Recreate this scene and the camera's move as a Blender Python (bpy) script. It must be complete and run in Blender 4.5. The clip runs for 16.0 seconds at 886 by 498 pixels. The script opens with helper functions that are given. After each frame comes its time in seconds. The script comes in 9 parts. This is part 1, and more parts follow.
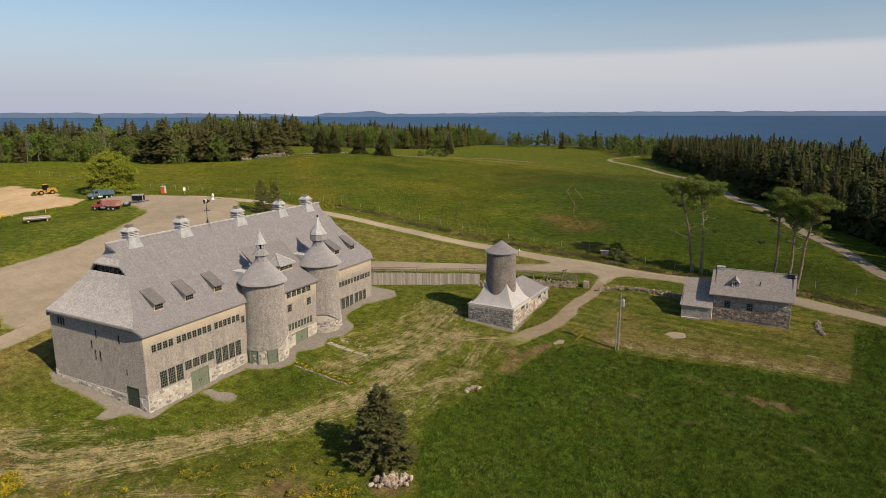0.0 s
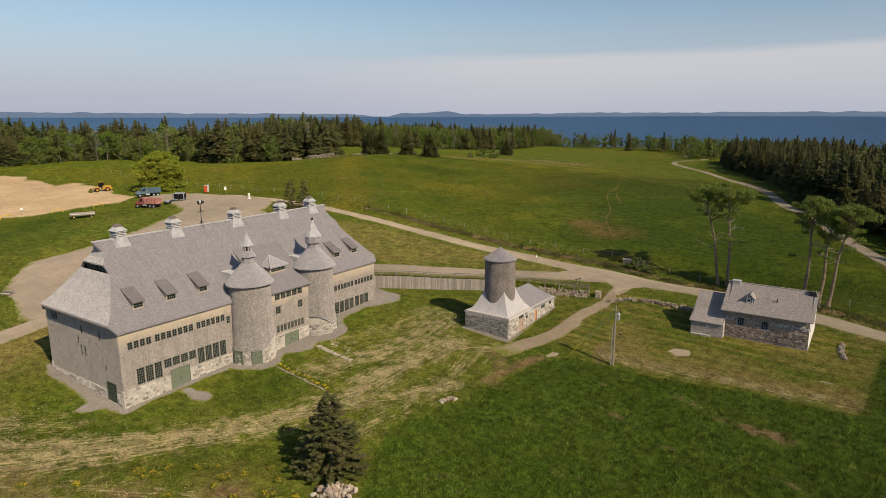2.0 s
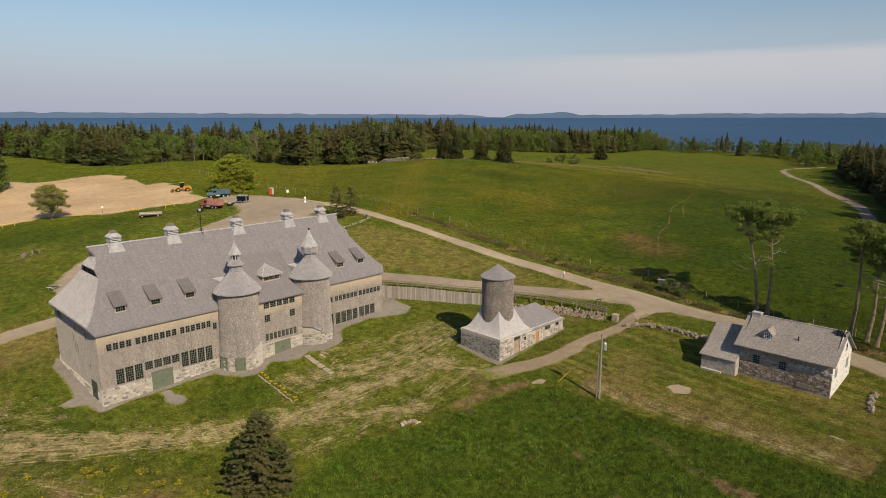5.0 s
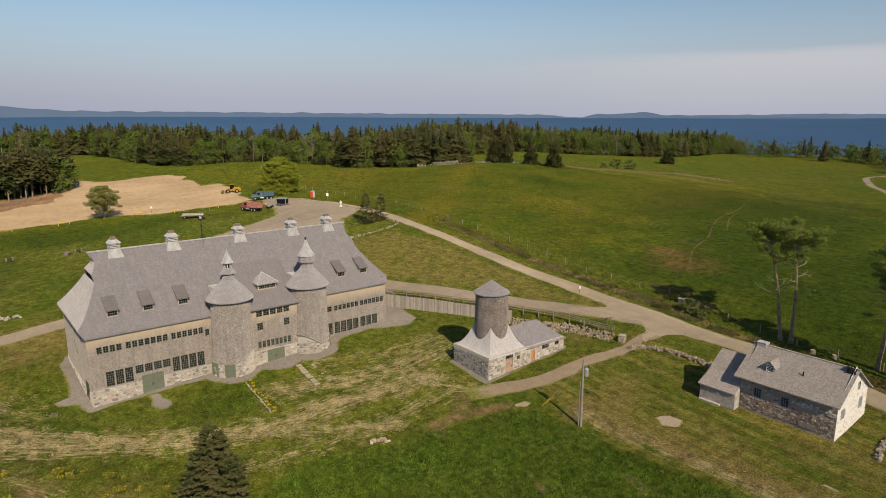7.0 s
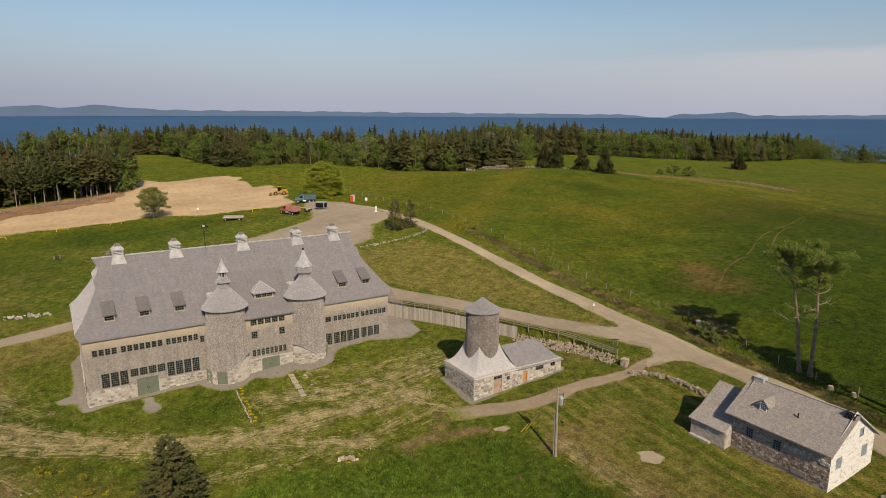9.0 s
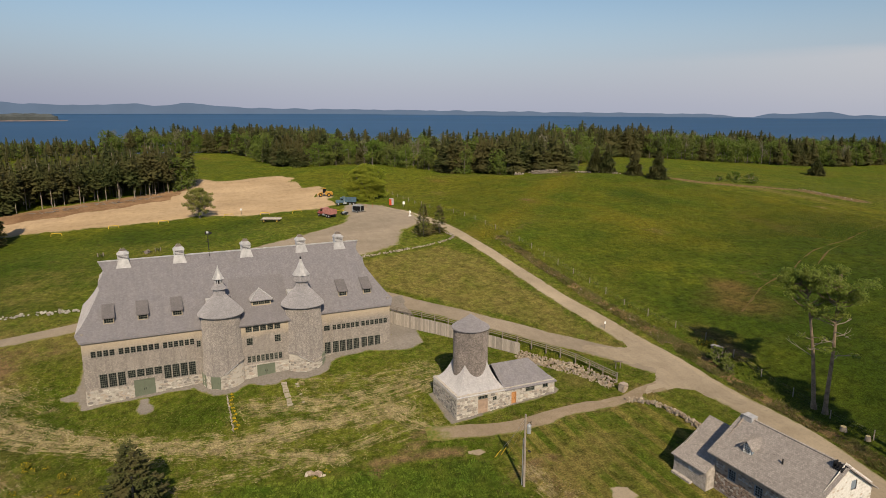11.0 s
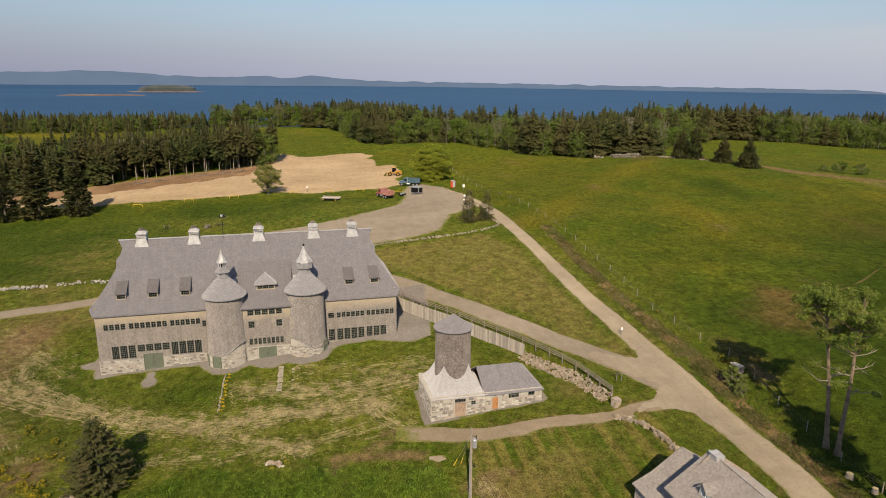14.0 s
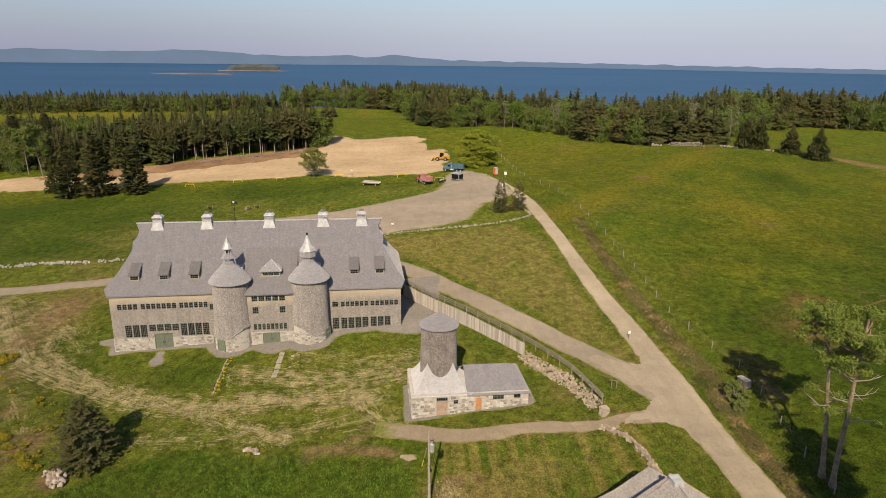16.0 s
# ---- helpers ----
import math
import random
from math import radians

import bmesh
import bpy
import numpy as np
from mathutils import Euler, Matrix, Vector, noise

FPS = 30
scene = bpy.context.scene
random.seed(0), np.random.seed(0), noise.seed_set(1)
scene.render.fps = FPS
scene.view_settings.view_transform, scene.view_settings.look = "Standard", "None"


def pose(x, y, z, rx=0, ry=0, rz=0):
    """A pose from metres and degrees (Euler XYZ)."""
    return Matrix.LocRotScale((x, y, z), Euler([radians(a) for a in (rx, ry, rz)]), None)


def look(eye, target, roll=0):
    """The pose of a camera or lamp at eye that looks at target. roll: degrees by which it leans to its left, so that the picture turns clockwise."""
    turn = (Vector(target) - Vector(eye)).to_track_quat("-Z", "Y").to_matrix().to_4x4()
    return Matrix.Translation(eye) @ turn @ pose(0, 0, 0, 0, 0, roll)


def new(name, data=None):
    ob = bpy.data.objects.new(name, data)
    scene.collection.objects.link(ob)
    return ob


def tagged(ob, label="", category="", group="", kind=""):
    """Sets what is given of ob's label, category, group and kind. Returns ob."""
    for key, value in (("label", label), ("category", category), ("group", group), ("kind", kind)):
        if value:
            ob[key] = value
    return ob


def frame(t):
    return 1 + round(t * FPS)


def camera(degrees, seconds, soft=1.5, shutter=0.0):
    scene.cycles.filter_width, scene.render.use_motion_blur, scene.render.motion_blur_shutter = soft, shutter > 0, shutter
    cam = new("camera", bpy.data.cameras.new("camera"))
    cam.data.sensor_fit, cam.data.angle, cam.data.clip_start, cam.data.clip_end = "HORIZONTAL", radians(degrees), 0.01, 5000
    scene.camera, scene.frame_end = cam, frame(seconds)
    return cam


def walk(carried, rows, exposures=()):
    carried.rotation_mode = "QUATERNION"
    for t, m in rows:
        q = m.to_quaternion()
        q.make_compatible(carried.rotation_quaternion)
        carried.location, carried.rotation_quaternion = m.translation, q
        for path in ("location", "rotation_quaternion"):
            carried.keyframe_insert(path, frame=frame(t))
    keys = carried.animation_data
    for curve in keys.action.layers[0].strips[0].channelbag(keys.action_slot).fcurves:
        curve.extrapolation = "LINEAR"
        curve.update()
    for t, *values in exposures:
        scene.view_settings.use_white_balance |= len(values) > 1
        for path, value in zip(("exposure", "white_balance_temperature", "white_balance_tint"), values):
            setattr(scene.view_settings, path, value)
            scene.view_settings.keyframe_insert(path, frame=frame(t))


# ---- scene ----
cam = camera(68.3, 16.0, 0.35)
METRES, EYE, TILT, LEAN, TURN = 100.0, 45.5, 4.283, 1.640, 32.9
ROWS = [
    (0.0, 0.0, 0.0, 0.0, 0.41, -16.3, -1.41),
    (0.5, 0.0301, 0.0062, 0.0007, 1.96, -16.32, -1.28),
    (1.0, 0.062, 0.0135, 0.0016, 3.64, -16.35, -1.15),
    (1.5, 0.0929, 0.0217, 0.003, 5.31, -16.38, -1.03),
    (2.0, 0.1226, 0.0305, 0.0046, 6.99, -16.41, -0.91),
    (2.5, 0.152, 0.0404, 0.0066, 8.66, -16.44, -0.78),
    (3.0, 0.1813, 0.0511, 0.0089, 10.33, -16.46, -0.64),
    (3.5, 0.2105, 0.0631, 0.0115, 12.0, -16.48, -0.51),
    (4.0, 0.2391, 0.0756, 0.014, 13.69, -16.48, -0.37),
    (6.5, 0.3769, 0.1517, 0.0295, 22.15, -16.46, 0.24),
    (7.0, 0.4033, 0.1703, 0.0335, 23.84, -16.48, 0.35),
    (7.5, 0.4292, 0.1889, 0.0374, 25.52, -16.48, 0.46),
    (8.0, 0.4541, 0.2075, 0.0406, 27.21, -16.45, 0.57),
    (8.5, 0.4787, 0.2277, 0.0449, 28.91, -16.45, 0.68),
    (11.0, 0.5893, 0.3393, 0.0626, 37.25, -16.49, 1.17),
    (11.5, 0.6083, 0.3627, 0.065, 38.92, -16.52, 1.25),
    (12.0, 0.6266, 0.3864, 0.0676, 40.59, -16.87, 1.33),
    (12.5, 0.6441, 0.4104, 0.0701, 42.28, -17.28, 1.39),
    (13.0, 0.6613, 0.435, 0.0729, 43.99, -17.7, 1.47),
    (13.5, 0.6777, 0.4602, 0.0756, 45.71, -18.09, 1.52),
    (14.0, 0.6937, 0.4863, 0.0784, 47.44, -18.47, 1.59),
    (14.5, 0.7095, 0.5125, 0.0808, 49.16, -18.85, 1.71),
    (15.0, 0.7238, 0.5387, 0.0835, 50.9, -19.22, 1.78),
    (15.5, 0.7381, 0.5664, 0.0859, 52.69, -19.58, 1.87),
    (16.0, 0.7512, 0.5939, 0.0885, 54.42, -19.94, 1.94),
]
walk(cam, [(t, pose(0, 0, EYE, TILT, LEAN, TURN) @ pose(METRES * x, METRES * y, METRES * z, 90 + pitch, roll, yaw)) for t, x, y, z, yaw, pitch, roll in ROWS], [(0.0, 0.04), (1.5, 0.01), (3.5, -0.05), (7.0, -0.13), (11.0, -0.14), (13.5, -0.06), (16.0, 0.12)])

# ---- light: late sun from +x, clear sky with a low bank of cloud ----
HAZE_COLOUR, HAZE_WEST, CLOUD_COLOUR = (4.5, 4.75, 6.05, 1.0), (2.85, 3.02, 4.35, 1.0), (6.5, 6.4, 6.65, 1.0)
SUN_WAY = Vector((0.79, -0.13, 0.60)).normalized()      # towards the sun
scene.view_settings.exposure = 0.0
world = bpy.data.worlds.new("sky")
scene.world = world
world.use_nodes = True
wn, wl = world.node_tree.nodes, world.node_tree.links
wn.clear()
sky = wn.new("ShaderNodeTexSky")
sky.sky_type, sky.sun_disc = "NISHITA", False
sky.sun_elevation = math.asin(SUN_WAY.z)
sky.sun_rotation = math.atan2(SUN_WAY.x, SUN_WAY.y)
sky.altitude, sky.air_density, sky.dust_density, sky.ozone_density = 50, 1.0, 0.7, 2.2
coord = wn.new("ShaderNodeTexCoord")
sep = wn.new("ShaderNodeSeparateXYZ")
wl.new(coord.outputs["Generated"], sep.inputs[0])


def wmath(op, a, b=None, c=None):
    n = wn.new("ShaderNodeMath")
    n.operation = op
    for i, v in enumerate((a, b, c)):
        if v is None:
            continue
        if isinstance(v, (int, float)):
            n.inputs[i].default_value = v
        else:
            wl.new(v, n.inputs[i])
    return n.outputs[0]


def wramp(value, lo, hi):
    n = wn.new("ShaderNodeMapRange")
    n.interpolation_type = "SMOOTHSTEP"
    n.inputs[1].default_value, n.inputs[2].default_value = lo, hi
    wl.new(value, n.inputs[0])
    return n.outputs[0]


def wmix(fac, a, b):
    n = wn.new("ShaderNodeMix")
    n.data_type = "RGBA"
    wl.new(fac, n.inputs[0])
    for k, v in ((6, a), (7, b)):
        if isinstance(v, tuple):
            n.inputs[k].default_value = v
        else:
            wl.new(v, n.inputs[k])
    return n.outputs[2]


stretch = wn.new("ShaderNodeMapping")
stretch.inputs["Scale"].default_value = (1.0, 1.0, 9.0)
wl.new(coord.outputs["Generated"], stretch.inputs[0])
puff = wn.new("ShaderNodeTexNoise")
puff.inputs["Scale"].default_value, puff.inputs["Detail"].default_value = 3.0, 6.0
wl.new(stretch.outputs[0], puff.inputs["Vector"])
# a low bank of cloud, brightest along its top, which fades out towards -x
top = wmath("MULTIPLY_ADD", sep.outputs[0], 0.016, 0.078)
top = wmath("MULTIPLY_ADD", puff.outputs[0], 0.022, top)
under = wmath("SUBTRACT", top, sep.outputs[2])
below = wramp(under, -0.003, 0.012)
thin = wramp(under, 0.10, 0.01)
away = wramp(sep.outputs[0], -0.93, -0.50)
bank = wmath("MULTIPLY", wmath("MULTIPLY", wmath("MULTIPLY", below, away), wmath("MULTIPLY_ADD", thin, 0.6, 0.25)), 0.85)
haze = wmath("MULTIPLY", wramp(wmath("SUBTRACT", 0.17, sep.outputs[2]), 0.0, 0.17), 0.88)
col = wmix(haze, sky.outputs[0], wmix(wramp(sep.outputs[1], -0.6, 0.35), HAZE_WEST, HAZE_COLOUR))
col = wmix(bank, col, CLOUD_COLOUR)
back = wn.new("ShaderNodeBackground")
back.inputs["Strength"].default_value = 0.098
wl.new(col, back.inputs["Color"])
out = wn.new("ShaderNodeOutputWorld")
wl.new(back.outputs[0], out.inputs[0])

sun = new("sun", bpy.data.lights.new("sun", "SUN"))
sun.data.energy, sun.data.angle, sun.data.color = 4.6, radians(0.6), (1.0, 0.84, 0.62)
sun.matrix_world = look(SUN_WAY * 500, (0, 0, 0))

# ---- materials ----


class Mat:
    """A node material with a principled surface and short helpers."""

    def __init__(self, name, rough=0.85, spec=0.25, metal=0.0):
        self.m = bpy.data.materials.new(name)
        self.m.use_nodes = True
        self.n, self.l = self.m.node_tree.nodes, self.m.node_tree.links
        self.p = self.n["Principled BSDF"]
        self.p.inputs["Roughness"].default_value = rough
        self.p.inputs["Specular IOR Level"].default_value = spec
        self.p.inputs["Metallic"].default_value = metal
        self.p.inputs["Diffuse Roughness"].default_value = 0.9
        self.tc = self.n.new("ShaderNodeTexCoord")
        self.geo = self.n.new("ShaderNodeNewGeometry")

    def put(self, sock, v):
        if isinstance(v, (int, float, tuple)):
            sock.default_value = (*v, 1.0) if isinstance(v, tuple) and len(v) == 3 and len(sock.default_value) == 4 else v
        else:
            self.l.new(v, sock)

    def mapped(self, vec, scale, rot=(0, 0, 0)):
        n = self.n.new("ShaderNodeMapping")
        n.inputs["Scale"].default_value = scale
        n.inputs["Rotation"].default_value = rot
        self.l.new(vec, n.inputs[0])
        return n.outputs[0]

    def noise(self, scale, detail=4.0, vec=None, rough=0.55):
        n = self.n.new("ShaderNodeTexNoise")
        n.inputs["Scale"].default_value, n.inputs["Detail"].default_value, n.inputs["Roughness"].default_value = scale, detail, rough
        self.l.new(vec or self.geo.outputs["Position"], n.inputs["Vector"])
        return n.outputs[0]

    def ramp(self, v, lo, hi, a=0.0, b=1.0):
        n = self.n.new("ShaderNodeMapRange")
        self.l.new(v, n.inputs[0])
        for i, k in enumerate((lo, hi, a, b)):
            n.inputs[i + 1].default_value = k
        return n.outputs[0]

    def math(self, op, a, b=0.0):
        n = self.n.new("ShaderNodeMath")
        n.operation = op
        self.put(n.inputs[0], a)
        self.put(n.inputs[1], b)
        return n.outputs[0]

    def mix(self, f, a, b, kind="MIX"):
        n = self.n.new("ShaderNodeMix")
        n.data_type, n.blend_type = "RGBA", kind
        self.put(n.inputs[0], f)
        self.put(n.inputs[6], a)
        self.put(n.inputs[7], b)
        return n.outputs[2]

    def attr(self, name):
        n = self.n.new("ShaderNodeAttribute")
        n.attribute_name = name
        return n.outputs["Fac"]

    def rand(self):
        return self.n.new("ShaderNodeObjectInfo").outputs["Random"]

    def island(self):
        return self.geo.outputs["Random Per Island"]

    def colour(self, c):
        self.put(self.p.inputs["Base Color"], c)
        return self

    def bump(self, h, dist=0.02, strength=0.6):
        n = self.n.new("ShaderNodeBump")
        n.inputs["Distance"].default_value, n.inputs["Strength"].default_value = dist, strength
        self.l.new(h, n.inputs["Height"])
        self.l.new(n.outputs[0], self.p.inputs["Normal"])
        return self


def plain(name, c, rough=0.7, metal=0.0, wear=0.25, scale=1.5, spec=0.3):
    """Paint, metal or wood with mottling at two scales."""
    k = Mat(name, rough, spec, metal)
    a, b = k.noise(scale), k.noise(scale * 9, 3)
    v = k.ramp(k.math("ADD", k.math("MULTIPLY", a, 0.7), k.math("MULTIPLY", b, 0.3)), 0.3, 0.7, 1 - wear, 1 + wear)
    k.colour(k.mix(1.0, c, v, "MULTIPLY"))
    k.bump(b, 0.006)
    return k.m


def shingles(name, c, warm, course, width, streak=0.5, tan=None, blotch=1.0, even=1.0, joint=0.012):
    """Weathered shingles: courses along the UV map's v, single pieces of differing grey, rain streaks."""
    k = Mat(name, 0.9, 0.15)
    uv = k.tc.outputs["UV"]
    br = k.n.new("ShaderNodeTexBrick")
    br.offset = 0.37
    for key, v in (("Scale", 1.0), ("Mortar Size", joint), ("Mortar Smooth", 0.4), ("Bias", 0.0), ("Brick Width", width), ("Row Height", course)):
        br.inputs[key].default_value = v
    br.inputs["Color1"].default_value, br.inputs["Color2"].default_value, br.inputs["Mortar"].default_value = [(v, v, v, 1) for v in (1 - 0.36 * even, 1 + 0.25 * even, 1 - 0.6 * even)]
    k.l.new(uv, br.inputs["Vector"])
    base = k.mix(k.ramp(k.noise(0.8, 6), 0.35, 0.68), c, warm)
    base = k.mix(1.0, base, k.ramp(k.noise(14.0, 3, rough=0.7), 0.3, 0.7, 1 - 0.26 * even, 1 + 0.26 * even), "MULTIPLY")
    base = k.mix(0.75, base, br.outputs[0], "MULTIPLY")
    runs = k.noise(1.0, 4, k.mapped(uv, (2.2, 0.12, 1)))
    base = k.mix(k.ramp(runs, 0.45, 0.72, 0, streak), base, (0.10, 0.088, 0.075), "MIX")
    spots = k.noise(4.2, 5)
    base = k.mix(k.ramp(spots, 0.56, 0.66, 0, 0.36 * blotch), base, tuple(min(0.7, v * 1.35) for v in warm))
    grime = k.noise(5.5, 3)
    base = k.mix(k.ramp(grime, 0.56, 0.72, 0, 0.5 * blotch), base, tuple(v * 0.45 for v in c))
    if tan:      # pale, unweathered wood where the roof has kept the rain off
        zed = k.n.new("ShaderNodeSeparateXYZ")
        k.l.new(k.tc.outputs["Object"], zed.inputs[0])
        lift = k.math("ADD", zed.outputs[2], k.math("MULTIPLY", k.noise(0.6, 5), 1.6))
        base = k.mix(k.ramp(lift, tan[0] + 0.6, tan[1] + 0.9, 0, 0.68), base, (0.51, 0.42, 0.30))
    k.colour(base)
    k.bump(br.outputs[0], 0.012, 0.7)
    return k.m


def leafy(name, dark, light, warm, spec=0.2, scale=0.09, clump=0.0):
    k = Mat(name, 0.65, spec)
    c = k.mix(k.island(), dark, light)
    c = k.mix(k.ramp(k.noise(scale, 5), 0.38, 0.62, 0, 0.85), c, warm)
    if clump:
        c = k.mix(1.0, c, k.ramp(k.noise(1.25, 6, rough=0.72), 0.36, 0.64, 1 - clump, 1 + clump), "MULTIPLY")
    k.colour(c)
    k.p.inputs["Diffuse Roughness"].default_value = 1.0
    tr = k.n.new("ShaderNodeBsdfTranslucent")
    k.l.new(c, tr.inputs["Color"])
    mx = k.n.new("ShaderNodeMixShader")
    mx.inputs[0].default_value = 0.22
    k.l.new(k.p.outputs[0], mx.inputs[1])
    k.l.new(tr.outputs[0], mx.inputs[2])
    k.l.new(mx.outputs[0], k.n["Material Output"].inputs[0])
    return k.m


def dirt(name, a, b, c, scale=0.35, sod=0.95):
    k = Mat(name, 0.95, 0.1)
    base = k.mix(k.ramp(k.noise(scale, 6), 0.35, 0.65), a, b)
    base = k.mix(k.ramp(k.noise(scale * 7, 5), 0.48, 0.7, 0, 0.6), base, c)
    base = k.mix(1.0, base, k.ramp(k.noise(0.09, 5, k.mapped(k.geo.outputs["Position"], (1.0, 0.4, 1.0), (0, 0, 0.5)), 0.62), 0.34, 0.66, 0.86, 1.13), "MULTIPLY")
    base = k.mix(1.0, base, k.ramp(k.noise(0.8, 4, k.mapped(k.geo.outputs["Position"], (0.18, 1.0, 1.0), (0, 0, -0.25)), 0.6), 0.36, 0.64, 0.95, 1.05), "MULTIPLY")
    grit = k.noise(9.0, 3)
    base = k.mix(k.ramp(grit, 0.35, 0.7, 0.0, 0.3), base, tuple(v * 0.6 for v in a))
    rim = k.math("ADD", k.attr("edge"), k.math("MULTIPLY", k.math("SUBTRACT", k.noise(0.8, 6), 0.5), 1.15))
    turf = k.mix(k.ramp(k.noise(1.7, 4), 0.4, 0.62), (0.095, 0.125, 0.014), (0.19, 0.165, 0.05))
    base = k.mix(k.ramp(rim, 0.6, 0.22, 0, sod), base, turf)
    k.colour(base)
    k.bump(k.math("ADD", grit, k.noise(1.3, 4)), 0.05, 0.6)
    return k.m


def grass_ground():
    k = Mat("grass_ground", 0.95, 0.06)
    k.p.inputs["Diffuse Roughness"].default_value = 1.0
    pos = k.geo.outputs["Position"]
    big, mid, small = k.noise(0.012, 4), k.noise(0.09, 6), k.noise(1.1, 6, rough=0.7)
    fine = k.noise(5.0, 5, rough=0.75)
    lawn = k.mix(k.ramp(mid, 0.38, 0.62), LAWN_A, LAWN_B)
    lawn = k.mix(k.ramp(k.noise(0.42, 6, rough=0.7), 0.44, 0.62, 0, 0.6), lawn, tuple(v * 0.55 for v in LAWN_A))
    lawn = k.mix(k.ramp(small, 0.50, 0.66, 0, 0.6), lawn, LAWN_C)
    mown = k.mix(k.ramp(k.noise(0.25, 6, rough=0.7), 0.36, 0.62), MOWN_A, MOWN_B)
    stripe = k.noise(1.0, 2, k.mapped(pos, (0.02, 0.75, 0.1), (0, 0, -0.10)))
    mown = k.mix(k.ramp(stripe, 0.44, 0.56, 0, 0.72), mown, MOWN_C)
    lawn = k.mix(k.attr("mown"), lawn, mown)
    past = k.mix(k.ramp(mid, 0.36, 0.64), PASTURE_A, PASTURE_B)
    past = k.mix(k.ramp(big, 0.5, 0.64, 0, 0.75), past, PASTURE_C)
    streak = k.noise(0.05, 5, k.mapped(pos, (1.0, 0.22, 1), (0, 0, 0.5)))
    past = k.mix(k.ramp(k.noise(0.33, 6, rough=0.72), 0.44, 0.64, 0, 0.7), past, tuple(v * 0.5 for v in PASTURE_A))
    past = k.mix(k.ramp(streak, 0.58, 0.72, 0, 0.55), past, PASTURE_D)
    cloudy = k.math("MULTIPLY", k.math("SUBTRACT", k.math("ADD", k.noise(0.06, 6, rough=0.62), k.math("MULTIPLY", k.noise(0.7, 5, rough=0.7), 0.2)), 0.6), 1.8)
    base = k.mix(k.attr("lawn"), past, lawn)
    for name, tone, most in (("deep", DEEP, 0.86), ("gold", GOLD, 0.8), ("rust", RUST, 0.8)):
        base = k.mix(k.ramp(k.math("ADD", k.attr(name), k.math("MULTIPLY", cloudy, k.ramp(k.attr(name), 0.0, 0.3))), 0.15, 0.85, 0, most), base, tone)
    sere = k.math("ADD", k.attr("dry"), k.math("MULTIPLY", k.math("SUBTRACT", k.noise(0.22, 6, rough=0.7), 0.5), 1.5))
    base = k.mix(k.ramp(sere, 0.15, 0.85, 0, 0.85), base, DRY)
    lush = k.mix(k.ramp(k.noise(0.35, 6), 0.36, 0.66), LUSH_A, LUSH_B)
    lush = k.mix(k.ramp(k.noise(0.55, 6, rough=0.7), 0.60, 0.68, 0, 0.85), lush, (0.26, 0.205, 0.09))
    base = k.mix(k.attr("lush"), base, lush)
    n = k.n.new("ShaderNodeAttribute")
    n.attribute_name = "swath"
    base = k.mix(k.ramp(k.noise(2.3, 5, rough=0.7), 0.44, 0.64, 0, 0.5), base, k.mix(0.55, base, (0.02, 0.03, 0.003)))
    combed = k.noise(1.0, 6, k.mapped(n.outputs["Vector"], (2.6, 0.16, 1)), 0.72)
    straws = k.noise(1.0, 4, k.mapped(n.outputs["Vector"], (8.0, 0.9, 1)), 0.78)
    dry = k.math("ADD", k.attr("straw"), k.math("MULTIPLY", k.math("SUBTRACT", k.math("ADD", combed, k.math("ADD", k.math("MULTIPLY", straws, 0.8), k.math("MULTIPLY", k.noise(0.55, 5, rough=0.7), 0.9))), 1.35), 2.6))
    dry = k.math("MULTIPLY", k.ramp(dry, 0.60, 0.92, 0, 0.92), k.ramp(k.attr("straw"), 0.12, 0.4))
    base = k.mix(dry, base, k.mix(k.ramp(small, 0.4, 0.6), STRAW, STRAW_B))
    brown = k.math("ADD", k.math("MULTIPLY", k.attr("worn"), 0.8), k.math("SUBTRACT", k.noise(0.5, 6, rough=0.7), 0.75))
    base = k.mix(k.ramp(brown, 0.0, 0.3, 0, 0.85), base, BARE)
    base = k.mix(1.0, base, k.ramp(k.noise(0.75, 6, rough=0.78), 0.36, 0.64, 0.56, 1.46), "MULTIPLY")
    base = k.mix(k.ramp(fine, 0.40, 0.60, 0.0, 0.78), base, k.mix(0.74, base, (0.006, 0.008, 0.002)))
    k.colour(base)
    k.bump(k.math("ADD", k.math("MULTIPLY", small, 1.2), fine), 0.22, 0.9)
    return k.m


LAWN_A, LAWN_B, LAWN_C = (0.105, 0.150, 0.013), (0.170, 0.182, 0.023), (0.255, 0.210, 0.060)
MOWN_A, MOWN_B, MOWN_C = (0.098, 0.143, 0.014), (0.162, 0.172, 0.025), (0.280, 0.224, 0.059)
PASTURE_A, PASTURE_B, PASTURE_C, PASTURE_D = (0.103, 0.147, 0.012), (0.162, 0.175, 0.015), (0.175, 0.165, 0.016), (0.17, 0.136, 0.034)
GOLD, RUST, DEEP = (0.215, 0.182, 0.018), (0.205, 0.128, 0.045), (0.048, 0.080, 0.007)
LUSH_A, LUSH_B = (0.060, 0.108, 0.010), (0.110, 0.155, 0.019)
STRAW, STRAW_B, BARE, DRY = (0.49, 0.40, 0.225), (0.35, 0.275, 0.14), (0.24, 0.155, 0.080), (0.255, 0.200, 0.062)
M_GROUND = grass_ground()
M_ROAD = dirt("road_dirt", (0.318, 0.258, 0.184), (0.370, 0.305, 0.218), (0.262, 0.215, 0.154))
M_CROSSING = dirt("junction_dirt", (0.290, 0.236, 0.171), (0.340, 0.280, 0.204), (0.240, 0.197, 0.144), 0.35, 0.0)
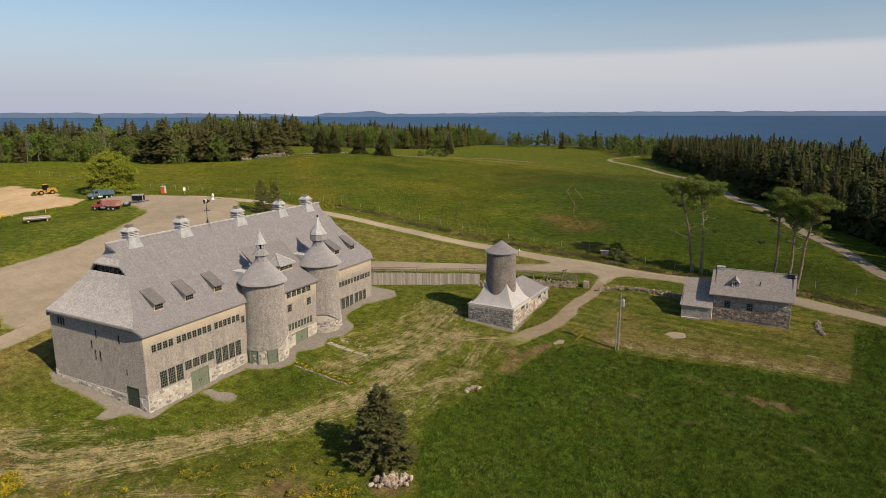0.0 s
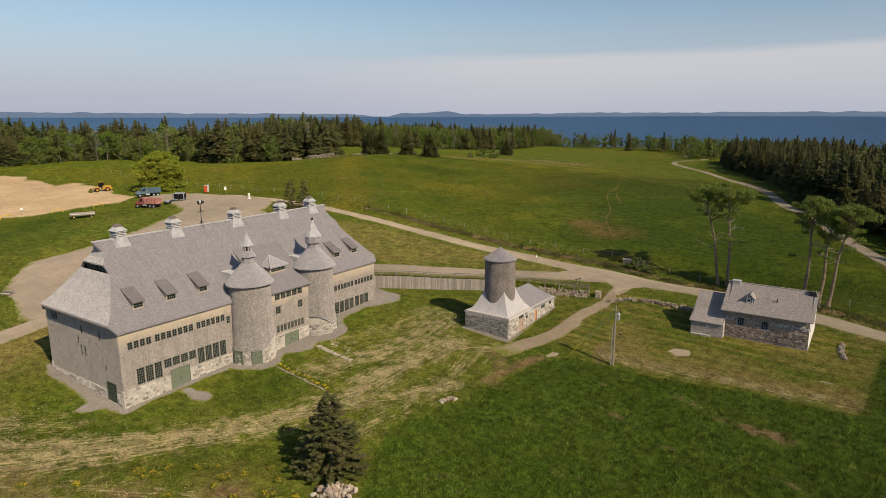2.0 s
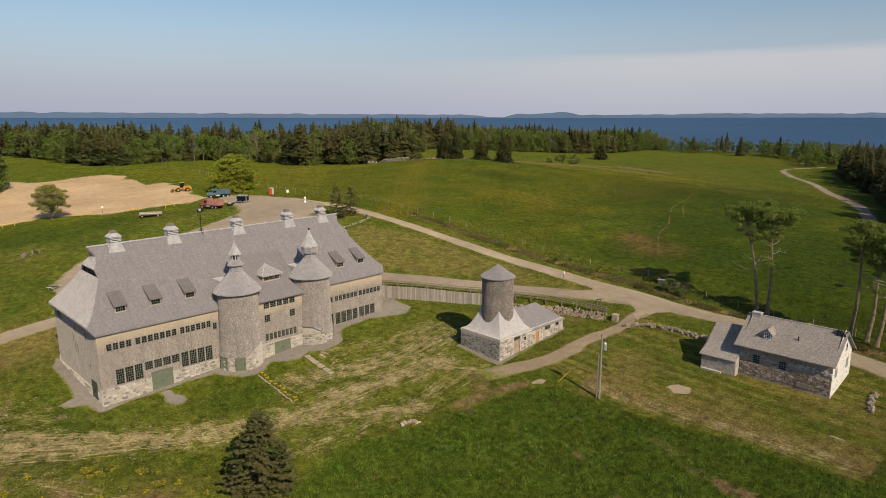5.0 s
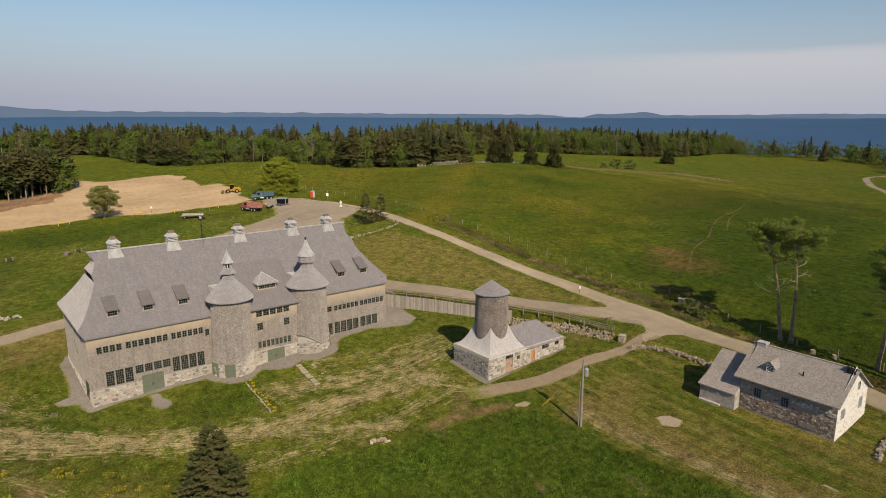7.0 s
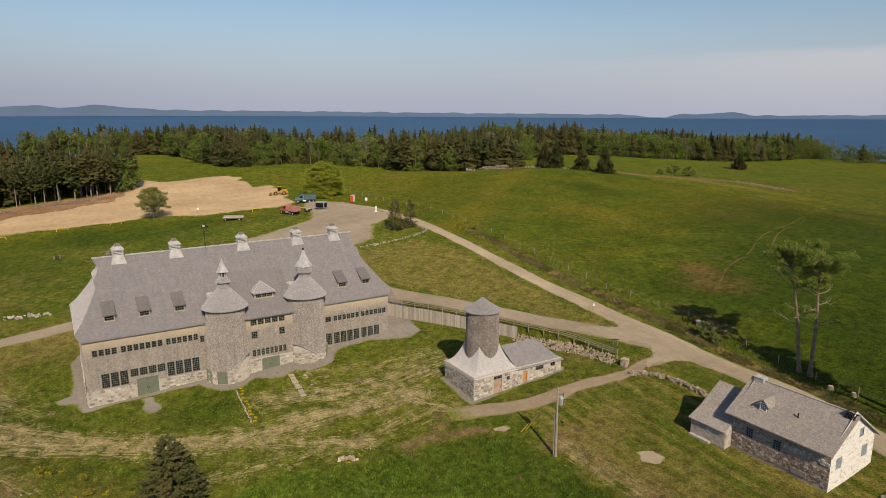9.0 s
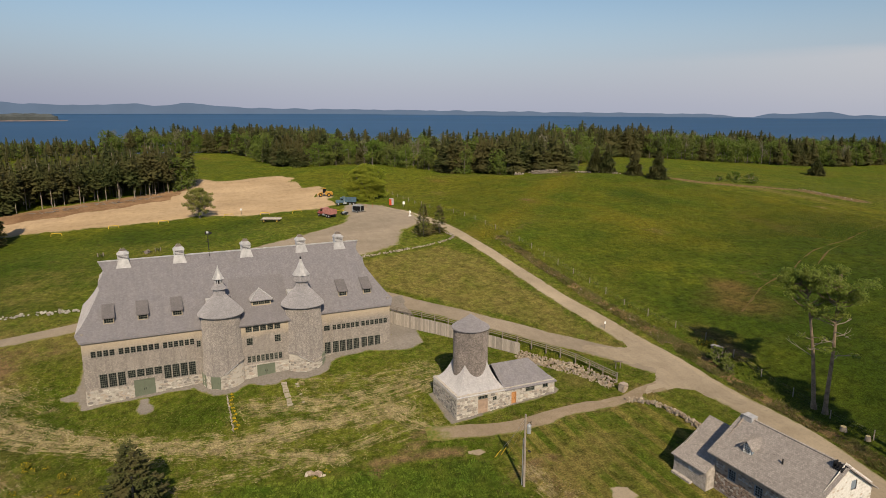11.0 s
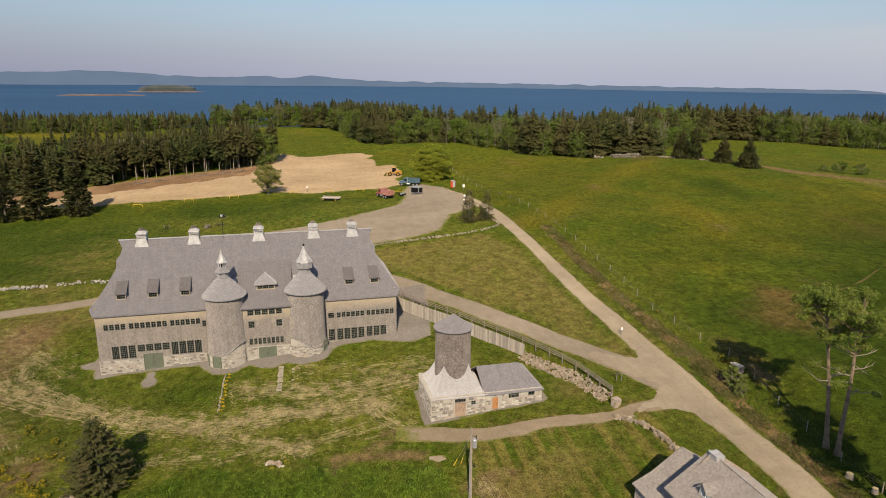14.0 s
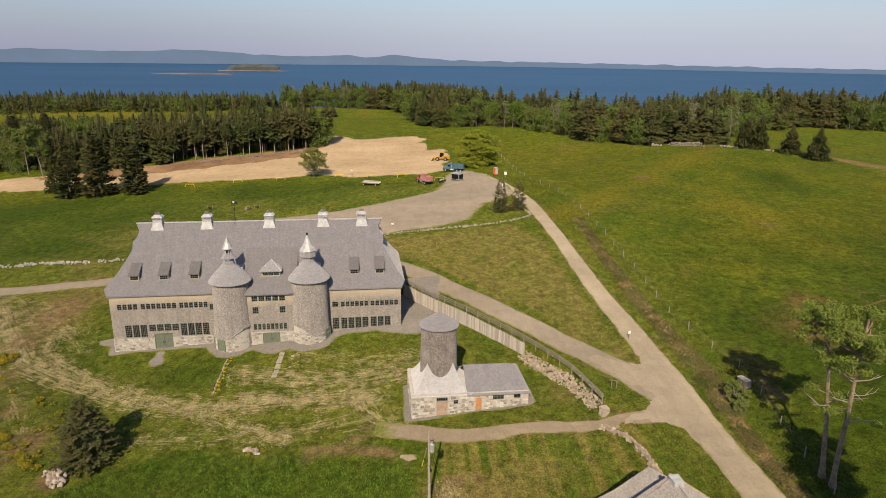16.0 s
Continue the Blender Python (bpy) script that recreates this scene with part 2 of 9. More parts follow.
M_LANE = dirt("lane_gravel", (0.250, 0.205, 0.154), (0.290, 0.240, 0.182), (0.208, 0.171, 0.130))
M_TRACK = dirt("track_earth", (0.240, 0.186, 0.130), (0.292, 0.232, 0.165), (0.172, 0.138, 0.075), 0.6)
M_TRAIL = dirt("trail_earth", (0.145, 0.092, 0.042), (0.118, 0.088, 0.032), (0.085, 0.085, 0.018), 0.6)
M_SAND = dirt("pit_sand", (0.375, 0.27, 0.16), (0.43, 0.315, 0.193), (0.29, 0.205, 0.118), 0.07)
M_CLEARED = dirt("cleared_soil", (0.17, 0.098, 0.052), (0.29, 0.18, 0.098), (0.11, 0.075, 0.042), 0.16)
M_GRAVEL = dirt("drain_gravel", (0.188, 0.166, 0.143), (0.258, 0.230, 0.200), (0.112, 0.099, 0.086), 2.6)
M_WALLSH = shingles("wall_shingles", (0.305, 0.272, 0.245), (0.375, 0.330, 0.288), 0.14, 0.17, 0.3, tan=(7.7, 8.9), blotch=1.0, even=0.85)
M_ENDSH = shingles("end_wall_shingles", (0.318, 0.284, 0.256), (0.378, 0.338, 0.300), 0.14, 0.17, 0.14, blotch=0.7, even=0.9)
M_ROOFSH = shingles("roof_shingles", (0.248, 0.233, 0.246), (0.272, 0.255, 0.262), 0.17, 0.24, 0.14, blotch=0.24, even=0.5)
M_DORMERSH = shingles("dormer_shingles", (0.165, 0.152, 0.154), (0.190, 0.173, 0.172), 0.16, 0.2, 0.15, blotch=0.2, even=0.5)
M_BAYSH = shingles("bay_roof_shingles", (0.222, 0.207, 0.213), (0.242, 0.225, 0.229), 0.16, 0.2, 0.14, blotch=0.14, even=0.5)
M_PALESH = shingles("flared_roof_shingles", (0.47, 0.45, 0.455), (0.52, 0.50, 0.495), 0.17, 0.24, 0.14, blotch=0.2, even=0.4)
M_HIPSH = shingles("hip_end_shingles", (0.36, 0.342, 0.348), (0.42, 0.397, 0.392), 0.17, 0.24, 0.1, blotch=0.25, even=0.7)
M_CAPSH = shingles("tower_roof_shingles", (0.318, 0.304, 0.313), (0.350, 0.334, 0.341), 0.16, 0.2, 0.15, blotch=0.2, even=0.6)
M_SILO = shingles("silo_shingles", (0.212, 0.182, 0.168), (0.290, 0.250, 0.226), 0.14, 0.19, 0.5, even=1.2)
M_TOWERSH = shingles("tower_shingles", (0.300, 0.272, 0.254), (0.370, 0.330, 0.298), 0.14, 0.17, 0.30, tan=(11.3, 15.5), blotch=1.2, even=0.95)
M_COTROOF = shingles("cottage_shingles", (0.328, 0.292, 0.268), (0.368, 0.328, 0.300), 0.2, 0.22, 0.10, blotch=0.16, even=0.7)
M_LEAD = plain("lead_flashing", (0.44, 0.43, 0.43), 0.5, 0.15, 0.3)
M_TRIM = plain("weathered_trim", (0.36, 0.30, 0.24), 0.85)
M_GREEN = plain("green_paint", (0.150, 0.170, 0.120), 0.65, 0, 0.12)
M_GREENDK = plain("dark_green_paint", (0.045, 0.060, 0.040), 0.6, 0, 0.15)
M_SASH = plain("sash_paint", (0.135, 0.14, 0.115), 0.65)
M_DOORWOOD = plain("door_wood", (0.36, 0.26, 0.19), 0.8)
M_ORANGE = plain("orange_door_wood", (0.44, 0.215, 0.085), 0.7)
M_BOARD = plain("grey_boards", (0.365, 0.325, 0.285), 0.9, 0, 0.4, 2.2)
def board_wood():
    k = Mat("fence_boards", 0.9, 0.2)
    grain = k.noise(3.0, 5, k.mapped(k.geo.outputs["Position"], (3.0, 3.0, 0.4)), 0.7)
    k.colour(k.mix(1.0, k.mix(k.ramp(grain, 0.35, 0.65), (0.30, 0.265, 0.228), (0.43, 0.385, 0.335)), k.ramp(k.rand(), 0.0, 1.0, 0.72, 1.16), "MULTIPLY"))
    k.bump(grain, 0.01)
    return k.m


M_FENCEBOARD = board_wood()
M_RAIL = plain("fence_rails", (0.21, 0.178, 0.15), 0.9, 0, 0.3, 2.0)
M_POLE = plain("pole_wood", (0.28, 0.24, 0.20), 0.9)
M_METAL = plain("galvanised_metal", (0.50, 0.51, 0.52), 0.45, 0.6, 0.15)
M_IRON = plain("dark_iron", (0.03, 0.03, 0.032), 0.6, 0.5)
M_WHITE = plain("white_paint", (0.78, 0.77, 0.74), 0.6, 0, 0.1)
M_BLUEGREY = plain("blue_grey_paint", (0.20, 0.235, 0.27), 0.7)
M_YELLOW = plain("yellow_paint", (0.62, 0.43, 0.04), 0.55)
M_AMBER = plain("amber_machine_paint", (0.50, 0.27, 0.03), 0.55, 0, 0.3)
M_RED = plain("red_truck_paint", (0.235, 0.062, 0.055), 0.6, 0, 0.35)
M_PINKISH = plain("faded_red_paint", (0.36, 0.165, 0.14), 0.75, 0, 0.35)
M_BLUE = plain("blue_truck_paint", (0.085, 0.145, 0.19), 0.55, 0, 0.4)
M_ORANGERED = plain("toilet_red", (0.62, 0.09, 0.03), 0.5)
M_TYRE = plain("tyre_rubber", (0.022, 0.021, 0.020), 0.9)
M_BLACK = plain("black_panel", (0.012, 0.012, 0.013), 0.85, 0, 0.25, 1.5, 0.1)
M_BARK = plain("bark", (0.17, 0.145, 0.125), 0.95, 0, 0.4, 3.0)
M_STEM = plain("bare_stem_bark", (0.27, 0.225, 0.18), 0.95, 0, 0.35, 3.0)
M_PALEBARK = plain("pale_bark", (0.22, 0.19, 0.16), 0.95, 0, 0.35, 3.0)
M_ASPENBARK = plain("aspen_bark", (0.245, 0.180, 0.120), 0.95, 0, 0.55, 2.0)


def glass():
    k = Mat("window_glass", 0.08, 0.5)
    k.colour((0.016, 0.019, 0.020))
    k.bump(k.noise(1.2, 2), 0.01, 0.25)
    return k.m


def stonework(name, tones, by_island=False):
    k = Mat(name, 0.92, 0.15)
    r = k.island() if by_island else k.rand()
    n = k.n.new("ShaderNodeValToRGB")
    k.l.new(r, n.inputs[0])
    n.color_ramp.interpolation = "CONSTANT"
    el = n.color_ramp.elements
    for i, t in enumerate(tones):
        e = el[i] if i < 2 else el.new(i / len(tones))
        e.position, e.color = i / len(tones), (*t, 1)
    spec = k.noise(7.0, 5)
    c = k.mix(k.ramp(spec, 0.35, 0.68, 0, 0.5), n.outputs[0], (0.20, 0.178, 0.15))
    c = k.mix(k.ramp(k.noise(2.0, 4), 0.52, 0.68, 0, 0.3), c, (0.48, 0.44, 0.37))
    k.colour(c)
    k.bump(spec, 0.03, 0.7)
    return k.m


def mortar(name, c, dark):
    k = Mat(name, 0.95, 0.1)
    v = k.n.new("ShaderNodeTexVoronoi")
    v.inputs["Scale"].default_value = 2.6
    k.l.new(k.mapped(k.tc.outputs["UV"], (0.75, 1.35, 1)), v.inputs["Vector"])
    hue = k.n.new("ShaderNodeSeparateColor")
    k.l.new(v.outputs["Color"], hue.inputs[0])
    b = k.mix(k.ramp(hue.outputs[0], 0.5, 0.55, 0, 0.75), c, dark)
    b = k.mix(k.ramp(hue.outputs[1], 0.7, 0.75, 0, 0.7), b, (0.42, 0.33, 0.25))
    b = k.mix(k.ramp(v.outputs["Distance"], 0.28, 0.5, 0, 0.85), b, c)
    b = k.mix(k.ramp(k.noise(5, 4), 0.4, 0.7, 0, 0.3), b, (0.28, 0.25, 0.21))
    k.colour(b)
    k.bump(k.math("SUBTRACT", 1.0, v.outputs["Distance"]), 0.05, 0.6)
    return k.m


M_GLASS = glass()
M_MORTAR = mortar("limed_rubble", (0.45, 0.415, 0.365), (0.25, 0.23, 0.205))
M_GREYSTONE = stonework("grey_wall_stone", [(0.28, 0.265, 0.245), (0.20, 0.19, 0.175), (0.36, 0.33, 0.29), (0.15, 0.14, 0.13), (0.31, 0.27, 0.23), (0.42, 0.39, 0.345)])
M_DARKRUBBLE = mortar("brown_rubble", (0.36, 0.30, 0.25), (0.14, 0.095, 0.07))
M_LIMEWASH = mortar("limewashed_rubble", (0.66, 0.64, 0.60), (0.50, 0.47, 0.43))
M_STONE = stonework("wall_stone", [(0.45, 0.415, 0.37), (0.34, 0.31, 0.275), (0.54, 0.50, 0.44), (0.22, 0.205, 0.19), (0.46, 0.385, 0.32), (0.60, 0.565, 0.50), (0.30, 0.26, 0.225)])
M_BROWNSTONE = stonework("cottage_stone", [(0.20, 0.130, 0.092), (0.28, 0.190, 0.138), (0.125, 0.088, 0.070), (0.36, 0.265, 0.195), (0.235, 0.155, 0.115), (0.50, 0.45, 0.39), (0.16, 0.12, 0.098)])
M_WASHSTONE = stonework("washed_stone", [(0.56, 0.55, 0.53), (0.42, 0.41, 0.40), (0.66, 0.64, 0.61), (0.24, 0.22, 0.205), (0.50, 0.46, 0.42)])
M_BOULDER = stonework("field_boulders", [(0.35, 0.275, 0.19), (0.42, 0.345, 0.25), (0.28, 0.215, 0.15), (0.47, 0.395, 0.295), (0.34, 0.26, 0.175), (0.27, 0.235, 0.19)])
M_BOULDERFILL = stonework("boulder_fill", [(0.33, 0.255, 0.175), (0.40, 0.325, 0.235), (0.26, 0.20, 0.14), (0.43, 0.36, 0.27)], True)
M_PINKROCK = stonework("pink_rubble", [(0.40, 0.31, 0.235), (0.50, 0.42, 0.33), (0.30, 0.225, 0.17), (0.58, 0.51, 0.42), (0.37, 0.27, 0.21)])
M_NEEDLE = leafy("spruce_needles", (0.024, 0.034, 0.011), (0.084, 0.096, 0.030), (0.104, 0.090, 0.034), 0.12, 0.06)
M_NEEDLENEAR = leafy("fir_needles", (0.026, 0.034, 0.011), (0.118, 0.130, 0.042), (0.118, 0.100, 0.042), 0.2, 0.45)
M_YOUNG = leafy("young_spruce_needles", (0.055, 0.062, 0.020), (0.185, 0.180, 0.062), (0.18, 0.135, 0.055), 0.2, 0.45)
M_LEAF = leafy("broad_leaves", (0.080, 0.132, 0.018), (0.150, 0.218, 0.031), (0.150, 0.160, 0.045), 0.15, 0.07)
M_MAPLE = leafy("young_maple_leaves", (0.145, 0.190, 0.014), (0.290, 0.335, 0.032), (0.265, 0.275, 0.028))
M_ASPEN = leafy("aspen_leaves", (0.070, 0.112, 0.014), (0.245, 0.315, 0.050), (0.19, 0.215, 0.04), 0.2, 0.5)
M_ORCHARD = leafy("small_tree_leaves", (0.125, 0.155, 0.030), (0.29, 0.31, 0.07), (0.25, 0.23, 0.06), 0.2, 0.4)
M_TWIG = leafy("leafless_twigs", (0.17, 0.155, 0.11), (0.27, 0.25, 0.17), (0.22, 0.21, 0.12))
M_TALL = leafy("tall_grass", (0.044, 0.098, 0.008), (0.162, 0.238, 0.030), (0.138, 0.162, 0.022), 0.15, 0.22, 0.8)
M_BRUSH = leafy("dead_brush", (0.095, 0.090, 0.030), (0.29, 0.225, 0.11), (0.105, 0.120, 0.028), 0.1, 0.25)
M_GRAZED = leafy("grazed_grass", (0.075, 0.115, 0.012), (0.130, 0.158, 0.020), (0.145, 0.142, 0.020))
M_TURF = leafy("turf_blades", (0.095, 0.130, 0.014), (0.165, 0.175, 0.030), (0.20, 0.175, 0.05))
M_HAY = leafy("hay_wisps", (0.34, 0.27, 0.14), (0.52, 0.44, 0.26), (0.42, 0.34, 0.19))
M_FLOWER = leafy("yellow_blossom", (0.50, 0.33, 0.01), (0.75, 0.52, 0.02), (0.45, 0.36, 0.02))


def sea_surface():
    k = Mat("sea_surface", 0.42, 0.075)
    c = k.mix(k.ramp(k.noise(0.0022, 5, k.mapped(k.geo.outputs["Position"], (1, 0.35, 1), (0, 0, 0.4))), 0.38, 0.64), SEA_A, SEA_B)
    k.colour(c)
    k.bump(k.noise(0.12, 6), 0.5, 0.35)
    return k.m


SEA_A, SEA_B = (0.010, 0.041, 0.100), (0.017, 0.056, 0.130)
M_SEA = sea_surface()

# ---- shapes ----


class Shape:
    """Gathers faces for one mesh; every face gets UVs in metres along its own plane, or those given."""

    def __init__(self):
        self.v, self.f, self.uv, self.smooth = [], [], {}, set()

    def face(self, *pts, uv=None, smooth=False):
        i = len(self.v)
        self.v += [tuple(p) for p in pts]
        self.f.append(tuple(range(i, i + len(pts))))
        if uv:
            self.uv[len(self.f) - 1] = uv
        if smooth:
            self.smooth.add(len(self.f) - 1)
        return self

    def box(self, x0, x1, y0, y1, z0, z1):
        a, b, c, d = (x0, y0), (x1, y0), (x1, y1), (x0, y1)
        self.face((*d, z0), (*c, z0), (*b, z0), (*a, z0)).face((*a, z1), (*b, z1), (*c, z1), (*d, z1))
        for p, q in ((a, b), (b, c), (c, d), (d, a)):
            self.face((*p, z0), (*q, z0), (*q, z1), (*p, z1))
        return self

    def frustum(self, cx, cy, z0, z1, a0, b0, a1, b1):
        """A box whose half sizes go from a0, b0 at z0 to a1, b1 at z1."""
        r = [(-1, -1), (1, -1), (1, 1), (-1, 1)]
        lo = [(cx + s * a0, cy + t * b0, z0) for s, t in r]
        hi = [(cx + s * a1, cy + t * b1, z1) for s, t in r]
        self.face(*lo[::-1]).face(*hi)
        for i in range(4):
            j = (i + 1) % 4
            self.face(lo[i], lo[j], hi[j], hi[i])
        return self

    def lathe(self, cx, cy, profile, n=32, turn=0.0, smooth=True, closed=True):
        """Turns (radius, z) rows round an upright axis; closed seals both ends."""
        run = 0.0
        for (r0, z0), (r1, z1) in zip(profile, profile[1:]):
            step = math.hypot(r1 - r0, z1 - z0)
            for i in range(n):
                a, b = turn + 2 * math.pi * i / n, turn + 2 * math.pi * (i + 1) / n
                big = max(r0, r1, 0.05)
                p = [(cx + r0 * math.cos(a), cy + r0 * math.sin(a), z0), (cx + r0 * math.cos(b), cy + r0 * math.sin(b), z0), (cx + r1 * math.cos(b), cy + r1 * math.sin(b), z1), (cx + r1 * math.cos(a), cy + r1 * math.sin(a), z1)]
                w = [(a * r0, run), (b * r0, run), (b * r1, run + step), (a * r1, run + step)]
                if r1 < 1e-4:
                    p, w = p[:3], w[:3]
                elif r0 < 1e-4:
                    p, w = [p[0], p[2], p[3]], [w[0], w[2], w[3]]
                self.face(*p, uv=w, smooth=smooth)
            run += step
        if closed:
            for (r, z), up in ((profile[0], False), (profile[-1], True)):
                if r > 1e-3:
                    ring = [(cx + r * math.cos(turn + 2 * math.pi * i / n), cy + r * math.sin(turn + 2 * math.pi * i / n), z) for i in range(n)]
                    self.face(*(ring if up else ring[::-1]))
        return self

    def tube(self, p, q, r0, r1=None, n=7):
        p, q = Vector(p), Vector(q)
        r1 = r0 if r1 is None else r1
        d = (q - p).normalized()
        s = d.orthogonal().normalized()
        t = d.cross(s)
        lo = [p + (s * math.cos(2 * math.pi * i / n) + t * math.sin(2 * math.pi * i / n)) * r0 for i in range(n)]
        hi = [q + (s * math.cos(2 * math.pi * i / n) + t * math.sin(2 * math.pi * i / n)) * r1 for i in range(n)]
        for i in range(n):
            j = (i + 1) % n
            self.face(lo[i], lo[j], hi[j], hi[i], smooth=True)
        self.face(*lo[::-1]).face(*hi)
        return self

    def wheel(self, c, r, w, n=16):
        """A disc with its axle along x."""
        return self.tube((c[0] - w / 2, c[1], c[2]), (c[0] + w / 2, c[1], c[2]), r, r, n)

    def sheet(self, faces, thick):
        """Faces given a depth below them, with rims on open edges."""
        edges = {}
        for pts in faces:
            pts = [Vector(p) for p in pts]
            for a, b in zip(pts, pts[1:] + pts[:1]):
                ka, kb = tuple(round(v, 3) for v in a), tuple(round(v, 3) for v in b)
                edges[(ka, kb)] = (a, b)
            self.face(*pts)
            self.face(*[p - Vector((0, 0, thick)) for p in pts[::-1]])
        for (ka, kb), (a, b) in edges.items():
            if (kb, ka) not in edges:
                d = Vector((0, 0, thick))
                self.face(a - d, b - d, b, a)
        return self

    def mesh(self, name, mats, slots=None):
        me = bpy.data.meshes.new(name)
        me.from_pydata(self.v, [], self.f)
        layer = me.uv_layers.new(name="UVMap")
        pts = self.v
        flat = np.zeros((len(me.loops), 2), np.float32)
        k = 0
        for i, f in enumerate(self.f):
            if i in self.uv:
                co = self.uv[i]
            else:
                n = me.polygons[i].normal
                t = Vector((-n.y, n.x, 0))
                t = t.normalized() if t.length > 1e-4 else Vector((1, 0, 0))
                b = n.cross(t)
                co = [(t.dot(Vector(pts[j])), b.dot(Vector(pts[j]))) for j in f]
            flat[k:k + len(f)] = co
            k += len(f)
        layer.data.foreach_set("uv", flat.ravel())
        if self.smooth:
            me.polygons.foreach_set("use_smooth", [i in self.smooth for i in range(len(self.f))])
        for m in mats if isinstance(mats, (list, tuple)) else [mats]:
            me.materials.append(m)
        return me


def thing(name, at, label, category, group="", turn=0.0):
    """An empty at a thing's base, which parents its parts."""
    ob = new(name)
    ob.empty_display_size = 0.3
    ob.matrix_world = pose(*at, 0, 0, turn)
    return tagged(ob, label, category, group)


def part(name, shape, material, parent, label="", at=None):
    me = shape.mesh(name, material) if isinstance(shape, Shape) else shape
    ob = new(name, me)
    if parent is not None:
        ob.parent = parent
    if at is not None:
        ob.matrix_basis = at
    return tagged(ob, label)


def bulk(name, verts, faces, mats, index=None, smooth=False):
    """A big mesh out of arrays; faces all have the same number of corners."""
    me = bpy.data.meshes.new(name)
    verts, faces = np.asarray(verts, np.float32), np.asarray(faces, np.int32)
    n, c = faces.shape
    me.vertices.add(len(verts))
    me.vertices.foreach_set("co", verts.ravel())
    me.loops.add(n * c)
    me.loops.foreach_set("vertex_index", faces.ravel())
    me.polygons.add(n)
    me.polygons.foreach_set("loop_start", np.arange(0, n * c, c, dtype=np.int32))
    for m in mats:
        me.materials.append(m)
    if index is not None:
        me.polygons.foreach_set("material_index", np.asarray(index, np.int32))
    if smooth:
        me.polygons.foreach_set("use_smooth", np.ones(n, bool))
    me.update(calc_edges=True)
    return me


# ---- lie of the land ----
KNOLL_X, KNOLL_Y, KNOLL = np.linspace(-270, 30, 7), np.linspace(0, 380, 8), 52.0
RISE = [-0.8, -0.3, 1.4, 1.8, -0.7, -0.9, 0.1, -0.7, 0.3, -1.9, -2.2, 0.3, -0.2, -0.7, -0.7, -1.5, 1.9, -0.2, -1.3, 0.4, 2.2, 0.4, -1.4, -1.8, -0.9, 1.8, 4.4, -0.9, -0.7, 1.7, 0.5, -1.0, 0.2, -0.5, -1.3, -1.6, -1.7, 1.1, 0.9, -1.0, 0.6, -1.0, -0.1, 5.1, 2.2, -0.1, -1.4, -1.9, -2.1, -0.9, 0.8, 0.6, -0.7, -0.1, -0.9, -1.1]
SEA_LEVEL = 2.0
BANK = [(-88.0, 88.6), (-81.5, 93.5), (-72.0, 101.3), (-62.1, 107.9), (-53.0, 112.6), (-43.5, 115.2)]     # retaining fence beside the lane


def step(a, b, v):
    t = np.clip((v - a) / (b - a), 0, 1)
    return t * t * (3 - 2 * t)


def along(line, x, y):
    """Distance of points from a line of corners, the side (positive: left), and how far along they are (0 to 1)."""
    x, y = np.asarray(x, float), np.asarray(y, float)
    best, side, part_of = np.full(x.shape, 1e9), np.zeros(x.shape), np.zeros(x.shape)
    lens = [math.dist(a, b) for a, b in zip(line, line[1:])]
    total, run = sum(lens), 0.0
    for (a, b), ln in zip(zip(line, line[1:]), lens):
        ux, uy = (b[0] - a[0]) / ln, (b[1] - a[1]) / ln
        s = np.clip((x - a[0]) * ux + (y - a[1]) * uy, 0, ln)
        dx, dy = x - a[0] - s * ux, y - a[1] - s * uy
        d = np.hypot(dx, dy)
        near = d < best
        best = np.where(near, d, best)
        side = np.where(near, np.sign(ux * dy - uy * dx), side)
        part_of = np.where(near, (run + s) / total, part_of)
        run += ln
    return best, side, part_of


def height(x, y):
    x, y = np.asarray(x, float), np.asarray(y, float)
    d = -(x + 95) * 0.75 + (y - 125) * 0.65
    z = 8.5 + 14.5 / (1 + np.exp(-np.clip(d / 28, -30, 30))) - 11.5 * step(270, 520, y)
    k = 0
    for a in KNOLL_X:
        for b in KNOLL_Y:
            z = z + RISE[k] * np.exp(-((x - a) ** 2 + (y - b) ** 2) / (2 * KNOLL * KNOLL))
            k += 1
    z = z + 0.10 * np.sin(x * 0.31 + 1.3 * np.sin(y * 0.17)) * np.cos(y * 0.27) * step(0, 1, 1.0)
    z = z + 3.0 * np.exp(-((x + 197) / 36) ** 2 - ((y - 212) / 36) ** 2)
    off, side, run = along(BANK, x, y)
    low = (1.85 - 0.3 * step(0.2, 0.6, run)) * (1 - 0.75 * step(0.6, 1.0, run))
    z = z - np.where((side < 0) | (off < 0.75), low * np.exp(-(np.where(side < 0, off, 0.0) / 7.0) ** 2), -0.15 * np.exp(-(off / 4.0) ** 2))
    z = z - 1.5 * np.exp(-((x + 29) / 16) ** 2 - ((y - 137.5) / 6.2) ** 2)
    z = z - 5.5 * np.exp(-((x + 80) / 62) ** 2 - ((y - 298) / 56) ** 2)
    z = z - 26 * step(-455, -560, x)
    rim = np.hypot((x + 200) / 450, (y - 170) / 430)
    w = step(1.0, 1.22, rim)
    return z * (1 - w) - 14 * w


def ground_z(x, y):
    return float(height(np.array([x]), np.array([y]))[0])


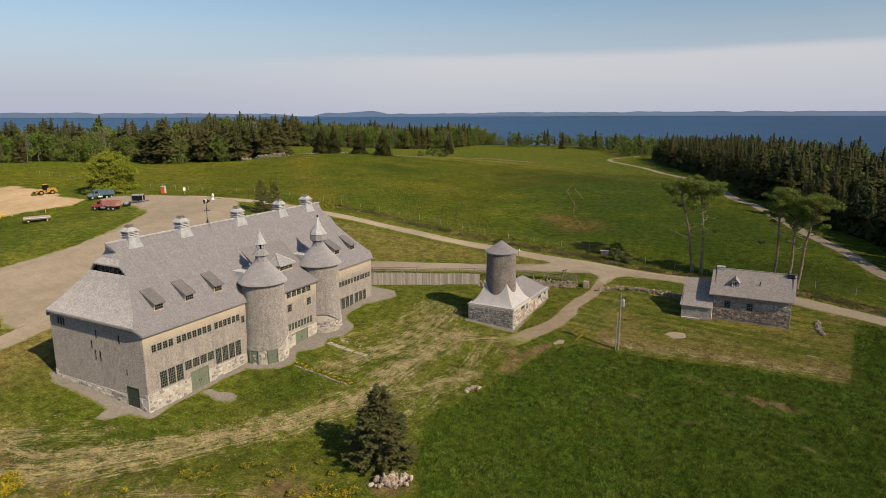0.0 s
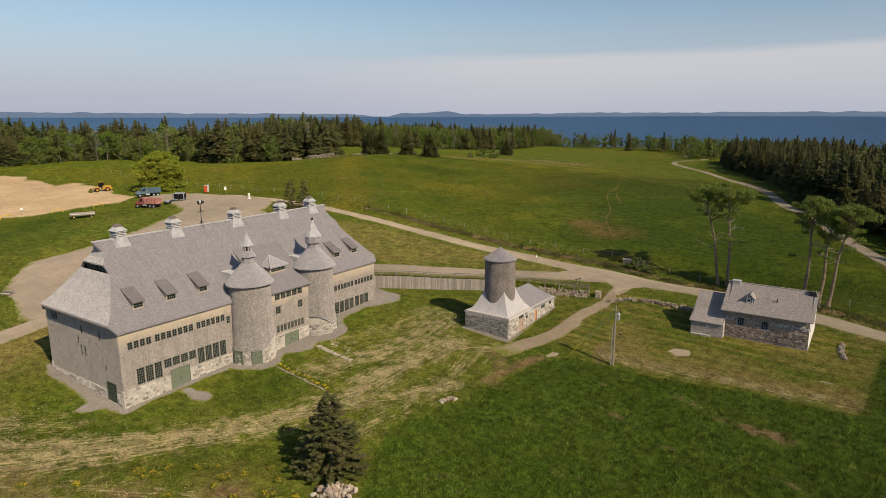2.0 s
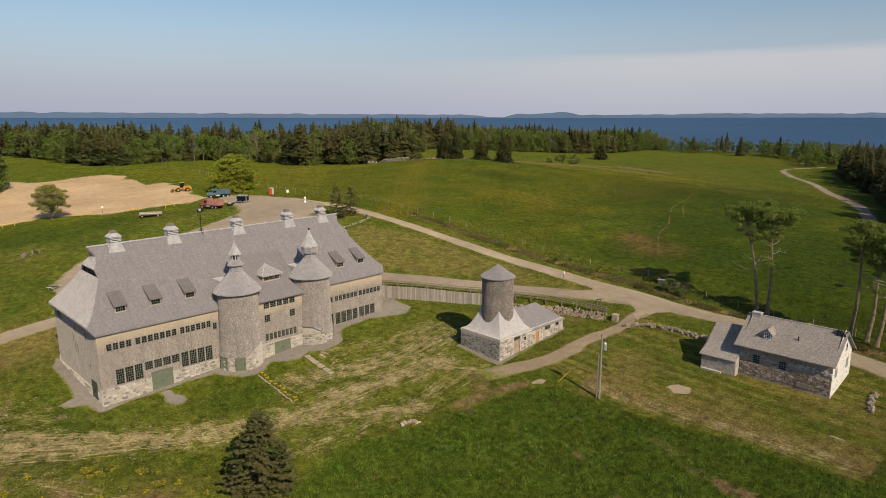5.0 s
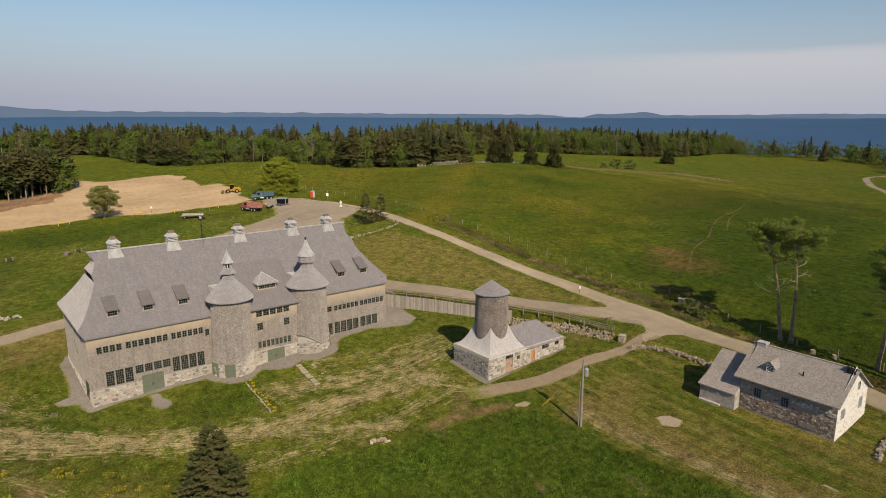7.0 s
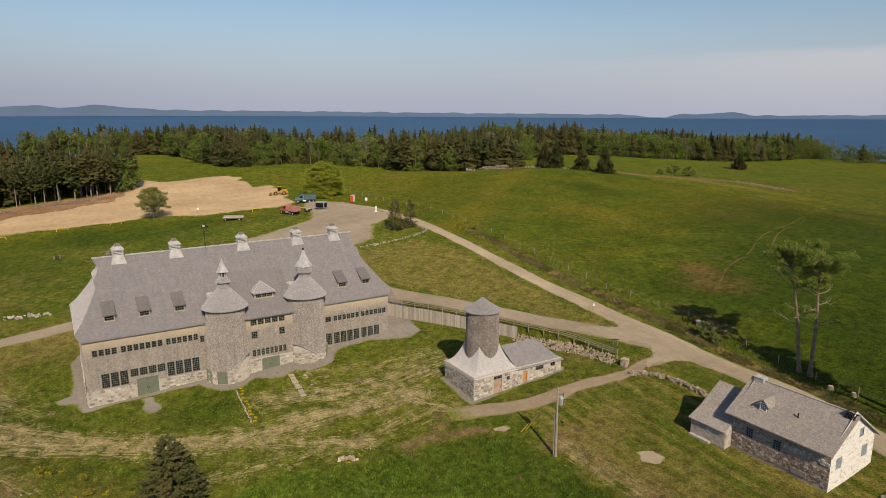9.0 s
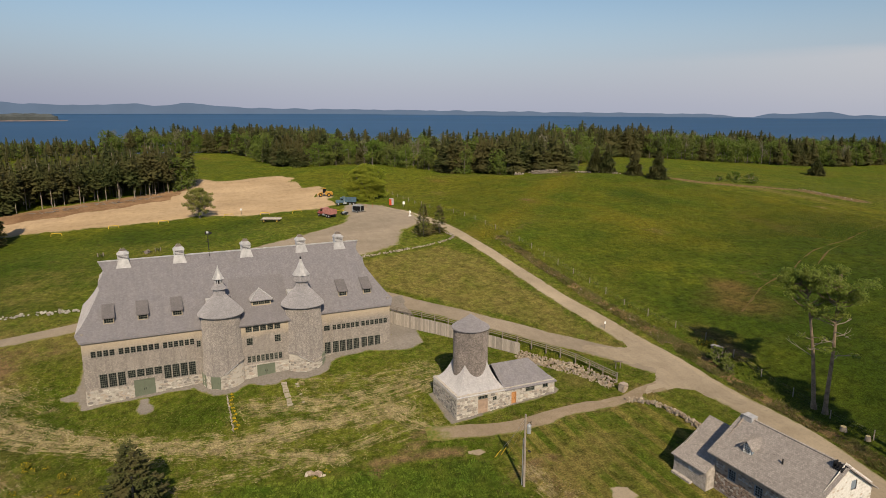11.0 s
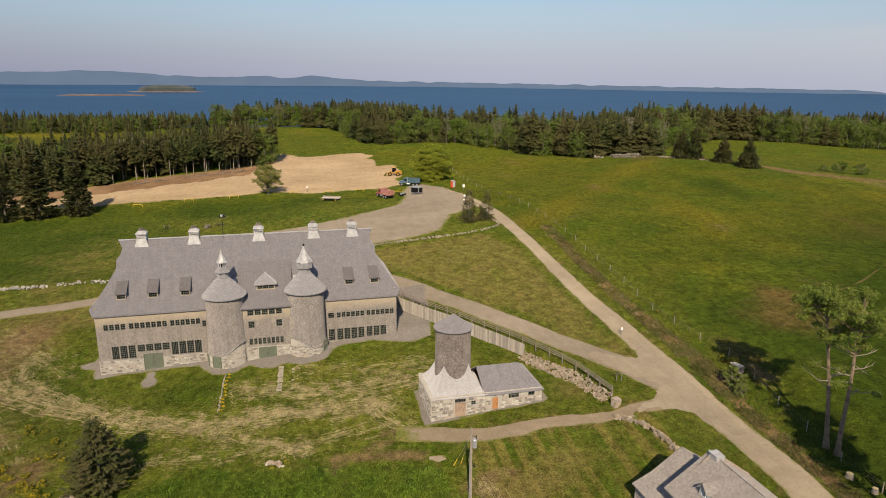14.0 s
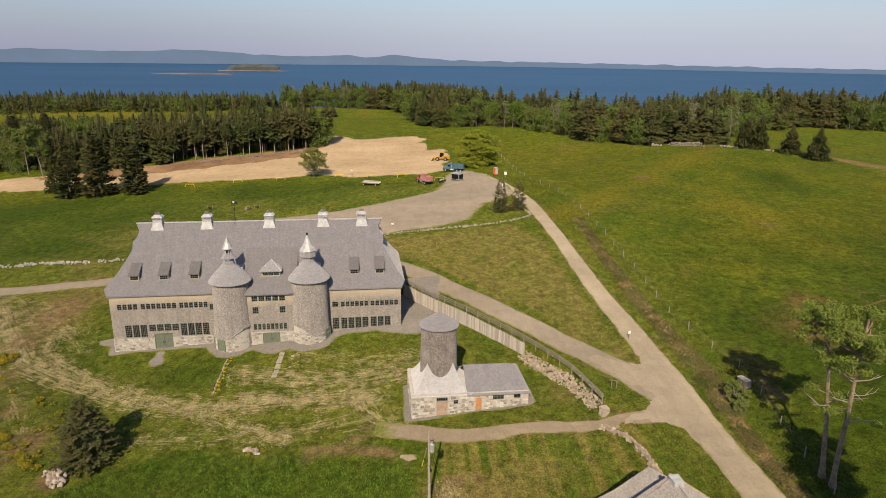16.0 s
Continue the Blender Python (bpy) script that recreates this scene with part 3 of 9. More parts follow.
def inside(poly, x, y):
    x, y = np.asarray(x, float), np.asarray(y, float)
    hit = np.zeros(x.shape, bool)
    for (ax, ay), (bx, by) in zip(poly, poly[1:] + poly[:1]):
        cross = (ay > y) != (by > y)
        with np.errstate(divide="ignore", invalid="ignore"):
            hit ^= cross & (x < (bx - ax) * (y - ay) / (by - ay + 1e-12) + ax)
    return hit


def inner(poly, x, y, soft=2.0):
    """1 well inside a polygon, 0 outside, with a soft rim."""
    off, _, _ = along(poly + poly[:1], x, y)
    return np.where(inside(poly, x, y), step(0, soft, off), 0.0)


def smooth_line(line, gap=2.0):
    """A rounded, evenly spaced run through the corners (Catmull-Rom)."""
    p = [Vector((*q, 0)) for q in line]
    p = [2 * p[0] - p[1]] + p + [2 * p[-1] - p[-2]]
    run = []
    for a, b, c, d in zip(p, p[1:], p[2:], p[3:]):
        n = max(2, int((c - b).length / gap))
        for i in range(n):
            t = i / n
            run.append(0.5 * ((2 * b) + (c - a) * t + (2 * a - 5 * b + 4 * c - d) * t * t + (3 * b - a - 3 * c + d) * t ** 3))
    return run + [p[-2]]


def ribbon(name, line, widths, lift, material, label, ragged=0.25, category="", crown=1.0, fade=0):
    """A way of given widths laid on the ground, with uneven edges."""
    run = smooth_line(line)
    n, rows, cross = len(run), [], 10
    for i, p in enumerate(run):
        d = (run[min(i + 1, n - 1)] - run[max(i - 1, 0)]).normalized()
        s = Vector((-d.y, d.x, 0))
        f = i / (n - 1) * (len(widths) - 1)
        w = widths[int(f)] + (widths[min(int(f) + 1, len(widths) - 1)] - widths[int(f)]) * (f - int(f))
        wl = w / 2 + ragged * noise.noise(Vector((p.x * 0.4, p.y * 0.4, 3.1))) * 2
        wr = w / 2 + ragged * noise.noise(Vector((p.x * 0.4, p.y * 0.4, 9.7))) * 2
        rows += [p + s * (wl + (-wr - wl) * j / cross) for j in range(cross + 1)]
    xy = np.array([(p.x, p.y) for p in rows])
    edge = np.tile(np.array([0.0, 0.5, 0.9, 1, (1 + crown) / 2, crown, (1 + crown) / 2, 1, 0.9, 0.5, 0.0]), n)
    if fade:      # the way peters out over its last rows
        edge *= np.repeat(np.minimum(1.0, (n - 1 - np.arange(n)) / fade), cross + 1)
    v = np.column_stack([xy, height(xy[:, 0], xy[:, 1]) + np.where(edge < 0.1, -0.06, lift)])
    f = [(i * 11 + j, (i + 1) * 11 + j, (i + 1) * 11 + j + 1, i * 11 + j + 1) for i in range(n - 1) for j in range(cross)]
    way = bulk(name, v, f, [material], smooth=True)
    way.attributes.new("edge", "FLOAT", "POINT").data.foreach_set("value", edge.astype(np.float32))
    return tagged(new(name, way), label, category or "road", kind="structure")


def patch(name, poly, lift, material, label, gap=2.0, ragged=0.5, category="ground", soft=2.5):
    """An area laid on the ground: triangles inside an uneven outline."""
    from mathutils.geometry import delaunay_2d_cdt
    rim = []
    for a, b in zip(poly, poly[1:] + poly[:1]):
        a, b = Vector(a), Vector(b)
        m = max(1, int((b - a).length / gap))
        for i in range(m):
            p = a.lerp(b, i / m)
            rim.append(Vector((p.x + ragged * 2 * noise.noise(Vector((p.x * 0.35, p.y * 0.35, 5))), p.y + ragged * 2 * noise.noise(Vector((p.x * 0.35, p.y * 0.35, 8))))))
    lo, hi = [min(p[i] for p in rim) for i in (0, 1)], [max(p[i] for p in rim) for i in (0, 1)]
    gx, gy = np.meshgrid(np.arange(lo[0], hi[0], gap), np.arange(lo[1], hi[1], gap))
    gx, gy = gx.ravel(), gy.ravel()
    flat = [(p.x, p.y) for p in rim]
    keep = inside(flat, gx, gy)
    off, _, _ = along(flat + flat[:1], gx, gy)
    keep &= off > gap * 0.45
    pts = rim + [Vector(q) for q in zip(gx[keep], gy[keep])]
    v, _, f, _, _, _ = delaunay_2d_cdt(pts, [(i, (i + 1) % len(rim)) for i in range(len(rim))], [], 1, 1e-4)
    xy = np.array([(p.x, p.y) for p in v])
    z = height(xy[:, 0], xy[:, 1])
    off, _, _ = along(flat + flat[:1], xy[:, 0], xy[:, 1])
    z += np.where(off < 0.05, -0.04, lift)
    area = bulk(name, np.column_stack([xy, z]), [t for t in f if len(t) == 3], [material], smooth=True)
    area.attributes.new("edge", "FLOAT", "POINT").data.foreach_set("value", step(0.0, soft, off).astype(np.float32))
    return tagged(new(name, area), label, category, kind="structure")


# ways and areas, in plan
MAIN_ROAD = [(-178, 112.5), (-163, 116), (-148, 119.0), (-134, 121.0), (-120, 122.0), (-104.6, 123.0), (-91, 123.6), (-75, 124.6), (-61.5, 125.6), (-49, 126.1), (-38, 126.1), (-29, 126.4), (-20, 126.4), (-9, 124.4), (4, 121.5), (40, 112), (110, 95)]
LANE = [(-43, 124.6), (-48, 122.6), (-53, 120.4), (-60, 115.6), (-70, 109.2), (-78, 103.6), (-86, 97.2), (-95, 90), (-103, 80), (-107, 66), (-105.5, 50), (-101.5, 32), (-99, 16), (-97.5, 4), (-95, -30), (-92, -90)]
TRACK = [(-40.8, 120), (-40.6, 114), (-41.1, 106), (-41, 97), (-42.2, 91), (-43.4, 87.6), (-44.2, 84.6)]
FAR_ROAD = [(-172, 510), (-160, 500), (-147, 488), (-144, 470), (-149, 448), (-147, 427), (-130, 390), (-110, 349), (-92, 322), (-79, 298), (-65, 267), (-53, 245), (-44, 230), (-33, 206), (-25.5, 197), (-18, 184), (-11, 172), (-2.4, 159), (4.4, 146), (16, 133), (36, 120), (60, 105)]
LOT = [(-104, 45), (-108.5, 42.4), (-113.5, 43.2), (-123.5, 44.8), (-131, 48.5), (-138.5, 54.5), (-139.5, 70), (-146, 84), (-154, 96), (-164, 99), (-176, 100), (-188, 103), (-190, 110), (-180, 114.5), (-164, 118), (-146, 120), (-140, 116), (-136, 110), (-129, 107), (-122, 104.5), (-119, 96), (-116.5, 84), (-110, 70)]
PIT = [(-192, -31), (-188.5, 3), (-188, 17), (-187.4, 30), (-188, 41), (-192, 58), (-185, 72), (-185, 87), (-186, 99), (-190, 104), (-203, 102.5), (-221, 106), (-241, 104.5), (-240, 97.5), (-263, 97.5), (-276, 95), (-278, 84), (-272, 68), (-286, 56), (-283, 48), (-249, 46), (-233, 27), (-226, 9), (-219, -3), (-214, -30), (-219, -54), (-214, -64), (-191, -64)]
MEADOW = [(-34.5, 47), (-39.5, 54), (-42.6, 60.5), (-40.5, 70), (-39.3, 76), (-38.2, 85.5), (-34.8, 90.6), (-29.8, 91.4), (-20.3, 92.7), (-9.6, 95.2), (0.6, 96.6), (0.4, 112.5), (1.0, 118.5), (12, 117.5), (60, 105), (60, 40), (-5, 20)]
GARDEN = [(-44, 119), (-42, 104), (-40, 93), (-34, 91.5), (-20, 93), (0, 97), (0.2, 119), (-20, 124), (-37, 124)]
HAYLINES = [([(-96, 6), (-80, 18), (-67.5, 27.5), (-62.5, 35), (-58.5, 42.5), (-54.8, 49.5), (-52.5, 56), (-52.0, 63), (-52.5, 72), (-52, 84)], 3.4, 0.95), ([(-90, 18), (-78, 30), (-70, 36)], 3.5, 0.6), ([(-60, 64), (-57.0, 77), (-58.5, 91)], 4.2, 0.82), ([(-77, 28), (-70.5, 29.5), (-66, 34), (-60.5, 41.6), (-56.6, 48.5)], 1.7, 0.95), ([(-94, 11), (-86.5, 18), (-79.5, 25), (-75, 31)], 4.6, 0.62), ([(-50.2, 60.6), (-46.6, 67), (-43.4, 74)], 2.2, 0.85), ([(-66, 72), (-62, 82), (-63, 92)], 3.0, 0.6), ([(-47, 86), (-45, 76), (-44.5, 64), (-45, 55)], 3.4, 0.6), ([(-44, 88), (-48, 84), (-54, 82)], 2.6, 0.85), ([(-70, 18), (-62, 26), (-55, 33), (-48, 38)], 3.0, 0.5)]
TRIANGLE = [(-108, 120.2), (-92, 121.3), (-75, 122.6), (-62, 123.4), (-55.5, 123.2), (-57, 120), (-62, 117), (-69, 113), (-76, 108.6), (-84, 102.6), (-96, 93), (-105, 82), (-112, 74), (-115.5, 84), (-116.5, 95), (-117.8, 106), (-119, 114)]
JUNCTION = [(-59.5, 118.0), (-55.8, 120.8), (-54.3, 123.4), (-58.5, 124.2), (-58, 127.2), (-49.5, 128.3), (-38, 128.4), (-31, 128.2), (-31, 124.5), (-33, 124.1), (-37.7, 123.0), (-39.2, 121.8), (-39.6, 119.3), (-39.4, 116.6), (-39.7, 113.4), (-41.3, 113.8), (-42.0, 117.4), (-42.8, 120.3), (-44.0, 121.3), (-45.7, 121.6), (-47.8, 120.6), (-51.2, 118.7), (-56.5, 115.6)]

xs = np.unique(np.round(np.concatenate([np.arange(-1200, -330, 30), np.arange(-330, -130, 4), np.arange(-130, -96, 1.25), np.arange(-96, -34, 0.6), np.arange(-34, 30, 1.25), np.arange(30, 80, 5), np.arange(80, 720, 40)]), 3))
ys = np.unique(np.round(np.concatenate([np.arange(-700, -60, 30), np.arange(-60, 12, 4), np.arange(12, 118, 0.6), np.arange(118, 142, 1.0), np.arange(142, 290, 2.5), np.arange(290, 420, 5), np.arange(420, 1240, 30)]), 3))
gx, gy = [a.ravel() for a in np.meshgrid(xs, ys)]
nx, ny = len(xs), len(ys)
ii, jj = [a.ravel() for a in np.meshgrid(np.arange(nx - 1), np.arange(ny - 1))]
a0 = jj * nx + ii
lumps = np.array([noise.noise(Vector((x * 0.5, y * 0.5, 0.4))) for x, y in zip(gx, gy)])
me = bulk("ground", np.column_stack([gx, gy, height(gx, gy) + 0.05 * lumps]), np.column_stack([a0, a0 + 1, a0 + nx + 1, a0 + nx]), [M_GROUND], smooth=True)


def mask(name, value):
    me.attributes.new(name, "FLOAT", "POINT").data.foreach_set("value", np.asarray(value, np.float32))


near_lawn = np.maximum(step(150, 128, gy) * step(-112, -100, gx), step(-175, -160, gx) * step(122, 116, gy))
lush = inner(MEADOW, gx, gy, 1.2)
straw, swath = np.zeros(gx.shape), np.zeros((len(gx), 3))
part_near = (gx > -112) & (gx < -30) & (gy > 5) & (gy < 105)
for k, (line, w, amount) in enumerate(HAYLINES):
    off, side, run_at = along(line, gx[part_near], gy[part_near])
    total = sum(math.dist(a, b) for a, b in zip(line, line[1:]))
    here = amount * np.exp(-(off / w) ** 2)
    more = here > straw[part_near]
    straw[part_near] = np.where(more, here, straw[part_near])
    swath[part_near] = np.where(more[:, None], np.column_stack([off * side, run_at * total, np.full(off.shape, k * 40.0)]), swath[part_near])
off, side, run_at = along([(-33, 94), (-20, 95.5), (-9, 97.5), (1, 98.8)], gx, gy)
here = 0.72 * np.exp(-(off / 2.0) ** 2)
swath[here > straw] = np.column_stack([off * side, run_at * 36, np.full(off.shape, 400.0)])[here > straw]
straw = np.maximum(straw, here)
mown = inner(GARDEN, gx, gy, 2.0)
dry = 0.66 * inner(TRIANGLE, gx, gy, 2.5)
for cx, cy, rx, ry, amount in ((-215, 212, 14, 10, 0.6), (-150, 252, 34, 5, 0.7), (-27, 96.2, 4, 2.4, 1.1), (-20, 97.5, 6, 2.6, 1.1), (-11, 98.9, 6, 2.6, 1.15), (-2, 100.4, 6, 2.6, 1.15), (-30, 99, 3, 5, 0.9), (-16, 102, 9, 3, 0.7), (-8, 107, 6, 3, 0.6), (-33, 104, 3, 6, 0.6), (-84, 25, 11, 6, 0.6), (-98, 40, 9, 16, 0.95), (-100, 22, 12, 12, 0.6), (-66, 117, 9, 3.0, 0.7), (-84, 106, 14, 3.5, 0.6), (-112, 78, 5, 10, 0.7), (-57, 121.5, 5, 1.6, 0.8), (-50, 111, 4, 3, 0.6), (-150, 45, 9, 5, 0.5), (-130, 20, 22, 16, 0.4), (-38, 71, 3, 6, 0.5), (-47, 40, 8, 7, 0.35), (-58, 31, 10, 6, 0.3), (-26, 95.5, 4, 3, 0.9), (-88, 24, 7, 5, 1.2), (-94, 28, 4, 3, 1.1), (-1.2, 99, 2.5, 4, 1.0), (0.2, 110, 1.1, 6, 0.9), (-1.8, 120, 2, 2.5, 0.8), (-112, 18, 3, 5, 0.8)):
    dry = np.maximum(dry, amount * np.exp(-(((gx - cx) / rx) ** 2 + ((gy - cy) / ry) ** 2)))
worn = np.zeros(gx.shape)
for line, w, s in ((MAIN_ROAD, 4.2, 0.5), (LANE, 4.5, 0.45), (TRACK, 3.0, 0.5), (FAR_ROAD, 4.0, 0.5), ([(-44, 88), (-42, 83), (-38.8, 77)], 1.4, 0.6), ([(-120, 130.2), (-96, 129.8), (-74, 130.2), (-57, 131.2), (-50, 132), (-42, 130.8), (-36, 130.2), (-20, 130.2), (-8, 128.6), (6, 125.6)], 1.3, 0.95), ([(-30, 94.6), (-15, 97.2), (1, 100)], 2.2, 0.42), ([(-182, 234), (-172, 238), (-165, 246), (-160, 257), (-152, 268), (-128, 267)], 4.6, 1.05), ([(-120, 132), (-131, 146), (-159, 170), (-222, 216)], 1.6, 0.42), ([(-31, 91), (-31, 96)], 2.0, 0.5), ([(-40.6, 77.5), (-40.2, 83), (-38.6, 88)], 1.5, 0.66)):
    off, _, _ = along(line, gx, gy)
    worn = np.maximum(worn, s * np.exp(-(off / w) ** 2))
for cx, cy, rx, ry, s in ((-15, 77, 1.4, 0.6, 0.7), (-28, 86, 1.2, 0.6, 0.7), (-7.5, 86.2, 4.5, 1.3, 0.85), (-17.6, 88.4, 2.6, 1.2, 0.6), (-22.8, 80, 1.5, 0.8, 0.7), (-12.8, 86.4, 1.6, 0.8, 0.6), (-3, 78, 2.0, 1.0, 0.6), (-88, 25, 5, 3.5, 0.8), (-45, 40, 6, 4.5, 0.62), (-52, 34, 6, 4.5, 0.5), (-62, 27.5, 8, 4.5, 0.52), (-37.8, 47.2, 2.6, 2.2, 0.85), (-75, 24, 8, 5, 0.6), (-86, 24, 12, 6, 0.72), (-88, 20, 11, 9, 0.5), (-92, 34, 6, 10, 0.45), (-110, 172, 8, 4, 0.5), (-5, 86, 3, 1.2, 0.7), (-195, 140, 10, 5, 0.4), (-200, 180, 14, 5, 0.38), (-45, 138, 4, 2.5, 0.7), (-70, 168, 14, 8, 0.35), (-162, 160, 5, 2, 0.75), (-208, 202, 6, 3, 0.7), (-118, 240, 4, 3, 0.6), (-32.5, 96, 1.6, 3, 0.75)):
    worn = np.maximum(worn, s * np.exp(-(((gx - cx) / rx) ** 2 + ((gy - cy) / ry) ** 2)))
tones = {"gold": [(-392, -124, 16, 60, 0.95), (-300, -90, 60, 40, 0.5), (-400, 64, 40, 20, 0.4), (-190, 190, 18, 11, 0.5), (-122, 171, 24, 8, 0.9), (-98, 171, 12, 5, 0.35), (-110, 184, 16, 7, 0.45), (-92, 176, 7, 5, 0.45), (-155, 178, 16, 8, 0.3), (-83, 154, 8, 5, 0.3), (-235, 150, 30, 10, 0.35), (-215, 135, 24, 6, 0.3), (-150, 215, 34, 12, 0.45), (-130, 235, 40, 8, 0.5), (-250, 190, 20, 20, 0.5), (-330, 60, 40, 25, 0.3)],
         "rust": [(-400, 60, 14, 5, 0.6), (-398, -70, 10, 30, 0.5), (-69.5, 157, 9, 4.5, 0.85), (-60, 152, 9, 7, 0.6), (-161, 159, 6, 3, 0.8), (-52, 138, 6, 4, 0.8), (-84, 143, 6, 3, 0.5), (-205, 196, 8, 5, 0.7), (-225, 150, 16, 4, 0.45), (-100, 205, 30, 5, 0.35), (-78, 232, 26, 6, 0.4), (-165, 108, 5, 3, 0.4)],
         "deep": [(-52, 42, 12, 7, 0.55), (-62, 34, 9, 5, 0.7), (-74, 27, 9, 6, 0.8), (-58, 34, 5, 4, 0.75), (-84, 14, 10, 6, 0.7), (-46, 47, 6, 5, 0.5), (-160, -20, 30, 30, 0.85), (-128, 0, 16, 26, 0.8), (-150, 16, 26, 26, 0.85), (-118, 20, 8, 14, 0.8), (-46, 99, 5, 12, 0.4), (-62, 54, 7, 7, 0.5), (-66, 45, 4, 6, 0.4), (-150, 152, 26, 10, 0.45), (-100, 153, 20, 9, 0.5), (-75, 143, 12, 6, 0.7), (-34, 165, 30, 34, 1.0), (-10, 140, 26, 14, 0.8), (-76, 214, 34, 32, 1.1), (-62, 184, 26, 26, 1.15), (-58, 152, 22, 16, 1.0), (-46, 145, 14, 10, 0.7), (-96, 194, 16, 20, 0.7), (-90, 165, 12, 9, 0.5), (-150, 195, 20, 8, 0.6), (-168, 50, 18, 44, 0.8), (-158, 0, 30, 44, 0.7), (-135, 30, 16, 30, 0.5), (-330, 60, 60, 40, 0.4)]}
for name, spots in tones.items():
    v = np.zeros(gx.shape)
    for cx, cy, rx, ry, amount in spots:
        v = np.maximum(v, amount * np.exp(-(((gx - cx) / rx) ** 2 + ((gy - cy) / ry) ** 2)))
    if name == "gold":
        for line, w, s in (([(-200, 198), (-180, 177), (-160, 160), (-132, 137), (-122, 128)], 6.5, 0.75), ([(-172, 245), (-140, 249), (-105, 253)], 5.0, 0.6)):
            v = np.maximum(v, s * np.exp(-(along(line, gx, gy)[0] / w) ** 2))
    mask(name, v)
for name, v in (("lawn", near_lawn), ("lush", lush), ("straw", straw * (1 - lush)), ("worn", worn), ("mown", mown * (1 - lush)), ("dry", dry * (1 - lush))):
    mask(name, v)
me.attributes.new("swath", "FLOAT_VECTOR", "POINT").data.foreach_set("vector", swath.astype(np.float32).ravel())
ground = tagged(new("ground", me), "rolling grassland of mown lawn, pasture and tall meadow", "ground", kind="structure")

ribbon("road", MAIN_ROAD, [4.6, 4.2, 3.6, 4.2, 4.9, 4.4, 4.3, 4.2, 4.0], 0.05, M_ROAD, "pale dirt road across the farm", 0.1)
patch("road_junction", JUNCTION, 0.105, M_CROSSING, "broad dirt junction of lane, track and road", 1.2, 0.12, "road", soft=1.4)
ribbon("lane", LANE, [5.0, 5.2, 5.2, 5.2, 5.0, 4.8, 4.6, 4.2, 4.0], 0.07, M_LANE, "grey-brown gravel lane behind the barn", 0.14)
ribbon("track", TRACK, [2.8, 2.6, 2.9, 3.1, 3.7, 4.2], 0.09, M_TRACK, "rutted dirt track past the dairy", 0.35, "", 0.62, 4)
ribbon("far_road", FAR_ROAD, [3.6, 3.6, 3.6, 3.6], 0.06, M_LANE, "narrow dirt road along the wood's edge", 0.25, "", 0.6)
ribbon("cattle_trail", [(-56.8, 150.1), (-65.2, 163.2), (-69.9, 175.0), (-79.6, 193.1), (-83.6, 208.0), (-92.0, 229.0), (-96.0, 242.8)], [0.34, 0.3, 0.42, 0.36], 0.04, M_TRAIL, "thin beaten trail across the pasture", 0.3, "", 0.45, 8)
ribbon("side_trail", [(-70.7, 184.1), (-77.8, 195.3), (-81.0, 204.2)], [0.3, 0.34], 0.04, M_TRAIL, "thin beaten trail across the pasture", 0.2, "", 0.45, 6)
patch("parking_lot", LOT, 0.10, M_LANE, "bare gravel parking lot behind the barn", 2.0, 0.35, "parking lot")
patch("sand_pit", PIT, 0.10, M_SAND, "levelled field of bare tan sand", 4.0, 1.2, "sand")
patch("cleared_ground", [(-225, -6), (-234, 9), (-241, 24), (-255, 44), (-266, 54), (-246, 53), (-232, 48), (-219, 31), (-210, 10), (-205, -8), (-204, -26), (-210, -50), (-216, -50)], 0.16, M_CLEARED, "cleared brown soil with brush along the wood", 3.0, 1.5, "ground")

def far_level(heading):
    """The level at which the far shore meets the water, by heading in degrees left of +y."""
    return SEA_LEVEL + 16.0 * float(step(50.0, 85.0, np.array(heading)))


sea_rim = [(-4900 * math.sin(radians(a)), 4900 * math.cos(radians(a)), far_level(a)) for a in np.arange(-180, 180, 3.75)]
sea = Shape()
for i in range(96):
    sea.face((0, 0, SEA_LEVEL), sea_rim[i], sea_rim[(i + 1) % 96])
tagged(part("water", sea, M_SEA, None), "deep blue bay with light ripples", "water", kind="structure")


def far_land(name, rows, dist, base, colour, label):
    """A shore far off in painted haze: rows of heading, height in degrees over the water line; left of +y is positive.
    """
    s = Shape()
    heads = np.arange(rows[0][0], rows[-1][0] + 0.01, 0.4)
    rise = np.interp(heads, [r[0] for r in rows], [r[1] for r in rows])
    top = []
    for hd, r in zip(heads, rise):
        jag = 0.10 * noise.noise(Vector((hd * 0.8, dist, 0))) + 0.03 * noise.noise(Vector((hd * 3.0, dist, 2)))
        a = radians(hd)
        z = base + far_level(hd) - SEA_LEVEL + dist * math.tan(radians(max(0.02, r + jag * min(1, r * 4))))
        top.append(((-dist * math.sin(a), dist * math.cos(a)), z))
    for (p, z), (q, w) in zip(top, top[1:]):
        s.face((*q, base - 8), (*p, base - 8), (*p, z), (*q, w))
        s.face((*q, w), (*p, z), (p[0] * 1.02, p[1] * 1.02, z - 6), (q[0] * 1.02, q[1] * 1.02, w - 6))
    # distance haze painted as a flat blue-grey glow, whatever the sun does
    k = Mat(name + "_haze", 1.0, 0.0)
    haze_glow = k.mix(k.ramp(k.noise(0.004, 5), 0.35, 0.65), colour, tuple(v * 0.9 for v in colour))
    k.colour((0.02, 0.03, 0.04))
    k.put(k.p.inputs["Emission Color"], haze_glow)
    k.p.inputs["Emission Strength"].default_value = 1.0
    tagged(part(name, s, k.m, None), label, "hills", kind="structure")


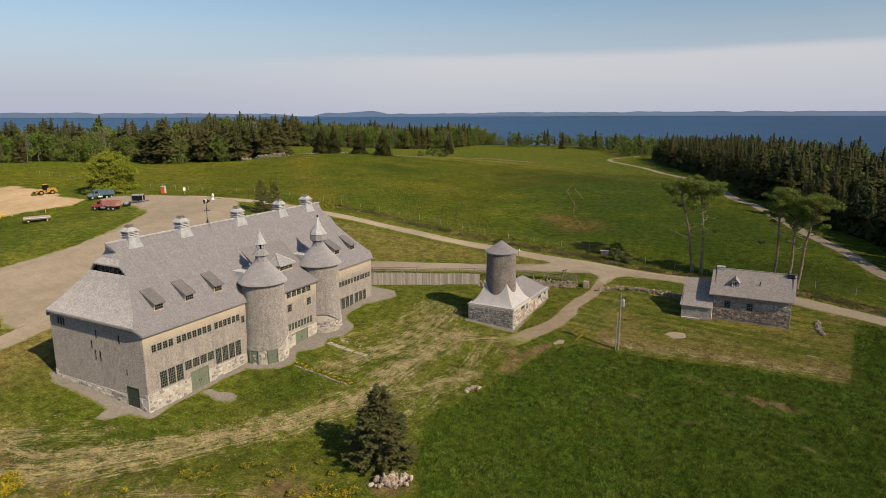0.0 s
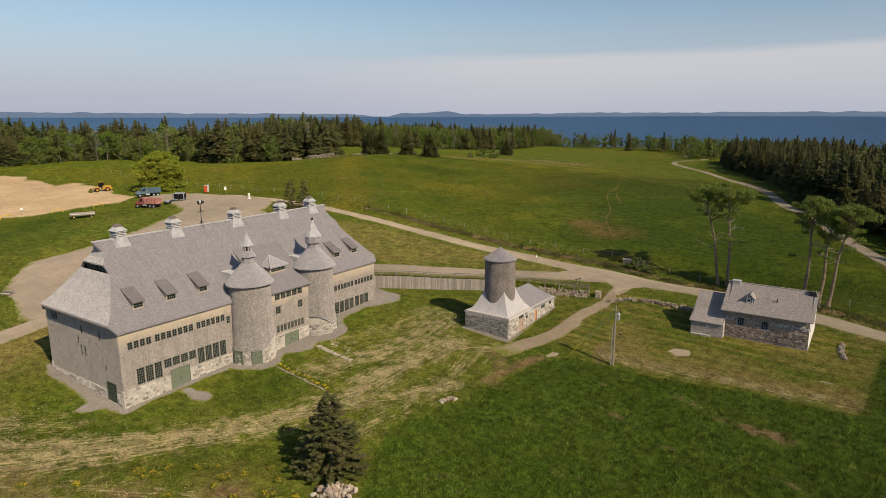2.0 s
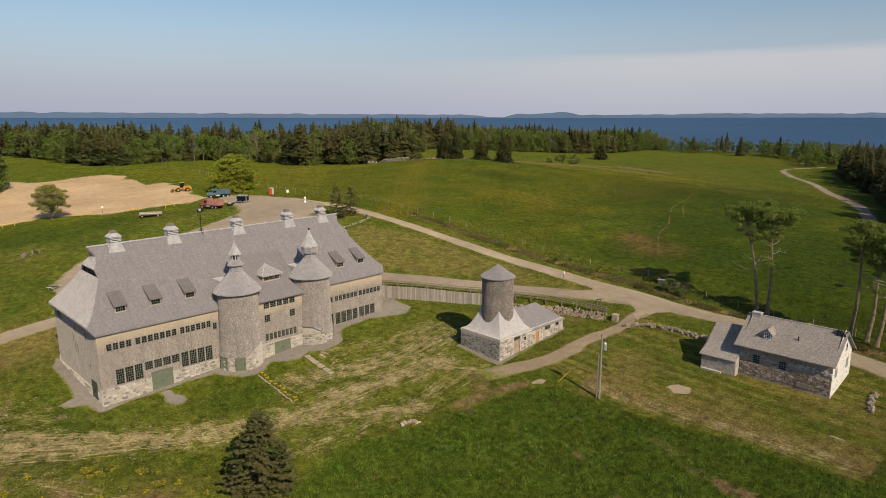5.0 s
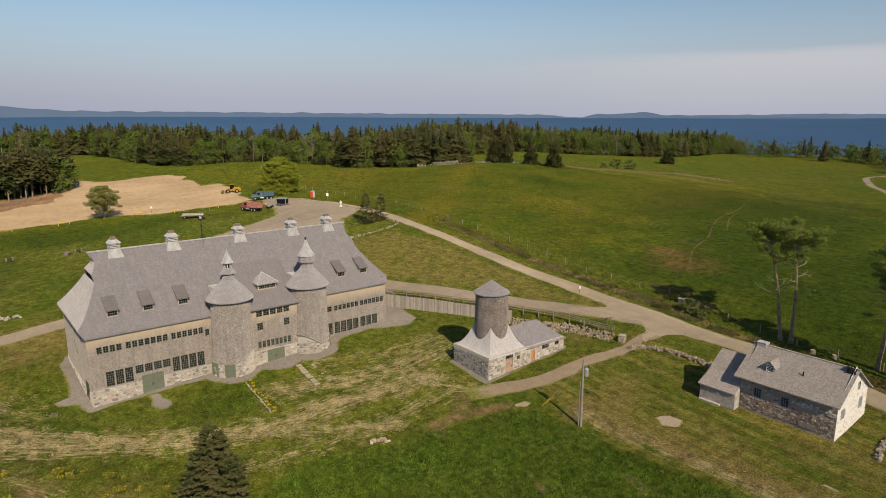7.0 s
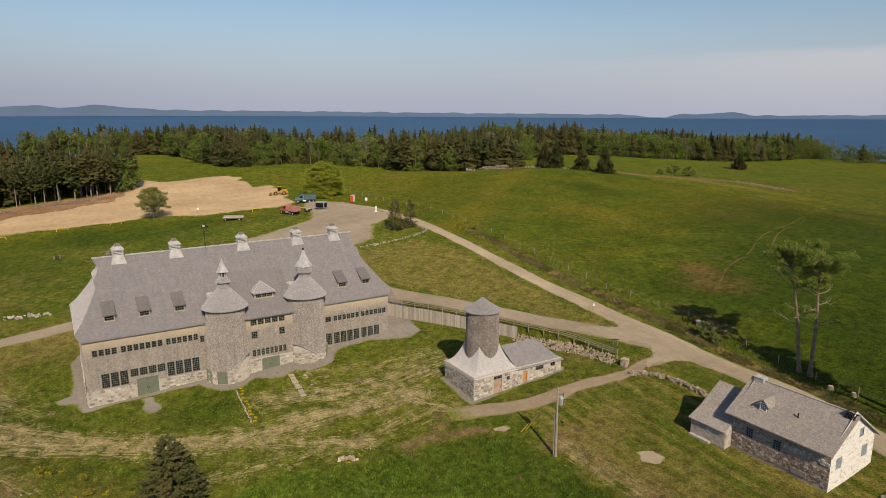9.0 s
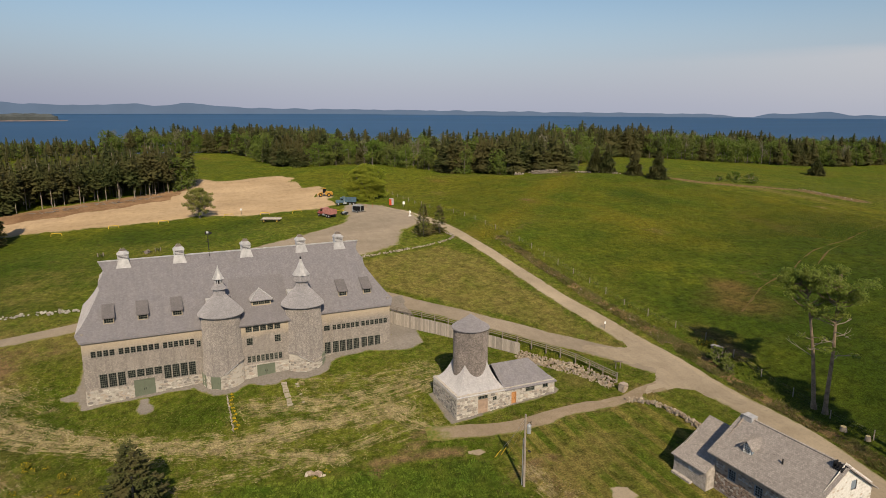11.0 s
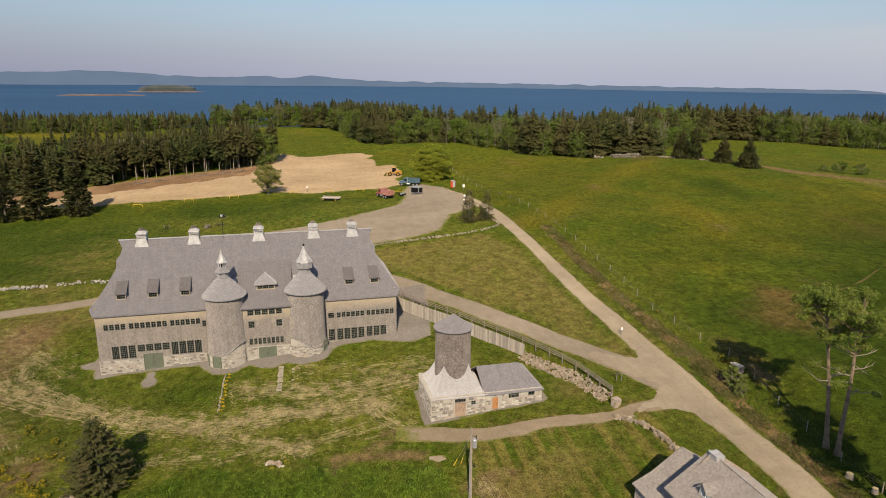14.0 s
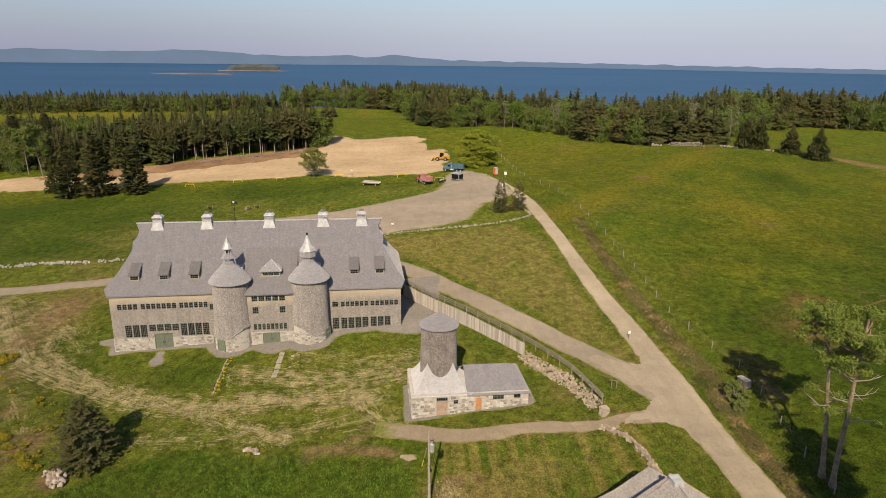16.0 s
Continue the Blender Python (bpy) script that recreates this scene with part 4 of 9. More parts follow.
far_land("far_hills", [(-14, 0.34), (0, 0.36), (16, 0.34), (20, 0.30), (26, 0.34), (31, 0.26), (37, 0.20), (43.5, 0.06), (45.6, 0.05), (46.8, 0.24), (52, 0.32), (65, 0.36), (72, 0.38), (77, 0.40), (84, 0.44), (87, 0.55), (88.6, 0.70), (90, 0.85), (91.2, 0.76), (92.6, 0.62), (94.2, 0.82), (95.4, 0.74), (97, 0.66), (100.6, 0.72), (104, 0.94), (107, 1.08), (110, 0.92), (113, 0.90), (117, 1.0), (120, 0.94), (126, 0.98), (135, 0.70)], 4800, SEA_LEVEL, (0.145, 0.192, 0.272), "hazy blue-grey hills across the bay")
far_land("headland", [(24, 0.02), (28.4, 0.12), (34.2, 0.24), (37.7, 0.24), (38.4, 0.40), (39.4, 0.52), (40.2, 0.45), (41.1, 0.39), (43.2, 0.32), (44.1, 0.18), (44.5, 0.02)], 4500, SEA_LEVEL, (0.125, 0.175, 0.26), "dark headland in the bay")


def islet(name, cx, cy, rx, ry, high, material, label, turn=0.0):
    s = Shape()
    s.lathe(0, 0, [(1.06, -3), (1.0, 1.2), (0.93, high * 0.7), (0.72, high), (0.3, high * 1.12), (0.0, high * 1.15)], 28)
    s.v = [(x * rx * (1 + 0.16 * noise.noise(Vector((x * 2, y * 2, 4)))), y * ry, z * (1 + 0.18 * noise.noise(Vector((x * 9, y * 9, 1))))) for x, y, z in s.v]
    ob = part(name, s, material, None, label, pose(cx, cy, SEA_LEVEL + 16.0 * math.hypot(cx, cy) / 4900, 0, 0, turn))
    return tagged(ob, label, "island", kind="structure")


islet("wooded_island", -2570, -505, 100, 50, 21, plain("island_woods", (0.075, 0.085, 0.085), 0.95, 0, 0.4, 0.02), "low wooded island in the bay", 98)
islet("island_shore", -2560, -505, 128, 58, 2.4, plain("island_shingle", (0.20, 0.15, 0.13), 0.95, 0, 0.3, 0.02), "brown shingle fringe of the wooded island", 98)
islet("sand_bar", -2020, -560, 112, 30, 3.2, plain("bar_shingle", (0.17, 0.115, 0.095), 0.95, 0, 0.3, 0.02), "brown shingle bar in the bay", 96)

# ---- buildings ----


def wall(s, u0, u1, z0, z1, holes, v=0.0, thick=0.4, axis="u"):
    """A wall with openings right through it. It runs along u at depth v, or along v at u = v with axis 'v'; thick goes inwards."""
    us = sorted({u0, u1, *[h for o in holes for h in o[:2] if u0 < h < u1]})
    zs = sorted({z0, z1, *[h for o in holes for h in o[2:4] if z0 < h < z1]})
    P = (lambda u, d, z: (u, v + d, z)) if axis == "u" else (lambda u, d, z: (v + d, u, z))

    def put(*p):
        s.face(*(p if (axis == "u") == (thick > 0) else p[::-1]))
    cell = {}
    for i, (a, b) in enumerate(zip(us, us[1:])):
        for j, (c, d) in enumerate(zip(zs, zs[1:])):
            m, k = (a + b) / 2, (c + d) / 2
            cell[i, j] = not any(o[0] < m < o[1] and o[2] < k < o[3] for o in holes)
    for (i, j), solid in cell.items():
        a, b, c, d = us[i], us[i + 1], zs[j], zs[j + 1]
        if solid:
            put(P(a, 0, c), P(b, 0, c), P(b, 0, d), P(a, 0, d))
            put(P(b, thick, c), P(a, thick, c), P(a, thick, d), P(b, thick, d))
            for (di, dj, p, q) in ((-1, 0, (a, d), (a, c)), (1, 0, (b, c), (b, d)), (0, -1, (a, c), (b, c)), (0, 1, (b, d), (a, d))):
                if not cell.get((i + di, j + dj), False):
                    put(P(p[0], thick, p[1]), P(q[0], thick, q[1]), P(q[0], 0, q[1]), P(p[0], 0, p[1]))
    return s


SASHES = {}


def window(parent, w, h, m, cols=3, rows=3, material=None, frame_w=0.065, label="", glass_mat=None):
    """A sash in its opening: casing and glazing bars, with the glass as a part of its own. It lies in x, z; its outside faces -y."""
    key = (round(w, 2), round(h, 2), cols, rows, (material or M_SASH).name)
    if key not in SASHES:
        s = Shape()
        f = frame_w
        xs, zs = [-w / 2, -w / 2 + f], [0, f]
        for i in range(1, cols):
            x = -w / 2 + f + (w - 2 * f) * i / cols
            xs += [x - 0.016, x + 0.016]
        for j in range(1, rows):
            z = f + (h - 2 * f) * j / rows
            zs += [z - 0.016, z + 0.016]
        xs, zs = xs + [w / 2 - f, w / 2], zs + [h - f, h]
        near, back = -0.045, 0.06
        for i, (a, b) in enumerate(zip(xs, xs[1:])):
            for j, (c, d) in enumerate(zip(zs, zs[1:])):
                if i % 2 == 0 or j % 2 == 0:
                    s.face((a, near, c), (b, near, c), (b, near, d), (a, near, d))
                else:      # the four reveals of one opening
                    s.face((a, near, c), (a, back, c), (b, back, c), (b, near, c)).face((a, near, d), (b, near, d), (b, back, d), (a, back, d))
                    s.face((a, near, c), (a, near, d), (a, back, d), (a, back, c)).face((b, near, c), (b, back, c), (b, back, d), (b, near, d))
        s.face((xs[0], near, 0), (xs[0], near, h), (xs[0], back, h), (xs[0], back, 0)).face((xs[-1], near, 0), (xs[-1], back, 0), (xs[-1], back, h), (xs[-1], near, h))
        s.face((xs[0], near, h), (xs[-1], near, h), (xs[-1], back, h), (xs[0], back, h)).face((xs[0], near, 0), (xs[0], back, 0), (xs[-1], back, 0), (xs[-1], near, 0))
        g = Shape().box(-w / 2 + f * 0.8, w / 2 - f * 0.8, 0.02, 0.035, f * 0.8, h - f * 0.8)
        lattice = s.mesh("window", material or M_SASH)
        bm = bmesh.new()
        bm.from_mesh(lattice)
        bmesh.ops.remove_doubles(bm, verts=bm.verts[:], dist=0.0005)
        bm.to_mesh(lattice)
        bm.free()
        SASHES[key] = (lattice, g.mesh("pane", M_GLASS))
    a, b = SASHES[key]
    win = part("window", a, None, parent, label, m)
    part("pane", b, None, win)
    return win


def plank_door(parent, w, h, m, material, leaves=2, label="", name="door"):
    s = Shape()
    s.box(-w / 2 - 0.1, -w / 2, -0.06, 0.12, 0, h + 0.1).box(w / 2, w / 2 + 0.1, -0.06, 0.12, 0, h + 0.1).box(-w / 2, w / 2, -0.06, 0.12, h, h + 0.1)
    door = part(name, s, material, parent, label, m)
    n = max(3, int(w / 0.22))
    for k in range(leaves):
        t = Shape()
        a, b = -w / 2 + w * k / leaves + 0.012, -w / 2 + w * (k + 1) / leaves - 0.012
        cnt = max(2, n // leaves)
        for i in range(cnt):
            x0, x1 = a + (b - a) * i / cnt, a + (b - a) * (i + 1) / cnt
            t.box(x0 + 0.006, x1 - 0.006, 0.02, 0.07, 0.02, h - 0.01)
        for z in (0.12, 0.46, 0.80):
            t.box(a + 0.02, b - 0.02, -0.012, 0.018, h * z, h * z + 0.16)
        part("leaf", t, material, door)
        hd = Shape().box(b - 0.16 if k == 0 else a + 0.10, b - 0.10 if k == 0 else a + 0.16, -0.045, -0.014, h * 0.44, h * 0.55)
        part("handle", hd, M_IRON, door, "dark iron handle")
    return door


def rubble(parent, u0, u1, z0, z1, holes, v, axis, out, material, size=0.5, most=300, seed=1, name="stone", skip=0.0):
    """Stones laid in uneven courses on a wall's face, each its own piece, standing a little proud of the mortar."""
    rnd = random.Random(seed)
    shapes = []
    for _ in range(14):
        s = Shape()
        n, a0 = rnd.choice((6, 7, 8)), rnd.uniform(0, 6.28)
        ring = []
        for i in range(n):
            a = a0 + 6.283 * (i + rnd.uniform(-0.28, 0.28)) / n
            x, z = math.cos(a), math.sin(a)
            k = 0.5 / max(abs(x), abs(z)) ** 0.62 * rnd.uniform(0.86, 1.06)
            ring.append((x * k, z * k))
        lo = [(x, 0, z) for x, z in ring]
        hi = [(x * 0.80, -1 + rnd.uniform(-0.3, 0.3), z * 0.78) for x, z in ring]
        for i in range(n):
            j = (i + 1) % n
            s.face(lo[i], lo[j], hi[j], hi[i])
        s.face(*hi)
        shapes.append(s.mesh(name, material))
    z, made = z0, 0
    while z < z1 - 0.08 and made < most:
        h = min(size * rnd.uniform(0.5, 0.95), z1 - z)
        u = u0
        while u < u1 - 0.08:
            w = min(size * rnd.uniform(0.5, 1.6), u1 - u)
            dz = rnd.uniform(-0.09, 0.09) * size
            hit = any(o[0] - 0.05 < u + w and u < o[1] + 0.05 and o[2] - 0.05 < z + h and z < o[3] + 0.05 for o in holes)
            if not hit and rnd.random() >= skip and made < most:
                m = Matrix.LocRotScale(((u + w / 2, v, z + h / 2 + dz) if axis == "u" else (v, u + w / 2, z + h / 2 + dz)), Euler((0, 0, out)), (w * 1.02, rnd.uniform(0.03, 0.075), h * 1.02 * rnd.uniform(0.85, 1.15)))
                part(name, rnd.choice(shapes), None, parent, "", m)
                made += 1
            u += w
        z += h


def round_rubble(parent, u, v, r, z0, z1, courses, seed, doors=()):
    """Single stones laid round the outer half of a drum."""
    rnd = random.Random(seed)
    shapes = []
    for _ in range(8):
        s = Shape()
        n = rnd.choice((6, 7, 8))
        ring = []
        for i in range(n):
            a = 6.283 * (i + rnd.uniform(-0.28, 0.28)) / n
            k = 0.5 / max(abs(math.cos(a)), abs(math.sin(a))) ** 0.6 * rnd.uniform(0.86, 1.05)
            ring.append((math.cos(a) * k, math.sin(a) * k))
        lo, hi = [(x, 0, z) for x, z in ring], [(x * 0.8, -1, z * 0.8) for x, z in ring]
        for i in range(n):
            s.face(lo[i], lo[(i + 1) % n], hi[(i + 1) % n], hi[i])
        shapes.append(s.face(*hi).mesh("stone", M_STONE))
    h = (z1 - z0) / courses
    for c in range(courses):
        a = -175 + rnd.uniform(0, 8)
        while a < -5:
            w = rnd.uniform(0.3, 0.75)
            step_a = math.degrees(w / r)
            mid = radians(a + step_a / 2)
            m = Matrix.Translation((u + r * math.cos(mid), v + r * math.sin(mid), z0 + h * (c + 0.5) + rnd.uniform(-0.04, 0.04))) @ pose(0, 0, 0, 0, 0, math.degrees(mid) + 90) @ Matrix.Diagonal((w * 1.02, rnd.uniform(0.03, 0.07), h * rnd.uniform(0.85, 1.1), 1))
            if rnd.random() > 0.12 and not any(abs(a + step_a / 2 - d) < 16 for d in doors):
                part("stone", rnd.choice(shapes), None, parent, "", m)
            a += step_a


# --- the great barn: u runs along its front, v into it, z up from its lowest corner ---
BARN = (-69.46, 41.48, 10.0)
barn = thing("barn", BARN, "long weathered-shingle barn with two round towers on a stone base", "barn", turn=94.77)
LONG, DEEP, SILL, EAVE, RIDGE = 47.0, 18.1, 2.2, 9.95, 19.4


def row(u0, u1, n, z0, z1, gap=0.14):
    w = (u1 - u0 + gap) / n - gap
    return [(u0 + i * (w + gap), u0 + i * (w + gap) + w, z0, z1) for i in range(n)]


HIGH_L = row(1.10, 4.22, 4, 7.2, 8.15) + row(4.75, 10.25, 7, 7.2, 8.15) + row(10.75, 15.2, 6, 7.2, 8.15) + row(15.5, 16.1, 1, 6.7, 7.7)
LOW_L = row(1.9, 5.35, 3, 2.35, 4.5) + row(5.65, 10.35, 4, 3.3, 4.5) + row(10.6, 15.15, 4, 2.35, 4.5)
HIGH_R = row(35.4, 36.4, 1, 6.4, 7.3) + row(36.85, 41.45, 6, 6.4, 7.3) + row(41.85, 46.5, 6, 6.4, 7.3)
LOW_R = row(35.4, 36.45, 1, 2.4, 4.4) + row(36.8, 41.42, 4, 2.4, 4.4) + row(41.8, 45.2, 3, 2.4, 4.4)
BIG_DOOR = (6.35, 9.25, -0.05, 2.85)
shingled, stony = Shape(), Shape()
front_holes = HIGH_L + LOW_L + HIGH_R + LOW_R + [BIG_DOOR]
wall(shingled, 0, 20, SILL, EAVE - 0.06, [o for o in front_holes if o[0] < 20])
wall(shingled, 31, LONG, SILL, EAVE - 0.06, [o for o in front_holes if o[0] > 31])
wall(shingled, 0, LONG, SILL, EAVE - 0.06, [], DEEP, -0.4)
MID = -2.0
MID_HOLES = row(22.6, 27.95, 5, 8.62, 9.5) + [(22.65, 23.6, 6.5, 7.65), (26.95, 27.9, 6.5, 7.65)] + row(22.65, 28.0, 8, 3.62, 4.7)
MID_DOOR = (24.0, 26.8, 1.0, 3.1)
wall(shingled, 20.5, 30.5, 3.25, 10.0, MID_HOLES, MID)
wall(stony, 20.5, 30.5, -1.2, 3.25, [MID_DOOR], MID - 0.06, 0.46)
wall(stony, -0.06, 20, -1.2, SILL, [BIG_DOOR], -0.06, 0.46)
wall(stony, 31, LONG + 0.06, -1.2, SILL, [], -0.06, 0.46)
wall(stony, -0.06, LONG + 0.06, -1.2, SILL, [], DEEP + 0.06, -0.46)
END_DOOR = (1.55, 3.7, 0.15, 2.75)
END_HOLES = [(15.0, 15.45, 8.6, 9.75), (15.55, 16.0, 8.6, 9.75), (16.1, 16.55, 8.6, 9.75), (8.6, 9.0, 7.9, 9.1), (9.7, 10.1, 6.4, 7.6), (9.1, 9.5, 5.0, 6.4), (8.15, 8.6, 5.0, 6.4), (4.2, 4.6, 7.9, 9.1), (3.35, 3.7, 4.05, 4.9)]
ends = Shape()
wall(ends, 0.4, DEEP - 0.4, SILL - 0.6, EAVE + 0.9, END_HOLES + [END_DOOR], 0.0, 0.4, "v")
far_end = Shape()
wall(far_end, 0.4, DEEP - 0.4, SILL, EAVE + 0.9, [], LONG, -0.4, "v")
wall(stony, 0.4, DEEP - 0.4, -1.2, SILL - 0.6, [END_DOOR], -0.06, 0.46, "v")
wall(stony, 0.4, DEEP - 0.4, -1.2, SILL, [], LONG + 0.06, -0.46, "v")
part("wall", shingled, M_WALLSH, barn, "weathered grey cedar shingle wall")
part("end_wall", ends, M_ENDSH, barn, "shingled gable wall")
part("end_wall", far_end, M_ENDSH, barn, "shingled gable wall")
base = part("stone_base", stony, M_MORTAR, barn, "pale rubble stone base")

# main roof: straight slopes, skirt hips at both ends and a small gablet over a louvred strip
FRONT_V, HALF = -0.35, DEEP / 2


def slope_z(v):
    return EAVE - 0.15 + (v - FRONT_V) * (RIDGE - EAVE + 0.15) / (HALF - FRONT_V)


def slope_v(z):
    return FRONT_V + (z - EAVE + 0.15) / ((RIDGE - EAVE + 0.15) / (HALF - FRONT_V))


def end_run(sign):
    """The left edge of the front slope, from the eave to the ridge; sign -1 mirrors it to the other end."""
    pts = [(-0.15, EAVE - 0.15), (-0.7, 10.7), (0.25, 11.75), (1.25, 13.2), (2.15, 14.7), (2.7, 15.75), (2.6, 16.8), (3.15, 17.5), (3.4, 18.35), (2.8, RIDGE)]
    return [(u if sign > 0 else LONG - u, slope_v(z), z) for u, z in pts]


L, R = end_run(1), end_run(-1)
mirror = lambda p: (p[0], DEEP - p[1], p[2])
rows_f = [(L[i], R[i], R[i + 1], L[i + 1]) for i in range(len(L) - 1)]
roof = Shape().sheet(rows_f + [tuple(mirror(p) for p in f[::-1]) for f in rows_f], 0.28)
HIPS = []
for e, sg in ((L, 1), (R, -1)):
    quads = [(e[k], e[k + 1], mirror(e[k + 1]), mirror(e[k])) for k in (1, 2, 3, 4, 6, 7, 8)]      # open where the louvres stand
    HIPS.append(Shape().sheet([q if sg < 0 else q[::-1] for q in quads], 0.2))
roof_ob = part("roof", roof, M_ROOFSH, barn, "steep grey shingle roof")
for hip in HIPS:
    part("hip_roof", hip, M_HIPSH, barn, "pale bleached shingle hip")
crest = Shape().box(2.7, LONG - 2.7, HALF - 0.14, HALF + 0.14, RIDGE - 0.03, RIDGE + 0.14)
part("ridge_cap", crest, M_LEAD, roof_ob, "pale ridge cap")
for e, sg in ((0, 1), (LONG, -1)):
    u = 3.0 if sg > 0 else LONG - 3.0
    lv = Shape()
    lo, hi = slope_v(15.6) + 0.25, slope_v(16.95) + 0.25
    for w in (u, u + sg * 0.2):
        lv.face((w, lo, 15.6), (w, DEEP - lo, 15.6), (w, DEEP - hi, 16.95), (w, hi, 16.95))
    lv.face((u, lo, 15.6), (u + sg * 0.2, lo, 15.6), (u + sg * 0.2, hi, 16.95), (u, hi, 16.95)).face((u, DEEP - lo, 15.6), (u + sg * 0.2, DEEP - lo, 15.6), (u + sg * 0.2, DEEP - hi, 16.95), (u, DEEP - hi, 16.95))
    # flat black backing puts the dark of the recess into the colour
    strip = part("louvre_strip", lv, M_BLACK, barn, "dark louvred strip under the gablet")
    for i in range(6):
        a = HALF - 2.4 + i * 0.82
        g = Shape()
        for j in range(6):
            g.box(u - sg * 0.06 - 0.03, u - sg * 0.06 + 0.03, a, a + 0.66, 15.84 + j * 0.15, 15.88 + j * 0.15)
        g.box(u - sg * 0.07 - 0.04, u - sg * 0.07 + 0.04, a - 0.13, a - 0.02, 15.7, 16.85)
        part("louvre", g, M_SASH, strip)
    # skirt edge boards
    fas = Shape().box(-0.68 if sg > 0 else LONG + 0.56, -0.56 if sg > 0 else LONG + 0.68, 0.5, DEEP - 0.5, 10.36, 10.5)
    part("eave_board", fas, M_TRIM, roof_ob)
# roof over the middle bay
bay = Shape().sheet([((21.2, -2.5, 9.98), (29.8, -2.5, 9.98), (29.8, 1.6, 12.75), (21.2, 1.6, 12.75)), ((21.2, 1.6, 12.75), (29.8, 1.6, 12.75), (29.8, 6.3, 16.35), (21.2, 6.3, 16.35))], 0.18)
bay.face((21.2, -2.0, 9.6), (21.2, -2.45, 9.85), (21.2, 6.3, 16.2), (21.2, 4.0, 9.6)).face((29.8, -2.0, 9.6), (29.8, 4.0, 9.6), (29.8, 6.3, 16.2), (29.8, -2.45, 9.85))
part("bay_roof", bay, M_BAYSH, barn)

for o in HIGH_L + HIGH_R:
    window(barn, o[1] - o[0], o[3] - o[2], pose((o[0] + o[1]) / 2, 0.06, o[2]), 2, 3, M_SASH, 0.05)
for o in LOW_L + LOW_R:
    window(barn, o[1] - o[0], o[3] - o[2], pose((o[0] + o[1]) / 2, 0.06, o[2]), 4, 6 if o[3] - o[2] > 1.5 else 4, M_SASH, 0.06)
for o in MID_HOLES:
    window(barn, o[1] - o[0], o[3] - o[2], pose((o[0] + o[1]) / 2, MID + 0.06, o[2]), 3, 4 if o[3] - o[2] > 1.1 else 3, M_SASH, 0.07)
for o in END_HOLES:
    window(barn, o[1] - o[0], o[3] - o[2], pose(0.06, (o[0] + o[1]) / 2, o[2], 0, 0, -90), 1, 1, M_SASH, 0.08)
plank_door(barn, BIG_DOOR[1] - BIG_DOOR[0] - 0.2, 2.75, pose(7.8, 0.0, -0.05), M_GREEN, 2, "grey-green plank double door")
plank_door(barn, MID_DOOR[1] - MID_DOOR[0] - 0.2, 2.0, pose(25.4, MID - 0.02, 1.0), M_GREEN, 2, "grey-green plank double door")
plank_door(barn, END_DOOR[1] - END_DOOR[0] - 0.2, 2.5, pose(0.0, 2.62, 0.15, 0, 0, -90), M_GREENDK, 2, "dark green door")


def shed_dormer(u):
    d = Shape()
    v0, zb, zt = 1.45, slope_z(1.45), slope_z(1.45) + 1.0
    d.sheet([((u - 0.85, v0 - 0.3, zt), (u + 0.85, v0 - 0.3, zt), (u + 0.85, 3.75, slope_z(3.75) + 0.06), (u - 0.85, 3.75, slope_z(3.75) + 0.06))], 0.16)
    ob = part("dormer", d, M_DORMERSH, barn, "small dark shed dormer")
    c = Shape()
    for sx in (-0.72, 0.62):
        c.face((u + sx, v0, zb - 0.2), (u + sx + 0.1, v0, zb - 0.2), (u + sx + 0.1, v0, zt - 0.1), (u + sx, v0, zt - 0.1))
    for sx in (-0.72, 0.72):
        p = [(u + sx, v0, zb - 0.3), (u + sx, v0, zt - 0.08), (u + sx, 3.6, slope_z(3.6) - 0.1)]
        c.face(*(p if sx < 0 else p[::-1]))
    c.box(u - 0.62, u + 0.62, v0, v0 + 0.08, zb - 0.2, zb + 0.12).box(u - 0.62, u + 0.62, v0, v0 + 0.08, zt - 0.22, zt - 0.1)
    part("cheek", c, M_WALLSH, ob)
    window(ob, 1.24, 0.68, pose(u, v0 + 0.02, zb + 0.12), 4, 2, M_SASH, 0.06)


for u in (3.8, 8.4, 13.2, 39.2, 43.5):
    shed_dormer(u)
# hipped dormer over the middle bay
d = Shape()
cu, v0, zb = 25.6, 0.4, 11.95
zt = 13.0
d.sheet([((cu - 1.75, v0 - 0.3, zt), (cu + 1.75, v0 - 0.3, zt), (cu, v0 + 2.0, zt + 1.35)), ((cu + 1.75, v0 - 0.3, zt), (cu + 1.75, v0 + 2.4, zt), (cu, v0 + 2.0, zt + 1.35)), ((cu - 1.75, v0 + 2.4, zt), (cu - 1.75, v0 - 0.3, zt), (cu, v0 + 2.0, zt + 1.35))], 0.14)
dob = part("dormer", d, M_CAPSH, barn, "pointed dormer with a strip of panes")
for sx in (-1.75, 1.75):
    part("flashing", Shape().tube((cu + sx, v0 - 0.3, zt + 0.03), (cu, v0 + 2.0, zt + 1.38), 0.09, 0.09, 6), M_LEAD, dob, "pale hip flashing")
d = Shape().box(cu - 1.5, cu + 1.5, v0 + 0.1, v0 + 3.0, zb - 0.6, zb + 0.25).box(cu - 1.5, cu + 1.5, v0 + 0.14, v0 + 2.6, zb + 0.25, zt - 0.05)
part("cheek", d, M_WALLSH, dob)
for o in row(cu - 1.3, cu + 1.3, 3, 0, 1, 0.06):
    window(dob, o[1] - o[0], 0.66, pose((o[0] + o[1]) / 2, v0 + 0.07, zb + 0.28), 3, 3, M_SASH, 0.05)


